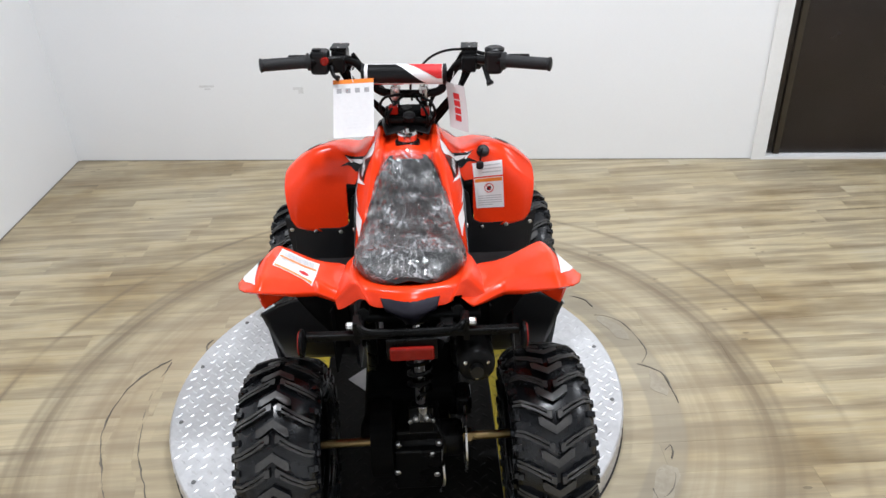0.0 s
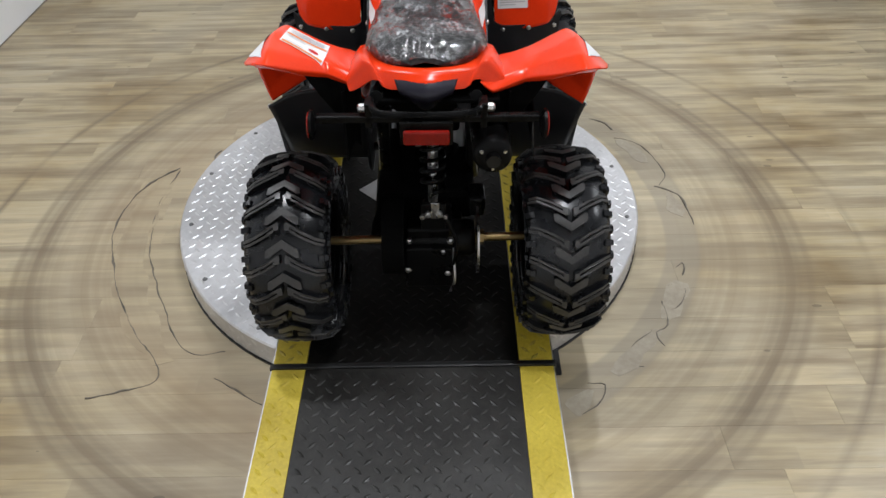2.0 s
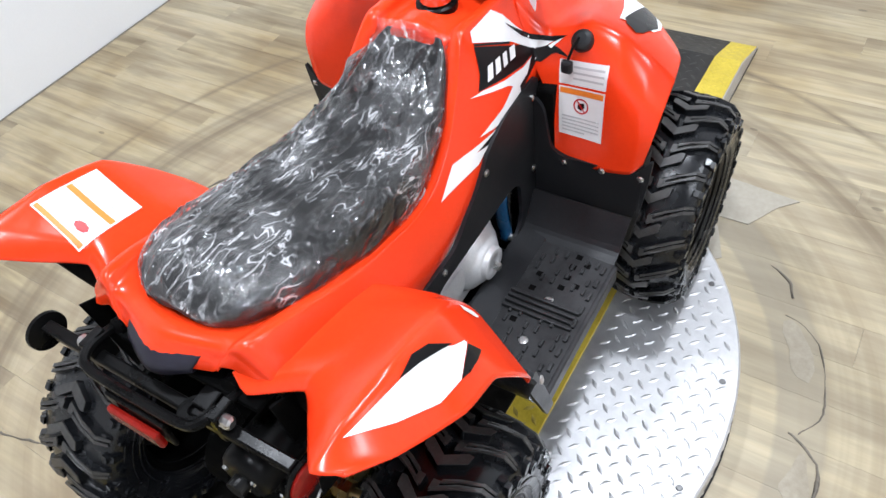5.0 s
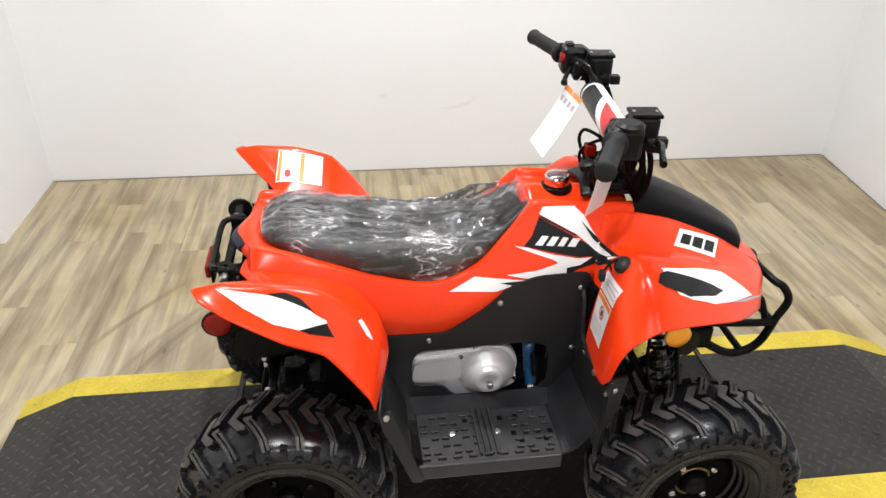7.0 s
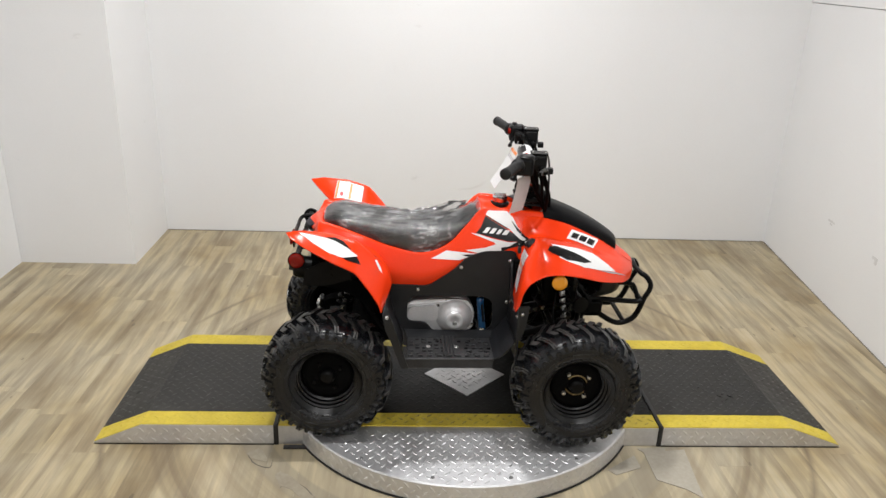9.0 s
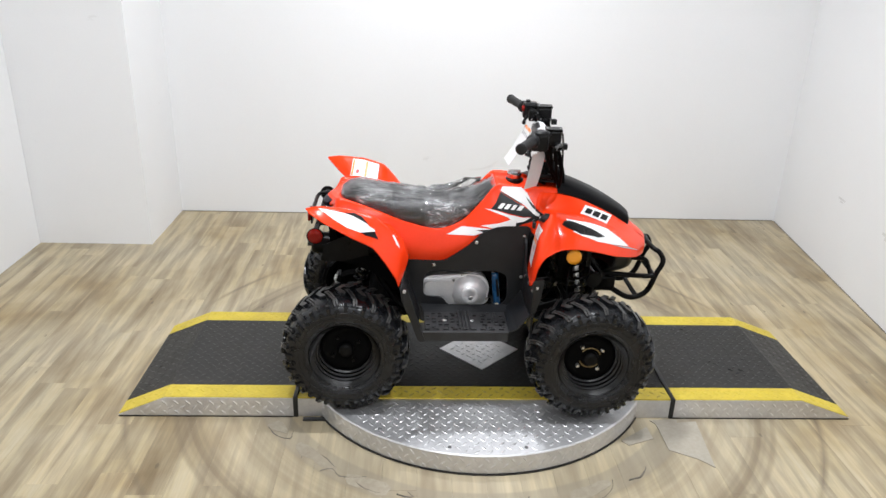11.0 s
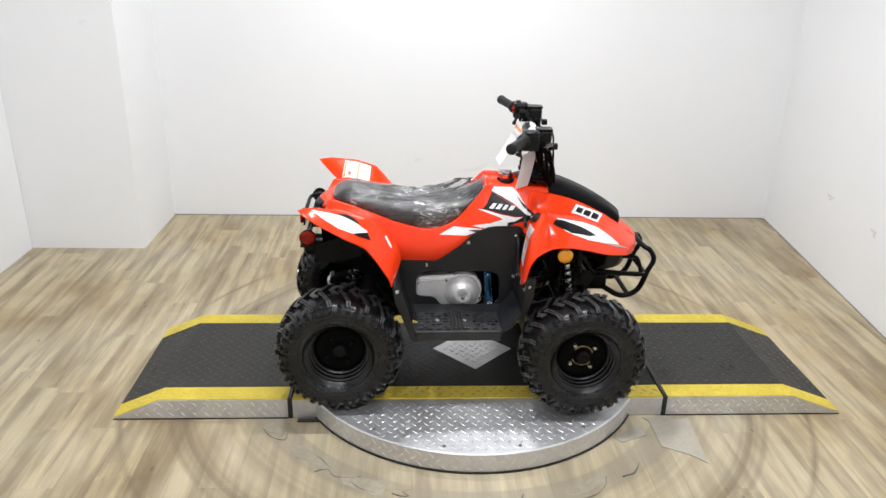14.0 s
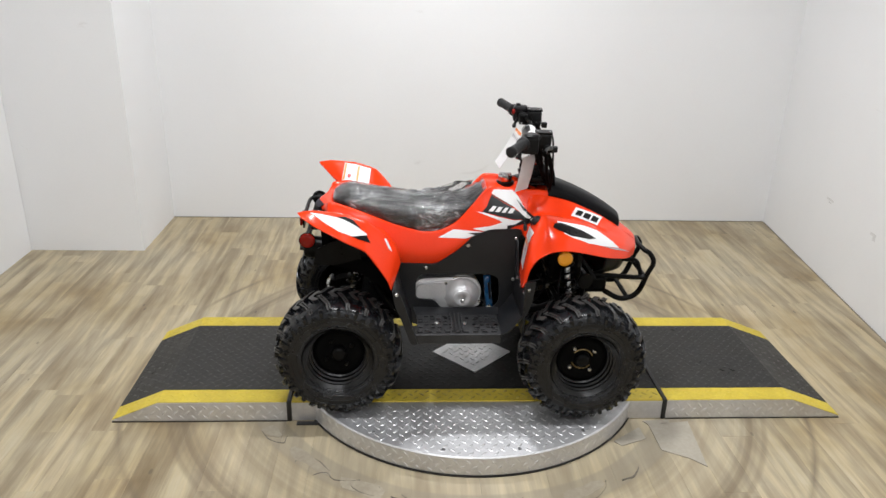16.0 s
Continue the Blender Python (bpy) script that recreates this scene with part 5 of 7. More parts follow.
# side covers, leg shields and foot trays, both sides
COVER = rounded([(-0.212, 0.530), (-0.075, 0.524), (0.0, 0.578), (0.045, 0.626), (0.10, 0.649), (0.204, 0.650), (0.208, 0.570), (0.196, 0.500), (0.190, 0.330), (0.150, 0.300), (-0.150, 0.300), (-0.185, 0.340)], 0.02)
HOLE = rounded([(-0.142, 0.465), (-0.125, 0.488), (0.10, 0.490), (0.135, 0.475), (0.140, 0.385), (0.115, 0.358), (-0.055, 0.358), (-0.078, 0.392), (-0.142, 0.397)], 0.018)
for s in (-1, 1):
    y0, y1 = s * 0.132, s * 0.1385
    cover = part("side_cover", plate(COVER, y0, y1, [HOLE]), M_PLASTIC, quad, "matt black plastic side cover with an opening")
    for x, z in ((0.028, 0.592), (0.184, 0.617), (-0.109, 0.512), (0.183, 0.470)):
        screw(cover, (x, s * 0.1388, z), (0, s, 0))
    # leg shield in front of the shin, hung below the fender
    bm = bmesh.new()
    prof = rounded([(s * 0.139, 0.62), (s * 0.156, 0.60), (s * 0.168, 0.520), (s * 0.190, 0.508), (s * 0.312, 0.518), (s * 0.338, 0.555), (s * 0.334, 0.500), (s * 0.316, 0.352), (s * 0.139, 0.352)], 0.012)
    a = [bm.verts.new((0.176 + (0.52 - z) * 0.03, y, z)) for y, z in prof]
    b = [bm.verts.new((0.183 + (0.52 - z) * 0.03, y, z)) for y, z in prof]
    for i in range(len(prof)):
        bm.faces.new((a[i], a[(i + 1) % len(prof)], b[(i + 1) % len(prof)], b[i]))
    bm.faces.new(a)
    bm.faces.new(b[::-1])
    shield = part("leg_shield", bm, M_PLASTIC, quad, "black plastic shield below the front fender")
    shield.location = (0.012, 0, 0)
    for y, z in ((0.192, 0.500), (0.258, 0.505), (0.322, 0.512)):
        screw(shield, (0.1755, s * y, z), (-1, 0, 0))
    part("shield_root", plate(rounded([(0.184, 0.628), (0.232, 0.640), (0.225, 0.480), (0.184, 0.470)], 0.01), s * 0.1392, s * 0.168), M_SHADED_BLACK, shield)
    # outer return of the shield along the wheel
    bm = plate(rounded([(0.178, 0.545), (0.212, 0.548), (0.205, 0.480), (0.190, 0.430), (0.176, 0.430), (0.176, 0.470)], 0.006), s * 0.318, s * 0.324)
    part("shield_edge", bm, M_PLASTIC, shield)
    screw(shield, (0.190, s * 0.3245, 0.520), (0, s, 0))
    # rear guard between the rear fender and the tray
    rows = [[V(-0.205, s * 0.138, 0.560), V(-0.205, s * 0.22, 0.555), V(-0.208, s * 0.285, 0.545), V(-0.216, s * 0.338, 0.520)],
            [V(-0.195, s * 0.138, 0.470), V(-0.195, s * 0.22, 0.465), V(-0.197, s * 0.27, 0.460), V(-0.203, s * 0.322, 0.450)],
            [V(-0.155, s * 0.138, 0.348), V(-0.155, s * 0.22, 0.348), V(-0.155, s * 0.28, 0.348), V(-0.155, s * 0.312, 0.348)]]
    guard = part("rear_guard", shell(sheet(rows, 14, 12), 0.004, (-0.4, s * 0.2, 0.4)), M_PLASTIC, quad, "black plastic guard before the rear wheel", smooth=True)
    screw(guard, (-0.206, s * 0.338, 0.512), (0.3, s, 0.2))
    part("guard_edge", plate(rounded([(-0.218, 0.500), (-0.198, 0.515), (-0.176, 0.450), (-0.138, 0.330), (-0.160, 0.330), (-0.210, 0.470)], 0.008), s * 0.320, s * 0.327), M_PLASTIC, guard)
    # foot tray with a raised lip and grip blocks
    bm = bmesh.new()

    def across(y0, y1, x0, x1, z0, z1, bevel, bm=None):
        y0, y1 = s * (0.185 + (y0 - 0.152) * 0.778), s * (0.185 + (y1 - 0.152) * 0.778)
        return box(bm or bmesh.new(), (x0, min(y0, y1), z0 + 0.007), (x1, max(y0, y1), z1 + 0.007), bevel)

    across(0.152, 0.322, -0.140, 0.127, 0.345, 0.355, 0.002, bm)
    across(0.316, 0.328, -0.148, 0.125, 0.322, 0.356, 0.003, bm)
    tray = part("foot_tray", bm, M_TRAY, quad, "black plastic foot tray with grip blocks")
    for i in range(13):
        for j in range(6):
            x, y = -0.136 + i * 0.0200, 0.168 + j * 0.0235
            if (i * 2 + j) % 3 == 0 or abs(x + 0.006) < 0.030:
                continue
            part("grip_block", across(y, y + 0.007, x, x + 0.014, 0.354, 0.360, 0.0015), M_TRAY, tray)
    # slots are near-black inlays, the shade of a hole put in their colour
    for x, y in ((0.040, 0.235), (0.064, 0.236), (0.088, 0.235), (0.112, 0.237), (0.052, 0.262), (0.100, 0.262), (-0.05, 0.180), (0.020, 0.180), (0.052, 0.178)):
        part("tray_slot", across(y, y + 0.014, x, x + 0.010, 0.3545, 0.3556, 0.0), M_SHADED_BLACK, tray)
    for i in range(9):
        part("edge_tooth", across(0.300, 0.309, -0.140 + i * 0.0295, -0.123 + i * 0.0295, 0.354, 0.361, 0.0015), M_TRAY, tray)
    for x in (-0.030, -0.019, -0.008, 0.003):
        part("tray_rib", across(0.150, 0.306, x, x + 0.006, 0.354, 0.362, 0.0015), M_TRAY, tray)
    riser = [[V(-0.150, s * 0.1405, 0.369), V(0.0, s * 0.1405, 0.366), V(0.140, s * 0.1405, 0.368)], [V(-0.142, s * 0.187, 0.3625), V(0.0, s * 0.187, 0.3625), V(0.132, s * 0.187, 0.3625)]]
    part("tray_riser", shell(sheet(riser, 6, 4), 0.003, (0, 0, 0.2)), M_PLASTIC, tray)
    toe = [[V(0.128, s * 0.139, 0.358), V(0.128, s * 0.225, 0.358), V(0.126, s * 0.314, 0.360)], [V(0.150, s * 0.139, 0.372), V(0.150, s * 0.225, 0.372), V(0.152, s * 0.314, 0.372)], [V(0.184, s * 0.139, 0.420), V(0.184, s * 0.225, 0.420), V(0.186, s * 0.316, 0.420)]]
    part("toe_board", shell(sheet(toe, 10, 8), 0.004, (0.3, s * 0.2, 0.3)), M_PLASTIC, tray)
    screw(tray, (-0.075, s * 0.245, 0.362), (0, 0, 1), 0.008)
    screw(tray, (0.013, s * 0.248, 0.362), (0, 0, 1), 0.008)
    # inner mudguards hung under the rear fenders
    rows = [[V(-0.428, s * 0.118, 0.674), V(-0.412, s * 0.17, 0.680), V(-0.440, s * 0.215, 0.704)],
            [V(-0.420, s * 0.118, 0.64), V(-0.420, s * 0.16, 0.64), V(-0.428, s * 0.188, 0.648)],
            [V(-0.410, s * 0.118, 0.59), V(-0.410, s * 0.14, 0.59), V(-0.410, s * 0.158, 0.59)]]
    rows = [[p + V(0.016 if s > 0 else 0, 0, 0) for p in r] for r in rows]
    part("mudguard", shell(sheet(rows, 12, 12), 0.003, (-0.3, s * 0.2, 0.6)), M_SHADED_BLACK, quad, "black plastic inner mudguard", smooth=True)
    part("inner_liner", shell(sheet([[V(x, s * 0.150, z) for x, z in ((-0.45, 0.68), (-0.33, 0.62), (-0.22, 0.52))], [V(x, s * 0.150, z) for x, z in ((-0.44, 0.53), (-0.33, 0.50), (-0.22, 0.42))]], 6, 12), 0.003, (0, 0, 0.5)), M_SHADED_BLACK, quad)

# frame and engine ------------------------------------------------------
for s in (-1, 1):
    part("frame_rail", tube([(0.50, s * 0.075, 0.44), (0.36, s * 0.085, 0.36), (0.18, s * 0.105, 0.325), (-0.16, s * 0.105, 0.325), (-0.26, s * 0.095, 0.40), (-0.36, s * 0.085, 0.60), (-0.44, s * 0.085, 0.665)], 0.0125, 40), M_FRAME, quad)
    part("upper_rail", tube([(0.36, s * 0.06, 0.66), (0.15, s * 0.075, 0.62), (-0.15, s * 0.08, 0.56), (-0.30, s * 0.085, 0.62), (-0.45, s * 0.088, 0.672)], 0.0115, 32), M_FRAME, quad)
    part("front_strut", tube([(0.36, s * 0.06, 0.68), (0.40, s * 0.075, 0.55), (0.50, s * 0.075, 0.42)], 0.0115, 16), M_FRAME, quad)
    part("down_tube", tube([(0.30, s * 0.05, 0.68), (0.24, s * 0.08, 0.48), (0.19, s * 0.10, 0.335)], 0.0125, 16), M_FRAME, quad)
# engine: crankcase, round silver cover, cylinder and air parts
engine = part("engine", box(bmesh.new(), (-0.145, -0.085, 0.345), (0.075, 0.085, 0.455), 0.02), M_CAST, quad, "silver cast engine block")
engine.location = (0, 0, -0.010)
part("clutch_cover", lathe([(0.0, 0.062), (-0.018, 0.062), (-0.0185, 0.0615), (-0.026, 0.060), (-0.034, 0.054), (-0.048, 0.036), (-0.0485, 0.0355), (-0.050, 0.031), (-0.0505, 0.0305), (-0.058, 0.0285), (-0.0585, 0.028), (-0.0585, 0.012), (-0.0565, 0.0115), (-0.0565, 0.0)], (0.015, -0.090, 0.412), (0, 1, 0), 48), M_CAST, engine, smooth=True)
part("case_flange", lathe([(0.0, 0.068), (-0.012, 0.068), (-0.014, 0.066), (-0.014, 0.060)], (0.015, -0.088, 0.412), (0, 1, 0), 48), M_CAST, engine)
part("cover_bolt", lathe([(0, 0.008), (-0.008, 0.008), (-0.010, 0.005)], (0.015, -0.150, 0.408), (0, 1, 0), 6), M_STEEL, engine)
part("gear_cover", plate(rounded([(-0.146, 0.392), (-0.140, 0.460), (-0.118, 0.470), (0.015, 0.476), (0.060, 0.470), (0.075, 0.440), (0.080, 0.370), (0.030, 0.350), (-0.070, 0.352), (-0.100, 0.386)], 0.014), -0.086, -0.112), M_CAST, engine)
part("gear_cover_rib", tube([(-0.136, -0.113, 0.458), (-0.06, -0.113, 0.463), (0.0, -0.113, 0.470)], 0.003, 8, 6), M_CAST, engine)
part("gear_cover_lobe", plate(rounded([(-0.142, 0.400), (-0.136, 0.450), (-0.040, 0.456), (-0.040, 0.400)], 0.016), -0.111, -0.124), M_CAST, engine)
for x, z in ((-0.132, 0.44), (-0.04, 0.452), (-0.01, 0.472), (0.060, 0.378), (0.076, 0.384)):
    part("case_bolt", lathe([(0, 0.006), (-0.006, 0.006)], (x, -0.108, z), (0, 1, 0), 6), M_STEEL, engine)
part("cylinder_head", box(bmesh.new(), (0.06, -0.05, 0.38), (0.165, 0.05, 0.47), 0.012), M_FRAME, engine)
part("starter", lathe([(0, 0.022), (0.12, 0.022), (0.125, 0.016)], (-0.12, -0.03, 0.475), (1, 0, 0), 20), M_FRAME, engine)
part("blue_ignition_coil", tube([(0.112, -0.119, 0.366), (0.104, -0.119, 0.420), (0.097, -0.119, 0.486)], 0.012, 8, 14), M_BLUE, engine, "blue sleeve beside the engine", smooth=True)
part("coil_label", shell(sheet([[V(0.1075, -0.1325, 0.402), V(0.1115, -0.1315, 0.402), V(0.115, -0.128, 0.403)], [V(0.0985, -0.1325, 0.466), V(0.1025, -0.1315, 0.466), V(0.106, -0.128, 0.467)]], 6, 6), 0.0006), M_INK, engine)
part("coil_bolt", lathe([(0, 0.007), (-0.006, 0.007)], (0.108, -0.128, 0.375), (0, 1, 0), 8), M_STEEL, engine)
part("carburettor", box(bmesh.new(), (-0.05, -0.04, 0.48), (0.05, 0.04, 0.56), 0.012), M_FRAME, engine)
part("air_box", box(bmesh.new(), (-0.36, -0.075, 0.58), (-0.10, 0.075, 0.66), 0.02), M_SHADED_BLACK, quad)
part("skid_plate", box(bmesh.new(), (-0.16, -0.10, 0.300), (0.20, 0.10, 0.306), 0.002), M_FRAME, quad)
part("battery_box", box(bmesh.new(), (-0.20, -0.07, 0.44), (-0.155, 0.07, 0.55), 0.008), M_SHADED_BLACK, quad)

# rear axle, swing arm, shock
part("axle", lathe([(0, 0.0095), (0.42, 0.0095)], (-0.39, -0.21, WZ + 0.014), (0, 1, 0), 16), M_GOLD, quad, "yellow zinc plated rear axle")
part("axle_nut", lathe([(0, 0.017), (0.018, 0.017)], (-0.39, -0.118, WZ + 0.014), (0, 1, 0), 6), M_GOLD, quad)
part("axle_carrier", lathe([(0, 0.034), (0.01, 0.04), (0.15, 0.04), (0.16, 0.034)], (-0.39, -0.098, WZ + 0.014), (0, 1, 0), 24), M_FRAME, quad, smooth=True)
part("chain_guard", lathe([(0, 0.05), (0.0, 0.085), (0.045, 0.085), (0.045, 0.05), (0, 0.05)], (-0.385, 0.052, WZ + 0.02), (0, 1, 0), 36), M_SHADED_BLACK, quad)
part("brake_disc", lathe([(0, 0.02), (0, 0.075), (0.004, 0.075), (0.004, 0.02)], (-0.39, -0.105, WZ + 0.014), (0, 1, 0), 36), M_STEEL, quad)
part("brake_calliper", box(bmesh.new(), (-0.37, -0.12, 0.335), (-0.31, -0.085, 0.385), 0.008), M_FRAME, quad)
for s in (-1, 1):
    part("swing_arm", tube([(-0.39, s * 0.06, WZ + 0.014), (-0.28, s * 0.055, 0.325), (-0.15, s * 0.055, 0.37)], 0.016, 12), M_FRAME, quad)
shock = part("rear_shock", tube([(-0.365, -0.01, 0.36), (-0.30, -0.01, 0.60)], 0.011), M_STEEL, quad, "rear shock absorber with a black spring")
part("spring", coil((-0.355, -0.01, 0.40), (-0.305, -0.01, 0.58), 0.024, 0.0048, 8), M_FRAME, shock)
part("shock_mount", box(bmesh.new(), (-0.405, -0.032, 0.335), (-0.355, 0.012, 0.375), 0.004), M_FRAME, shock)
part("shock_clevis", box(bmesh.new(), (-0.4375, -0.022, 0.385), (-0.4355, -0.006, 0.425), 0.001), M_STEEL, shock)
for y in (-0.034, 0.012):
    part("clevis_bolt", lathe([(0, 0.006), (-0.006, 0.006), (-0.008, 0.004)], (-0.436, y, 0.392), (1, 0, 0), 6), M_STEEL, shock)
part("swing_arm_box", box(bmesh.new(), (-0.42, -0.05, 0.30), (-0.30, 0.05, 0.345), 0.008), M_FRAME, quad)
part("bracket", box(bmesh.new(), (-0.435, -0.035, 0.355), (-0.425, 0.015, 0.42), 0.002), M_FRAME, quad)
for z, y in ((0.33, -0.045), (0.33, 0.04), (0.30, -0.03), (0.24, -0.04), (0.25, 0.045), (0.40, 0.0), (0.40, -0.022)):
    part("frame_bolt", lathe([(0, 0.0075), (-0.008, 0.0075), (-0.011, 0.004)], (-0.437, y, z), (1, 0, 0), 6), M_STEEL, quad)
part("chain_case", tube([(-0.385, 0.074, WZ + 0.02), (-0.28, 0.072, 0.335), (-0.14, 0.070, 0.385)], [0.050, 0.044, 0.040], 12), M_SHADED_BLACK, quad, smooth=True)
part("belly_cover", box(bmesh.new(), (-0.330, -0.100, 0.296), (-0.145, 0.112, 0.372), 0.014), M_SHADED_BLACK, quad)
part("foot_rest_bar", tube([(-0.09, -0.30, 0.332), (-0.09, 0.30, 0.332)], 0.010), M_FRAME, quad)
part("foot_rest_bar", tube([(0.09, -0.30, 0.332), (0.09, 0.30, 0.332)], 0.010), M_FRAME, quad)
part("hitch_plate", box(bmesh.new(), (-0.445, -0.05, 0.20), (-0.425, 0.05, 0.31), 0.004), M_FRAME, quad)
part("brake_hose", tube([(-0.43, -0.02, 0.42), (-0.45, -0.055, 0.34), (-0.445, -0.05, 0.26), (-0.43, -0.03, 0.22), (-0.40, 0.0, 0.24)], 0.004, 30), M_FRAME, quad)
part("brake_cable", tube([(-0.43, -0.05, 0.30), (-0.46, -0.055, 0.24), (-0.45, -0.045, 0.19)], 0.003, 20), M_STEEL, quad)
# silencer
bm = lathe([(0, 0.014), (0.0, 0.028), (0.006, 0.034), (0.014, 0.036), (0.26, 0.038), (0.28, 0.03), (0.30, 0.012)], (-0.505, -0.118, 0.580), (1, 0, -0.08), 32)
silencer = part("silencer", bm, M_FRAME, quad, "black round exhaust silencer", smooth=True)
part("tail_pipe", lathe([(-0.014, 0.010), (-0.014, 0.0125), (0.01, 0.0125)], (-0.505, -0.118, 0.578), (1, 0, -0.08), 20), M_RIM, silencer)
for a in (0.5, 2.6, 4.7):
    part("rivet", lathe([(0, 0.004), (-0.003, 0.003)], (-0.5045, -0.118 + 0.024 * math.cos(a), 0.580 + 0.024 * math.sin(a)), (1, 0, 0), 8), M_STEEL, silencer)
part("exhaust_pipe", tube([(-0.22, -0.13, 0.56), (-0.12, -0.10, 0.50), (0.02, -0.06, 0.49)], 0.012, 16), M_FRAME, quad)
part("heat_shield", shell(sheet([[V(-0.46, -0.192, 0.60), V(-0.40, -0.197, 0.63), V(-0.32, -0.19, 0.64)], [V(-0.47, -0.197, 0.55), V(-0.40, -0.20, 0.55), V(-0.32, -0.195, 0.57)]], 8, 10), 0.002), M_FRAME, quad)

# rear rail, reflectors, tail lamps
rail = part("grab_rail", tube([(-0.43, 0.098, 0.660), (-0.470, 0.097, 0.672), (-0.496, 0.090, 0.674), (-0.505, 0.070, 0.670), (-0.506, 0.0, 0.668), (-0.505, -0.070, 0.670), (-0.496, -0.090, 0.674), (-0.470, -0.097, 0.672), (-0.43, -0.098, 0.660)], 0.0062, 48), M_FRAME, quad)
for s in (1, -1):
    y = s * 0.100
    part("rail_bolt", lathe([(0, 0.008), (s * 0.010, 0.008), (s * 0.013, 0.005)], (-0.480, y + s * 0.006, 0.668), (0, 1, 0), 8), M_STEEL, rail)
    part("rail_bracket", box(bmesh.new(), (-0.490, y - 0.006, 0.632), (-0.46, y + 0.006, 0.680), 0.002), M_FRAME, rail)
bar = part("reflector_bar", box(bmesh.new(), (-0.490, -0.198, 0.642), (-0.474, 0.192, 0.656), 0.003), M_FRAME, quad, "flat black bar that carries the side reflectors")
for s, y in ((-1, -0.200), (1, 0.194)):
    part("reflector_cup", lathe([(0, 0.010), (0.004 * s, 0.026), (0.009 * s, 0.0265)], (-0.484, y, 0.637), (0, 1, 0), 28), M_FRAME, bar)
    part("red_reflector", lathe([(0.0092 * s, 0.024), (0.0125 * s, 0.022), (0.0135 * s, 0.010)], (-0.484, y, 0.637), (0, 1, 0), 28), M_LENS_RED, bar, "round red reflector", smooth=True)
part("rear_reflector", box(bmesh.new(), (-0.528, -0.040, 0.620), (-0.518, 0.040, 0.648), 0.004), M_LENS_RED, quad, "oblong red rear reflector")
part("rail_tab", lathe([(0, 0.009), (0, 0.020), (0.004, 0.020), (0.004, 0.009), (0, 0.009)], (-0.484, -0.066, 0.658), (0.15, 0, 1), 24, caps=False), M_FRAME, rail)
part("rail_tab_arm", box(bmesh.new(), (-0.480, -0.078, 0.657), (-0.430, -0.054, 0.662), 0.002), M_FRAME, rail)
part("reflector_plate", box(bmesh.new(), (-0.517, -0.046, 0.614), (-0.511, 0.046, 0.660), 0.002), M_FRAME, quad)
bm = shell(sheet([[V(-0.448, -0.055, 0.694), V(-0.462, 0.0, 0.700), V(-0.448, 0.055, 0.694)], [V(-0.464, -0.046, 0.680), V(-0.482, 0.0, 0.678), V(-0.464, 0.046, 0.680)], [V(-0.440, -0.030, 0.656), V(-0.464, 0.0, 0.646), V(-0.440, 0.030, 0.656)]], 16, 16), 0.004)
for v in bm.verts:
    v.co += V(0.009, 0, 0.006)
part("tail_lens", bm, M_LILAC, quad, "smoky translucent tail lens under the seat", smooth=True)
part("tail_tray", box(bmesh.new(), (-0.455, -0.13, 0.655), (-0.25, 0.085, 0.668), 0.004), M_SHADED_BLACK, quad)

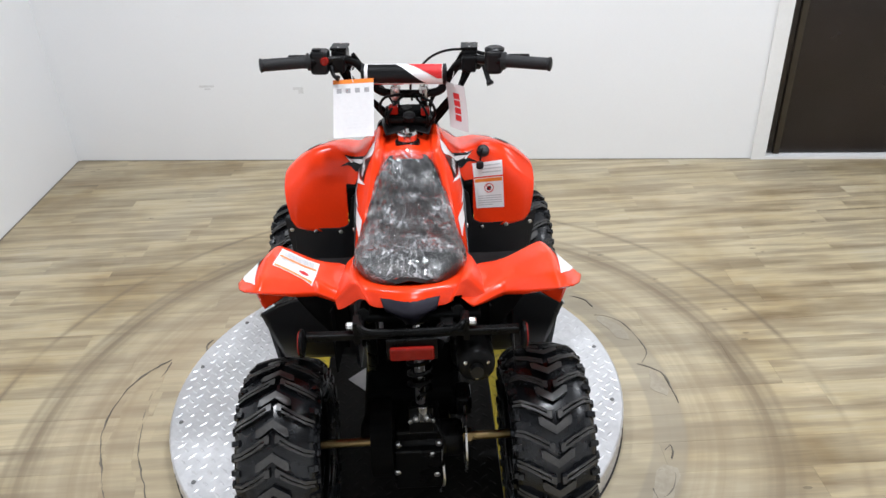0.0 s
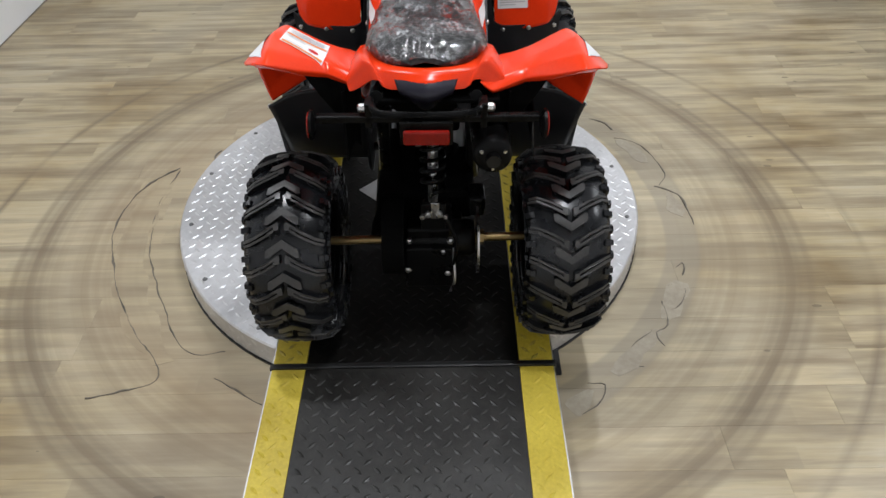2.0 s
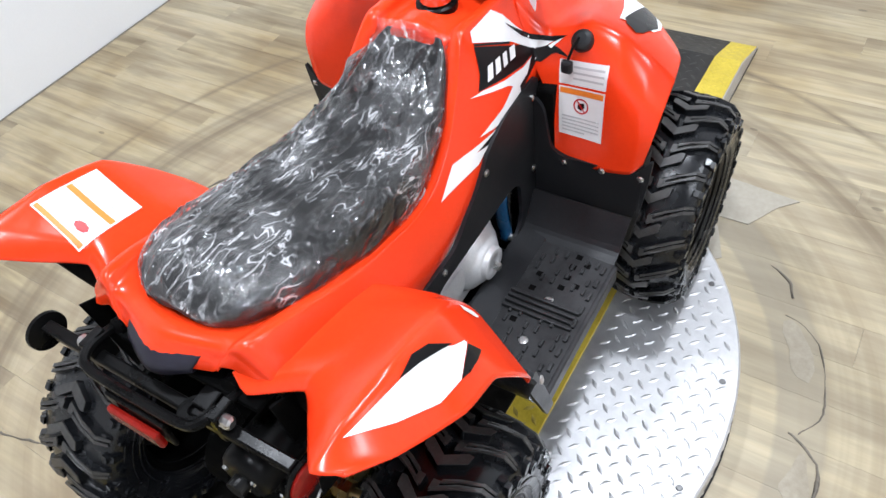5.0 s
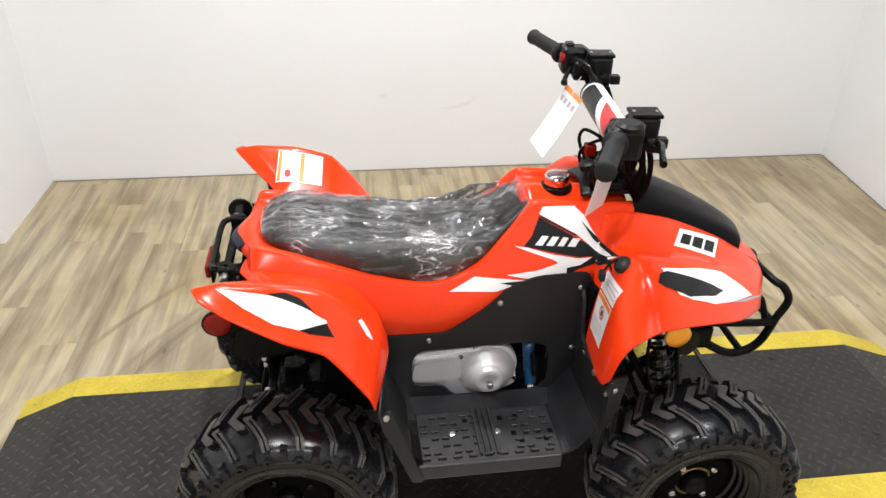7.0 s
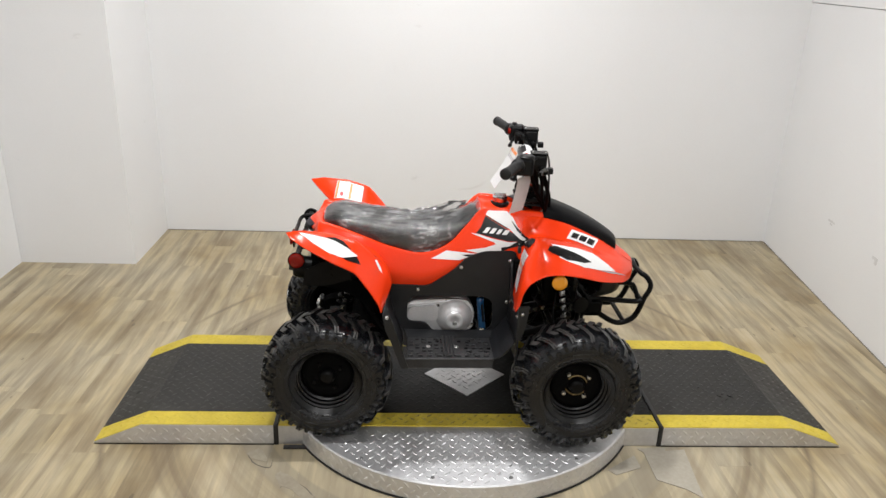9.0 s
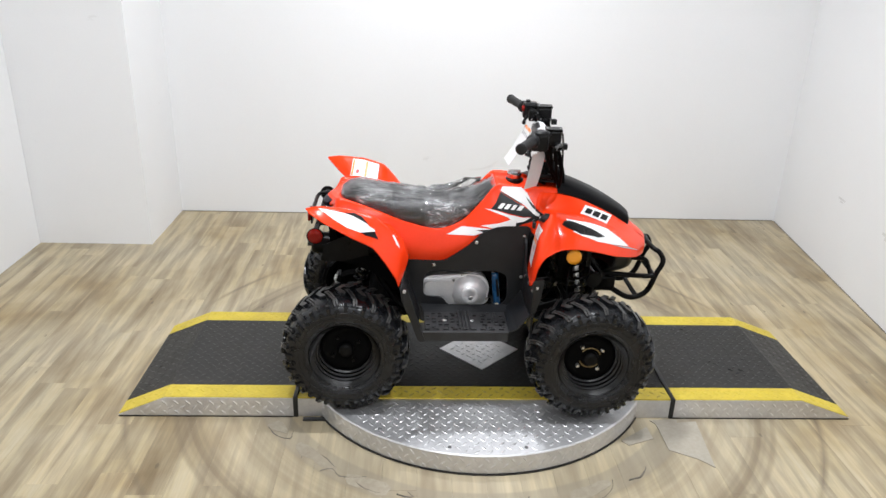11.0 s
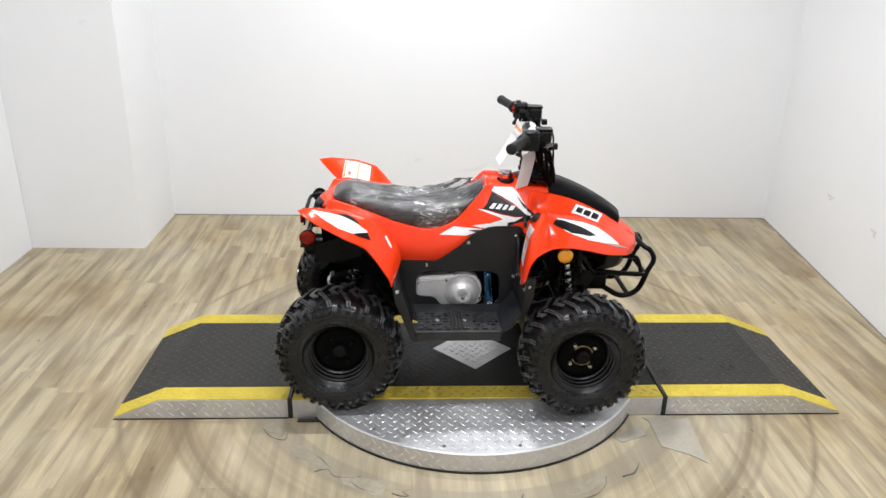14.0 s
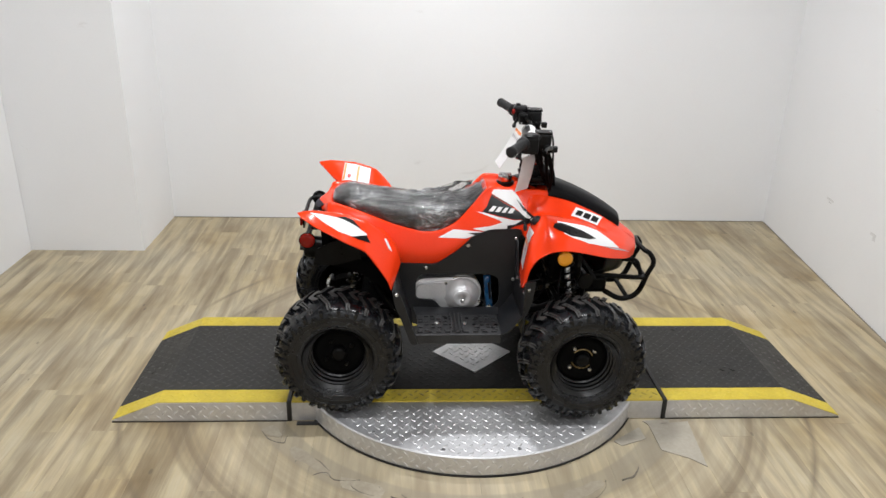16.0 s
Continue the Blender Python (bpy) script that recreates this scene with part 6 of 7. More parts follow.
# front suspension, reflector, bumper
for s in (-1, 1):
    part("lower_arm", tube([(0.30, s * 0.08, 0.325), (0.385, s * 0.235, 0.262), (0.46, s * 0.08, 0.345)], 0.011, 24), M_FRAME, quad)
    part("upper_arm", tube([(0.33, s * 0.08, 0.41), (0.385, s * 0.225, 0.335), (0.44, s * 0.08, 0.42)], 0.009, 24), M_FRAME, quad)
    part("steering_knuckle", box(bmesh.new(), (0.365, min(s * 0.222, s * 0.252), 0.235), (0.41, max(s * 0.222, s * 0.252), 0.355), 0.008), M_FRAME, quad)
    part("stub_axle", lathe([(0, 0.014), (0.09, 0.014)], (0.387, min(s * 0.22, s * 0.31), WZ), (0, 1, 0), 16), M_STEEL, quad)
    shock = part("front_shock", tube([(0.385, s * 0.205, 0.285), (0.352, s * 0.125, 0.600)], 0.010), M_STEEL, quad, "front shock absorber with a black spring")
    part("spring", coil((0.380, s * 0.193, 0.335), (0.356, s * 0.135, 0.565), 0.022, 0.0042, 10), M_FRAME, shock)
    part("tie_rod", tube([(0.33, s * 0.03, 0.38), (0.345, s * 0.225, 0.315)], 0.006), M_FRAME, quad)
    cup = part("amber_reflector", lathe([(0, 0.024), (s * 0.004, 0.0235), (s * 0.006, 0.012)], (0.312, s * 0.300, 0.616), (0, 1, 0), 28), M_LENS_AMBER, quad, "round amber reflector under the front fender", smooth=True)
    part("reflector_mount", box(bmesh.new(), (0.300, min(s * 0.255, s * 0.2995), 0.604), (0.324, max(s * 0.255, s * 0.2995), 0.628), 0.003), M_FRAME, cup)
    hoop = part("bumper_hoop", tube([(0.46, s * 0.075, 0.44), (0.56, s * 0.078, 0.432), (0.644, s * 0.080, 0.430), (0.664, s * 0.080, 0.452), (0.676, s * 0.078, 0.486), (0.662, s * 0.070, 0.514), (0.646, s * 0.055, 0.522), (0.640, s * 0.0, 0.523)], 0.0088, 44), M_FRAME, quad, "black tubular front bumper hoop")
    hoop.location = (0.004, 0, 0.020)
    part("bumper_leg", tube([(0.48, s * 0.075, 0.40), (0.56, s * 0.076, 0.350), (0.605, s * 0.078, 0.350), (0.638, s * 0.080, 0.378), (0.658, s * 0.080, 0.440)], 0.0095, 32), M_FRAME, hoop)
    part("bumper_stay", tube([(0.505, s * 0.06, 0.50), (0.58, s * 0.060, 0.488), (0.618, s * 0.060, 0.484), (0.632, s * 0.062, 0.462), (0.640, s * 0.07, 0.432)], 0.0075, 24), M_FRAME, hoop)
part("bumper_cross_tube", tube([(0.656, -0.082, 0.450), (0.656, 0.082, 0.450)], 0.008), M_FRAME, quad)
part("bumper_cross_tube", tube([(0.604, -0.078, 0.370), (0.604, 0.078, 0.370)], 0.008), M_FRAME, quad)
part("front_cross_plate", box(bmesh.new(), (0.44, -0.09, 0.395), (0.52, 0.09, 0.45), 0.006), M_FRAME, quad)
part("front_grille", shell(sheet([[V(0.50, -0.10, 0.545), V(0.56, -0.085, 0.525), V(0.60, 0, 0.505), V(0.56, 0.085, 0.525), V(0.50, 0.10, 0.545)], [V(0.50, -0.09, 0.49), V(0.55, -0.07, 0.475), V(0.585, 0, 0.46), V(0.55, 0.07, 0.475), V(0.50, 0.09, 0.49)], [V(0.45, -0.07, 0.45), V(0.50, -0.05, 0.45), V(0.52, 0, 0.445), V(0.50, 0.05, 0.45), V(0.45, 0.07, 0.45)]], 20, 20), 0.004), M_PLASTIC, quad, "black plastic grille under the nose", smooth=True)
part("front_inner_panel", box(bmesh.new(), (0.30, -0.13, 0.46), (0.42, 0.13, 0.60), 0.02), M_FRAME, quad)
part("horn", lathe([(0, 0.02), (0.012, 0.028), (0.02, 0.028)], (0.42, -0.14, 0.47), (0.3, -1, 0), 20), M_FRAME, quad)
for s in (-1, 1):
    part("brake_line", tube([(0.28, s * 0.06, 0.70), (0.34, s * 0.13, 0.55), (0.33, s * 0.19, 0.43), (0.37, s * 0.225, 0.35)], 0.0035, 28), M_FRAME, quad)
    part("wiring", tube([(0.25, s * 0.10, 0.56), (0.30, s * 0.14, 0.50), (0.27, s * 0.16, 0.42), (0.24, s * 0.13, 0.38)], 0.004, 28), M_FRAME, quad)

# steering, turned slightly to the right --------------------------------
STEER = Matrix.Translation((0.26, -0.010, 0)) @ Matrix.Rotation(radians(-5.2), 4, "Z") @ Matrix.Translation((-0.26, 0, 0))


def bar_part(name, bm, material, parent=None, label="", smooth=False):
    bmesh.ops.transform(bm, matrix=STEER, verts=bm.verts)
    return part(name, bm, material, parent or handlebar, label, smooth)


HALF = [(0.148, 0.335, 0.963), (0.172, 0.27, 0.961), (0.203, 0.20, 0.957), (0.236, 0.140, 0.949), (0.250, 0.102, 0.905), (0.255, 0.080, 0.868), (0.256, 0.045, 0.858)]
bm = tube(HALF + [(0.256, 0, 0.857)] + [(x, -y, z) for x, y, z in HALF[::-1]], 0.011, 80)
bmesh.ops.transform(bm, matrix=STEER, verts=bm.verts)
handlebar = part("handlebar", bm, M_FRAME, quad, "black tubular handlebar", smooth=True)
for s in (-1, 1):
    p0, p1 = V(0.146, s * 0.345, 0.963), V(0.192, s * 0.226, 0.959)
    d = (p1 - p0).normalized()
    prof = [(0, 0.012), (0.002, 0.0165), (0.006, 0.0165), (0.008, 0.0150)]
    prof += [(0.012 + 0.004 * k, 0.0150 if k % 2 else 0.0143) for k in range(24)]
    prof += [(0.112, 0.0155), (0.114, 0.021), (0.119, 0.021), (0.120, 0.012)]
    bar_part("grip", lathe(prof, p0, d, 20), M_GRIP, label="ribbed dark grey rubber grip", smooth=True)
    # switch or throttle housing and brake reservoir
    hous = bar_part("switch_housing" if s > 0 else "throttle_housing", box(bmesh.new(), (0.184, min(s * 0.190, s * 0.234), 0.926), (0.236, max(s * 0.190, s * 0.234), 0.982), 0.009), M_SWITCH)
    c = 0.170 if s > 0 else 0.152  # where the brake clamp sits along the bar
    tank = bar_part("brake_reservoir", box(bmesh.new(), (0.232, s * c - 0.019, 0.938), (0.280, s * c + 0.019, 0.974), 0.005), M_SWITCH)
    bar_part("reservoir_lid", box(bmesh.new(), (0.230, s * c - 0.021, 0.9745), (0.282, s * c + 0.021, 0.981), 0.002), M_FRAME, tank)
    for x in (0.237, 0.275):
        bar_part("lid_screw", lathe([(0, 0.003), (0.0012, 0.0025)], (x, s * c, 0.981), (0, 0, 1), 8), M_STEEL, tank)
    bar_part("lever_clamp", box(bmesh.new(), (0.202, s * c - 0.018, 0.926), (0.268, s * c + 0.018, 0.964), 0.006), M_FRAME)
    bar_part("master_cylinder", lathe([(0, 0.011), (0.004, 0.014), (0.056, 0.014), (0.062, 0.009)], (0.262, s * (c - 0.03), 0.930), (0.15, s, 0), 18), M_FRAME, tank, smooth=True)
    bar_part("lever_pivot", lathe([(0, 0.010), (0.012, 0.010), (0.015, 0.006)], (0.276, s * (c + 0.028), 0.922), (0, 0, 1), 14), M_FRAME, tank)
    bar_part("brake_switch", box(bmesh.new(), (0.282, s * c - 0.010, 0.916), (0.302, s * c + 0.010, 0.934), 0.003), M_SWITCH, tank)
    bar_part("brake_lever", tube([(0.272, s * (c + 0.02), 0.932), (0.276, s * (c + 0.045), 0.940), (0.258, s * 0.255, 0.952), (0.246, s * 0.300, 0.954)], [0.008, 0.006, 0.005, 0.006], 20), M_FRAME)
    bar_part("cable", tube([(0.235, s * 0.135, 0.965), (0.265, s * 0.10, 0.90), (0.305, s * 0.055, 0.83), (0.315, s * 0.04, 0.77)], 0.0055, 28), M_SHADED_BLACK)
    bar_part("cable", tube([(0.225, s * 0.165, 0.95), (0.255, s * 0.12, 0.86), (0.295, s * 0.06, 0.79), (0.315, s * 0.03, 0.74)], 0.0055, 28), M_SHADED_BLACK)
    for k in range(3):
        bar_part("cable", tube([(0.268 - 0.010 * k, s * (c - 0.01 + 0.008 * k), 0.928), (0.288 - 0.014 * k, s * (c - 0.02), 0.880), (0.298 - 0.014 * k, s * (0.105 - 0.012 * k), 0.820), (0.300, s * (0.062 - 0.008 * k), 0.765)], 0.0052, 24, 8), M_SHADED_BLACK)
    bar_part("clamp_mount", tube([(0.259, s * 0.036, 0.800), (0.259, s * 0.036, 0.845)], 0.009), M_FRAME)
    cl = bar_part("bar_clamp", box(bmesh.new(), (0.238, min(s * 0.024, s * 0.048), 0.842), (0.276, max(s * 0.024, s * 0.048), 0.882), 0.008), M_STEEL, label="bright metal bar clamp")
    for x in (0.244, 0.270):
        bar_part("clamp_bolt", lathe([(0, 0.005), (0.006, 0.005)], (x, s * 0.036, 0.882), (0, 0, 1), 8), M_CHROME, cl)
bar_part("red_button", lathe([(0, 0.010), (-0.007, 0.010), (-0.009, 0.007)], (0.188, 0.196, 0.962), (1, 0, 0), 14), M_LENS_RED, label="red engine stop button")
bar_part("toggle", box(bmesh.new(), (0.193, 0.206, 0.981), (0.210, 0.228, 0.988), 0.003), M_SWITCH)
bar_part("choke_lever", tube([(0.203, 0.186, 0.945), (0.191, 0.178, 0.925), (0.187, 0.165, 0.918)], [0.006, 0.005, 0.007], 10), M_SWITCH)
bar_part("thumb_throttle", tube([(0.200, -0.190, 0.945), (0.187, -0.196, 0.925), (0.177, -0.205, 0.905)], [0.007, 0.006, 0.009], 12), M_SWITCH)
bar_part("throttle_cap", lathe([(0, 0.024), (0.005, 0.024), (0.009, 0.017)], (0.214, -0.214, 0.978), (0, 0, 1), 20), M_SWITCH)
bar_part("throttle_cable", tube([(0.235, -0.188, 0.964), (0.262, -0.140, 0.968), (0.285, -0.085, 0.957), (0.300, -0.04, 0.928), (0.310, 0.0, 0.87), (0.313, 0.0, 0.82)], [0.0045, 0.0032, 0.0032, 0.0032, 0.0032], 34), M_SWITCH)
# padded cross bar with its red, white and black cover
pad = bar_part("crossbar_pad", lathe([(0, 0.014), (0.002, 0.023), (0.008, 0.025), (0.202, 0.025), (0.208, 0.023), (0.210, 0.014)], (0.236, -0.095, 0.914), (0, 1, 0), 28), M_WHITE, label="white red and black padded crossbar", smooth=True)
for y0, y1, a0, a1, slant, material in ((-0.045, 0.0985, 0.1, 2.3, 0.034, M_INK), (-0.074, -0.0855, 0.1, 1.7, 0.046, M_CRIMSON), (0.020, 0.084, 2.45, 3.3, -0.012, M_CRIMSON), (-0.085, -0.02, 4.2, 5.4, 0.012, M_INK)):
    rows = [[V(0.236 - 0.0256 * math.sin(a), y1 + (max(y0 + (a1 - a) * slant, -0.085) - y1) * t, 0.914 + 0.0256 * math.cos(a)) for t in (0, 0.33, 0.66, 1)] for a in [a0 + (a1 - a0) * k / 6 for k in range(7)]]
    bar_part("pad_patch", shell(sheet(rows, 14, 8), 0.0008), material, pad)
for s in (-1, 1):
    bar_part("pad_end", lathe([(0, 0.0255), (s * 0.008, 0.0255), (s * 0.010, 0.015)], (0.236, 0.010 + s * 0.097, 0.914), (0, 1, 0), 28), M_SWITCH, pad)
part("steering_stem", tube([(0.262, 0, 0.82), (0.30, 0, 0.62), (0.34, 0, 0.42)], 0.014, 10), M_FRAME, quad)
bar_part("top_clamp", box(bmesh.new(), (0.215, -0.065, 0.788), (0.275, 0.065, 0.806), 0.006), M_FRAME)
bar_part("key_switch", lathe([(0, 0.016), (0.012, 0.016), (0.014, 0.008)], (0.215, 0.0, 0.805), (-0.3, 0, 1), 20), M_SWITCH)
bar_part("red_indicator", box(bmesh.new(), (0.214, 0.028, 0.815), (0.236, 0.052, 0.838), 0.003), M_LENS_RED)
bar_part("red_indicator", box(bmesh.new(), (0.214, -0.052, 0.812), (0.236, -0.030, 0.832), 0.003), M_LENS_RED)
for k, (y, z) in enumerate(((0.06, 0.83), (0.045, 0.80), (-0.055, 0.82), (-0.04, 0.80))):
    bar_part("wire_loop", tube([(0.24, y * 0.3, 0.86), (0.215, y, z + 0.03), (0.21, y * 1.2, z), (0.23, y * 0.8, z - 0.04), (0.26, y * 0.3, z - 0.06)], 0.0035, 24), M_FRAME)
part("dash_pod", box(bmesh.new(), (0.232, -0.058, 0.770), (0.305, 0.058, 0.816), 0.012), M_SHADED_BLACK, quad)
part("dash_shroud", shell(sheet([[V(0.19, -0.055, 0.772), V(0.20, 0, 0.780), V(0.19, 0.055, 0.772)], [V(0.24, -0.065, 0.782), V(0.24, 0, 0.792), V(0.24, 0.065, 0.782)], [V(0.30, -0.065, 0.775), V(0.30, 0, 0.788), V(0.30, 0.065, 0.775)]], 12, 12), 0.003), M_SWITCH, quad, smooth=True)

# key switch on the right front fender
key = part("ignition_lock", lathe([(0, 0.017), (0.006, 0.017), (0.012, 0.014), (0.015, 0.008)], (0.236, -0.197, 0.700), (-0.6, 0, 0.8), 24), M_PLASTIC, quad, "black ignition lock and key on the fender")
part("key", box(bmesh.new(), (0.197, -0.196, 0.664), (0.208, -0.177, 0.686), 0.005), M_PLASTIC, key)
part("key_ring", tube([(0.224, -0.195, 0.715), (0.214, -0.191, 0.704), (0.205, -0.187, 0.686)], 0.0022, 10), M_FRAME, key)

# stickers: flat shapes laid on the bodywork -----------------------------
from mathutils.bvhtree import BVHTree


def skin(*obs):
    bm = bmesh.new()
    for ob in obs:
        bm.from_mesh(ob.data)
    tree = BVHTree.FromBMesh(bm)
    bm.free()
    return tree


def sticker(name, pts, tree, material, parent, lift=0.0012, label="", out=None):
    """A thin film over an outline of points near the skin, pressed onto it."""
    p = [Vector(q) for q in pts]
    c = sum(p, V(0, 0, 0)) / len(p)
    n = V(0, 0, 0)
    for a, b in zip(p, p[1:] + p[:1]):
        n += (a - c).cross(b - c)
    n.normalize()
    want = Vector(out) if out else V(-0.05, c.y, 0.12)
    if n.dot(want) < 0:
        n = -n
    bm = bmesh.new()
    f = bm.faces.new([bm.verts.new(q - n * (q - c).dot(n)) for q in p])
    bmesh.ops.triangulate(bm, faces=[f])
    for _ in range(4):
        long = [e for e in bm.edges if e.calc_length() > 0.008]
        if long:
            bmesh.ops.subdivide_edges(bm, edges=long, cuts=1, use_grid_fill=False)
            bmesh.ops.triangulate(bm, faces=bm.faces)
    for v in bm.verts:
        hit, normal, _, _ = tree.ray_cast(v.co + n * 0.05, -n, 0.12)
        if hit is None:
            hit, normal, _, _ = tree.find_nearest(v.co)
        if normal.dot(n) < 0:
            normal = -normal
        v.co = hit + normal * lift
    bmesh.ops.recalc_face_normals(bm, faces=bm.faces)
    return part(name, bm, material, parent, label, smooth=True)


def on(c, u, v):
    """A point of a four-cornered field: c runs top left, top right, bottom right, bottom left."""
    a, b, d, e = [Vector(q) for q in c]
    return (a * (1 - u) + b * u) * (1 - v) + (e * (1 - u) + d * u) * v


def field(c, u0, u1, v0, v1):
    return [on(c, u0, v0), on(c, u1, v0), on(c, u1, v1), on(c, u0, v1)]


TANK_ART_UPPER = [
    ("black_panel", M_INK, 0.0012, [(0.101, -0.090, 0.749), (0.171, -0.109, 0.712), (0.199, -0.117, 0.698), (0.221, -0.138, 0.685), (0.176, -0.126, 0.678), (0.127, -0.121, 0.688), (0.072, -0.110, 0.699), (0.087, -0.105, 0.717)]),
    ("white_flash", M_WHITE, 0.0014, [(0.102, -0.087, 0.754), (0.109, -0.081, 0.766), (0.170, -0.081, 0.765), (0.189, -0.089, 0.748), (0.204, -0.103, 0.722), (0.228, -0.137, 0.697), (0.238, -0.165, 0.700), (0.220, -0.137, 0.684), (0.176, -0.107, 0.715)]),
    ("fine_line", M_INK, 0.0020, [(0.102, -0.0885, 0.752), (0.173, -0.1065, 0.717), (0.172, -0.108, 0.714), (0.102, -0.090, 0.749)]),
    ("black_streak", M_INK, 0.0021, [(0.183, -0.094, 0.739), (0.198, -0.102, 0.724), (0.228, -0.133, 0.700), (0.240, -0.170, 0.701), (0.232, -0.155, 0.693), (0.204, -0.111, 0.708)]),
]
TANK_ART_LOWER = [
    ("white_rule", M_WHITE, 0.0016, [(0.055, -0.106, 0.698), (0.078, -0.112, 0.697), (0.127, -0.123, 0.685), (0.176, -0.127, 0.676), (0.222, -0.142, 0.684), (0.238, -0.165, 0.700), (0.219, -0.144, 0.676), (0.176, -0.131, 0.666), (0.145, -0.131, 0.664), (0.127, -0.127, 0.676)]),
    ("white_dart", M_WHITE, 0.0014, [(0.040, -0.125, 0.646), (0.099, -0.132, 0.658), (0.148, -0.128, 0.673), (0.176, -0.131, 0.666), (0.219, -0.144, 0.676), (0.166, -0.132, 0.658), (0.146, -0.134, 0.644), (0.115, -0.135, 0.643), (0.082, -0.133, 0.640)]),
    ("black_spear", M_INK, 0.0019, [(0.153, -0.132, 0.660), (0.179, -0.131, 0.664), (0.229, -0.160, 0.687), (0.238, -0.168, 0.696), (0.213, -0.140, 0.665), (0.175, -0.133, 0.656), (0.153, -0.134, 0.645)]),
    ("white_arrow", M_WHITE, 0.0014, [(-0.069, -0.121, 0.613), (-0.020, -0.113, 0.639), (0.019, -0.123, 0.639), (0.082, -0.133, 0.637), (0.025, -0.128, 0.631), (0.052, -0.132, 0.626), (0.019, -0.132, 0.614)]),
    ("black_edge", M_INK, 0.0012, [(0.021, -0.132, 0.613), (0.052, -0.132, 0.624), (0.028, -0.128, 0.631), (0.082, -0.133, 0.637), (0.043, -0.132, 0.618)]),
]
TANK_ART = TANK_ART_UPPER + TANK_ART_LOWER
NAME_FIELD = [(0.102, -0.105, 0.719), (0.182, -0.110, 0.710), (0.174, -0.118, 0.695), (0.090, -0.113, 0.701)]
FENDER_ART = [
    ("white_flash", M_WHITE, 0.0012, [(0.291, -0.230, 0.713), (0.335, -0.220, 0.702), (0.437, -0.178, 0.662), (0.471, -0.180, 0.639), (0.518, -0.178, 0.600), (0.449, -0.230, 0.628), (0.389, -0.266, 0.653), (0.337, -0.280, 0.676), (0.310, -0.278, 0.688), (0.296, -0.256, 0.703)]),
    ("black_lamp_shape", M_INK, 0.0018, [(0.283, -0.244, 0.711), (0.301, -0.235, 0.709), (0.379, -0.235, 0.680), (0.422, -0.228, 0.653), (0.392, -0.253, 0.661), (0.330, -0.277, 0.681), (0.286, -0.269, 0.700), (0.274, -0.262, 0.706)]),
    ("grey_tip", M_GREYINK, 0.0014, [(0.449, -0.232, 0.628), (0.518, -0.180, 0.599), (0.566, -0.140, 0.571), (0.488, -0.206, 0.608)]),
]
NOSE_FIELD = [(0.383, -0.096, 0.711), (0.480, -0.078, 0.670), (0.451, -0.129, 0.659), (0.360, -0.131, 0.694)]
TAIL_ART = [
    ("white_panel", M_WHITE, 0.0012, [(-0.464, -0.271, 0.753), (-0.385, -0.279, 0.741), (-0.332, -0.283, 0.722), (-0.312, -0.291, 0.705), (-0.296, -0.293, 0.694), (-0.295, -0.295, 0.690), (-0.338, -0.313, 0.693), (-0.377, -0.313, 0.708), (-0.421, -0.296, 0.730)]),
    ("black_edge", M_INK, 0.0018, [(-0.387, -0.278, 0.742), (-0.358, -0.273, 0.740), (-0.335, -0.277, 0.730), (-0.312, -0.289, 0.707), (-0.332, -0.286, 0.719), (-0.358, -0.282, 0.732)]),
    ("black_tip", M_INK, 0.0018, [(-0.338, -0.313, 0.693), (-0.296, -0.296, 0.690), (-0.285, -0.305, 0.668), (-0.322, -0.314, 0.685)]),
    ("white_mark", M_WHITE, 0.0012, [(-0.245, -0.261, 0.665), (-0.240, -0.252, 0.662), (-0.226, -0.260, 0.637), (-0.222, -0.265, 0.624), (-0.232, -0.268, 0.637)]),
]
for s in (-1, 1):
    k = 0 if s < 0 else 1
    tank_skin = skin(cowl, front_fenders[k])
    wing_skin, tail_skin = skin(front_fenders[k]), skin(rear_fenders[k])
    for name, material, lift, pts in TANK_ART:
        sticker(name, [V(x, -y, z) if s > 0 else V(x, y, z) for x, y, z in pts], tank_skin, material, cowl, lift)
    for name, material, lift, pts in FENDER_ART:
        sticker(name, [V(x, -y, z) if s > 0 else V(x, y, z) for x, y, z in pts], wing_skin, material, front_fenders[k], lift)
    for name, material, lift, pts in TAIL_ART:
        sticker(name, [V(x, -y, z) if s > 0 else V(x, y, z) for x, y, z in pts], tail_skin, material, rear_fenders[k], lift)
    # maker's mark on the tank as four plain slanted bars, and three on the nose
    c = [V(x, -y, z) if s > 0 else V(x, y, z) for x, y, z in NAME_FIELD]
    for u0, u1 in ((0.02, 0.22), (0.27, 0.47), (0.53, 0.70), (0.76, 0.98)):
        a = field(c, u0, u1, 0.05, 0.95)
        sticker("logo_bar", [a[0] * 0.82 + a[1] * 0.18, a[1], a[2] * 0.82 + a[3] * 0.18, a[3]], tank_skin, M_WHITE, cowl, 0.0022, "white maker's mark")
    c = [V(x, -y, z) if s > 0 else V(x, y, z) for x, y, z in NOSE_FIELD]
    sticker("name_panel", c, wing_skin, M_WHITE, front_fenders[k], 0.0014, "white name panel")
    for u0, u1 in ((0.10, 0.32), (0.38, 0.62), (0.68, 0.92)):
        sticker("name_bar", field(c, u0, u1, 0.24, 0.78), wing_skin, M_INK, front_fenders[k], 0.0022)

# warning labels
lab = [(0.215, -0.168, 0.674), (0.223, -0.246, 0.680), (0.192, -0.252, 0.556), (0.191, -0.178, 0.552)]
wing_skin = skin(front_fenders[0])
wall_out = (-1, 0, 0.2)
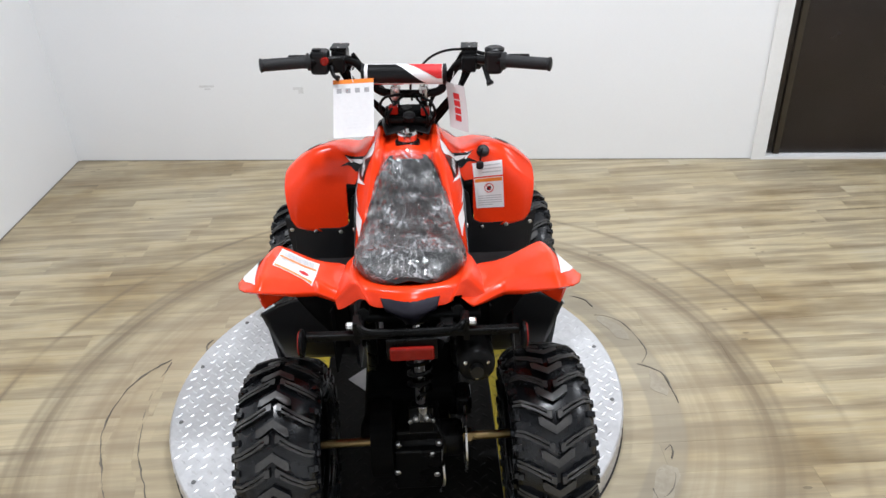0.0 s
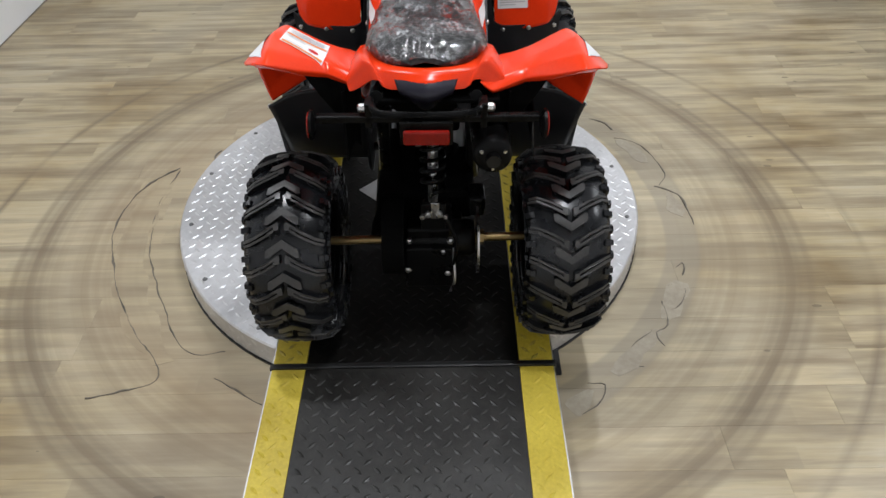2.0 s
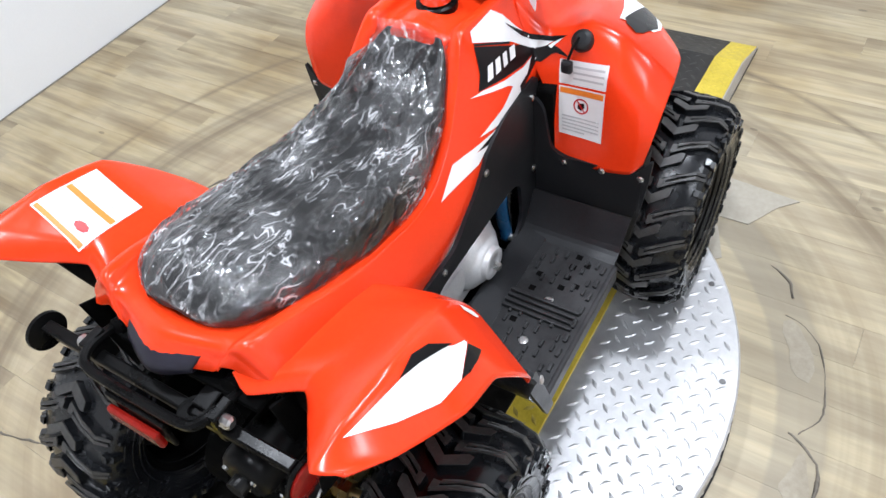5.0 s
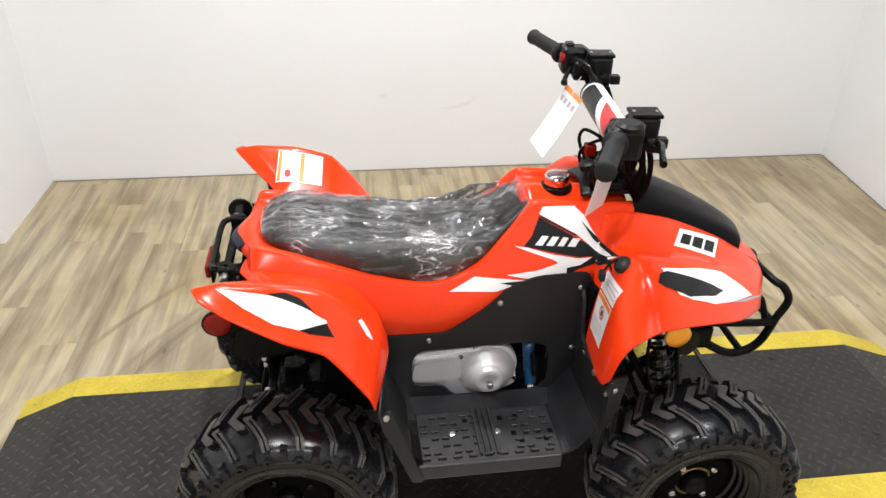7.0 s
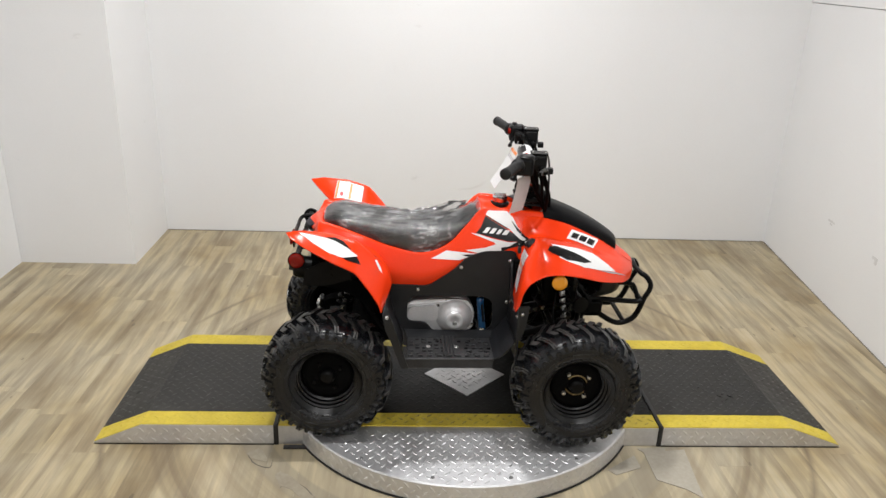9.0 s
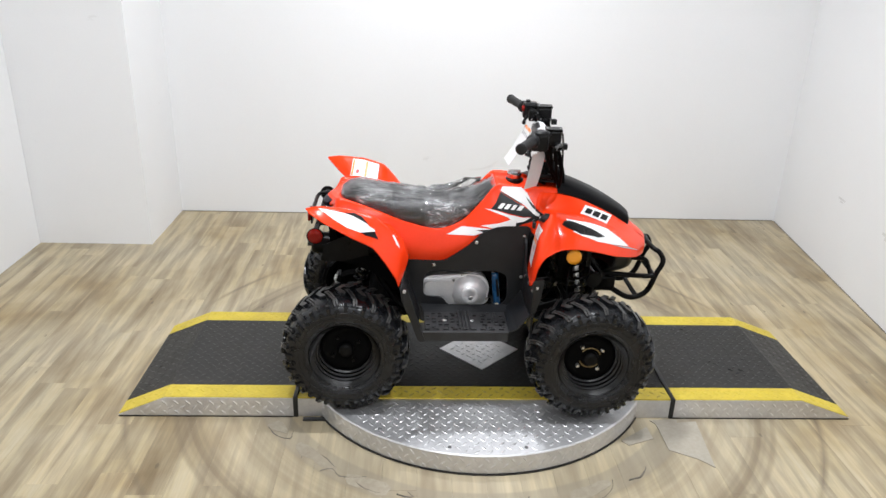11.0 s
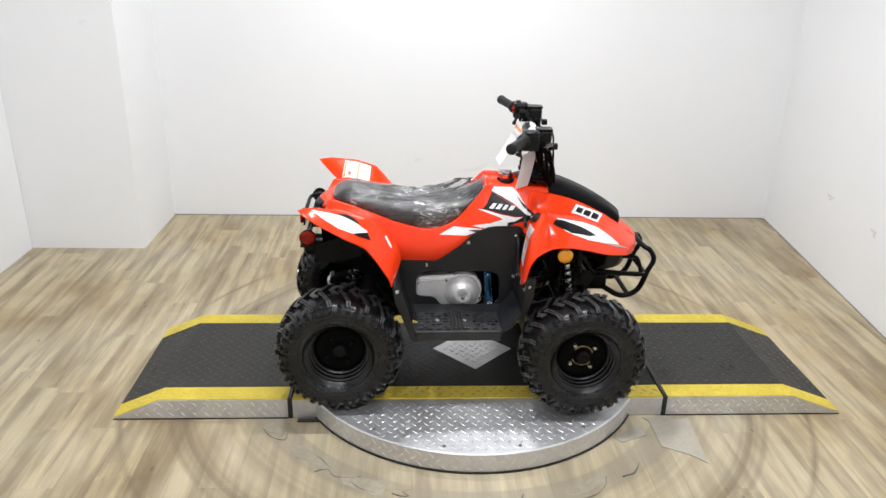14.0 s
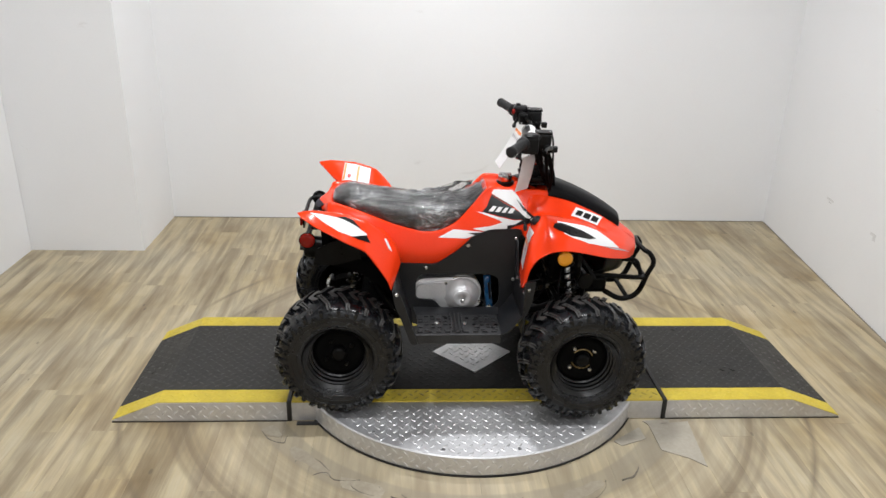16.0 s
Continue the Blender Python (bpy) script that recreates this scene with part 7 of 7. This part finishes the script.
sticker("warning_label", field(lab, 0, 1, 0.0, 0.30), wing_skin, M_WHITE, front_fenders[0], 0.0012, "small white printed label", wall_out)
sticker("warning_label", field(lab, 0, 1, 0.33, 1.0), wing_skin, M_WHITE, front_fenders[0], 0.0012, "white warning label with an orange head", wall_out)
sticker("label_head", field(lab, 0.03, 0.97, 0.345, 0.42), wing_skin, M_ORANGE, front_fenders[0], 0.0018, "", wall_out)
for v in (0.06, 0.13, 0.20):
    sticker("print_bar", field(lab, 0.3, 0.94, v, v + 0.025), wing_skin, M_PRINT, front_fenders[0], 0.0018, "", wall_out)
for v in (0.72, 0.77, 0.82, 0.87, 0.92):
    sticker("print_bar", field(lab, 0.08, 0.92 if v < 0.9 else 0.6, v, v + 0.018), wing_skin, M_PRINT, front_fenders[0], 0.0018, "", wall_out)
for k in range(14):
    a0, a1 = 2 * math.pi * k / 14, 2 * math.pi * (k + 1) / 14
    ring = [on(lab, 0.5 + r * 0.17 * math.cos(a), 0.56 + r * 0.105 * math.sin(a)) for r, a in ((1, a0), (1, a1), (0.82, a1), (0.82, a0))]
    sticker("ban_ring", ring, wing_skin, M_CRIMSON, front_fenders[0], 0.0018, "", wall_out)
sticker("ban_bar", [on(lab, 0.39, 0.485), on(lab, 0.415, 0.475), on(lab, 0.61, 0.635), on(lab, 0.585, 0.645)], wing_skin, M_CRIMSON, front_fenders[0], 0.0022, "", wall_out)
sticker("ban_symbol", [on(lab, 0.44, 0.53), on(lab, 0.56, 0.51), on(lab, 0.58, 0.57), on(lab, 0.5, 0.62), on(lab, 0.42, 0.59)], wing_skin, M_INK, front_fenders[0], 0.0016, "", wall_out)
lab = [(-0.394, 0.258, 0.745), (-0.300, 0.252, 0.730), (-0.306, 0.186, 0.688), (-0.402, 0.190, 0.700)]
tail_skin = skin(rear_fenders[1])
up = (0, -0.3, 1)
sticker("warning_label", field(lab, 0, 1, 0, 1), tail_skin, M_WHITE, rear_fenders[1], 0.0012, "white warning label with orange stripes", up)
for u0, u1 in ((0.02, 0.09), (0.50, 0.59)):
    sticker("label_stripe", field(lab, u0, u1, 0.03, 0.97), tail_skin, M_ORANGE, rear_fenders[1], 0.0018, "", up)
sticker("label_symbol", [on(lab, 0.24 + 0.07 * math.cos(a * 0.785), 0.72 + 0.13 * math.sin(a * 0.785)) for a in range(8)], tail_skin, M_CRIMSON, rear_fenders[1], 0.0018, "", up)
for u in (0.64, 0.70, 0.76, 0.82, 0.88):
    sticker("print_bar", field(lab, u, u + 0.022, 0.1, 0.9), tail_skin, M_PRINT, rear_fenders[1], 0.0018, "", up)
for u in (0.14, 0.36, 0.43):
    sticker("print_bar", field(lab, u, u + 0.022, 0.08, 0.5), tail_skin, M_PRINT, rear_fenders[1], 0.0018, "", up)

# the body leans slightly on its springs
LEAN = Matrix.Translation((0, 0, 0.28)) @ Matrix.Rotation(radians(1.2), 4, "X") @ Matrix.Translation((0, 0, -0.28))
for child in quad.children:
    if not child.name.startswith(("wheel", "axle", "stub")):
        child.matrix_basis = LEAN @ child.matrix_basis
quad.matrix_basis = Matrix.Translation((0, -0.012, 0)) @ Matrix.Translation((-0.39, 0, 0)) @ Matrix.Rotation(radians(0.7), 4, "Z") @ Matrix.Translation((0.39, 0, 0))


# hang tags on the handlebar ---------------------------------------------
def card(name, label, top, down, across, material, marks, category="hang tag"):
    """A thin card: top edge's middle, the way down it, the way across it. marks: (u0, u1, v0, v1, material)."""
    thing = new(name)
    tagged(thing, label, category, group="hang tags")
    top, down, across = Vector(top), Vector(down), Vector(across)
    n = across.cross(down).normalized()

    def piece(name, u0, u1, v0, v1, t0, t1, m):
        bm = bmesh.new()
        cols = 7
        low, high = [], []
        for i in range(cols):
            v = v0 + (v1 - v0) * i / (cols - 1)
            bow = n * (0.004 * math.sin(v * 2.6))
            for arr, t in ((low, t0), (high, t1)):
                arr.append([bm.verts.new(top + across * (u - 0.5) + down * v + bow + n * t) for u in (u0, u1)])
        for a, b in zip(low, low[1:]):
            bm.faces.new((a[0], a[1], b[1], b[0]))
        for a, b in zip(high, high[1:]):
            bm.faces.new((a[0], b[0], b[1], a[1]))
        for i in range(cols - 1):
            for e in (0, 1):
                bm.faces.new((low[i][e], low[i + 1][e], high[i + 1][e], high[i][e]))
        for i in (0, -1):
            bm.faces.new((low[i][0], low[i][1], high[i][1], high[i][0]))
        return part(name, bm, m, thing)

    piece("card", 0, 1, 0, 1, -0.0004, 0.0004, material)
    for u0, u1, v0, v1, m in marks:
        piece("print_mark", u0, u1, v0, v1, -0.0008, -0.0005, m)
    part("string", tube([top + V(0.01, 0.0, 0.03), top + V(0.004, 0.004, 0.015), top + down * 0.06], 0.0008, 8, 5), M_WHITE, thing)
    return thing


marks = [(0.0, 1.0, 0.0, 0.07, M_ORANGE)]
marks += [(u, u + 0.12, 0.15, 0.23, M_GREYINK) for u in (0.09, 0.31, 0.54, 0.77)] + [(u + 0.03, u + 0.07, 0.17, 0.20, M_CRIMSON) for u in (0.31, 0.77)]
marks += [(0.08, 0.92, v, v + 0.012, surface("pale_print", (0.66, 0.66, 0.66), (0.70, 0.70, 0.70), 0.6)) for v in (0.32, 0.38, 0.44, 0.5, 0.56, 0.62, 0.68, 0.74, 0.8, 0.86)]
card("hang_tag", "white paper tag with an orange head on the handlebar", (0.214, 0.110, 0.914), (-0.070, 0.006, -0.124), (0.004, -0.100, 0.0), M_PAPER, marks)
M_TAG = surface("pale_grey_plastic_tag", (0.60, 0.58, 0.58), (0.68, 0.66, 0.66), 0.35, coarse=8, fine=80, bump=0.02)
marks = [(0.34, 0.66, v, v + 0.13, M_CRIMSON) for v in (0.20, 0.36, 0.52, 0.68)]
card("hang_tag", "pale plastic tag with red marks on the handlebar", (0.213, -0.140, 0.890), (-0.023, -0.006, -0.112), (-0.048, -0.044, 0.0), M_TAG, marks)

# ---- floor boards ----
PL_W, PL_L = 0.104, 0.92
bm = bmesh.new()
box(bm, (-PL_W / 2 + 0.0002, -PL_L / 2 + 0.0002, -0.008), (PL_W / 2 - 0.0002, PL_L / 2 - 0.0002, 0.0))
bmesh.ops.recalc_face_normals(bm, faces=bm.faces)
plank_mesh = bpy.data.meshes.new("plank")
bm.to_mesh(plank_mesh)
bm.free()
plank_mesh.materials.append(M_FLOOR)
floor_ob = bpy.data.objects["floor"]
rng = random.Random(4)
for i in range(-21, 20):
    start = -4.5 + rng.random() * PL_L
    for j in range(8):
        y0, y1 = max(start + j * PL_L, -3.7), min(start + (j + 1) * PL_L, 1.88)
        if y1 - y0 < 0.03:
            continue
        p = new("plank", plank_mesh)
        p.parent = floor_ob
        p.location = (i * PL_W, (y0 + y1) / 2, 0)
        p.scale = (1, (y1 - y0) / PL_L, 1)
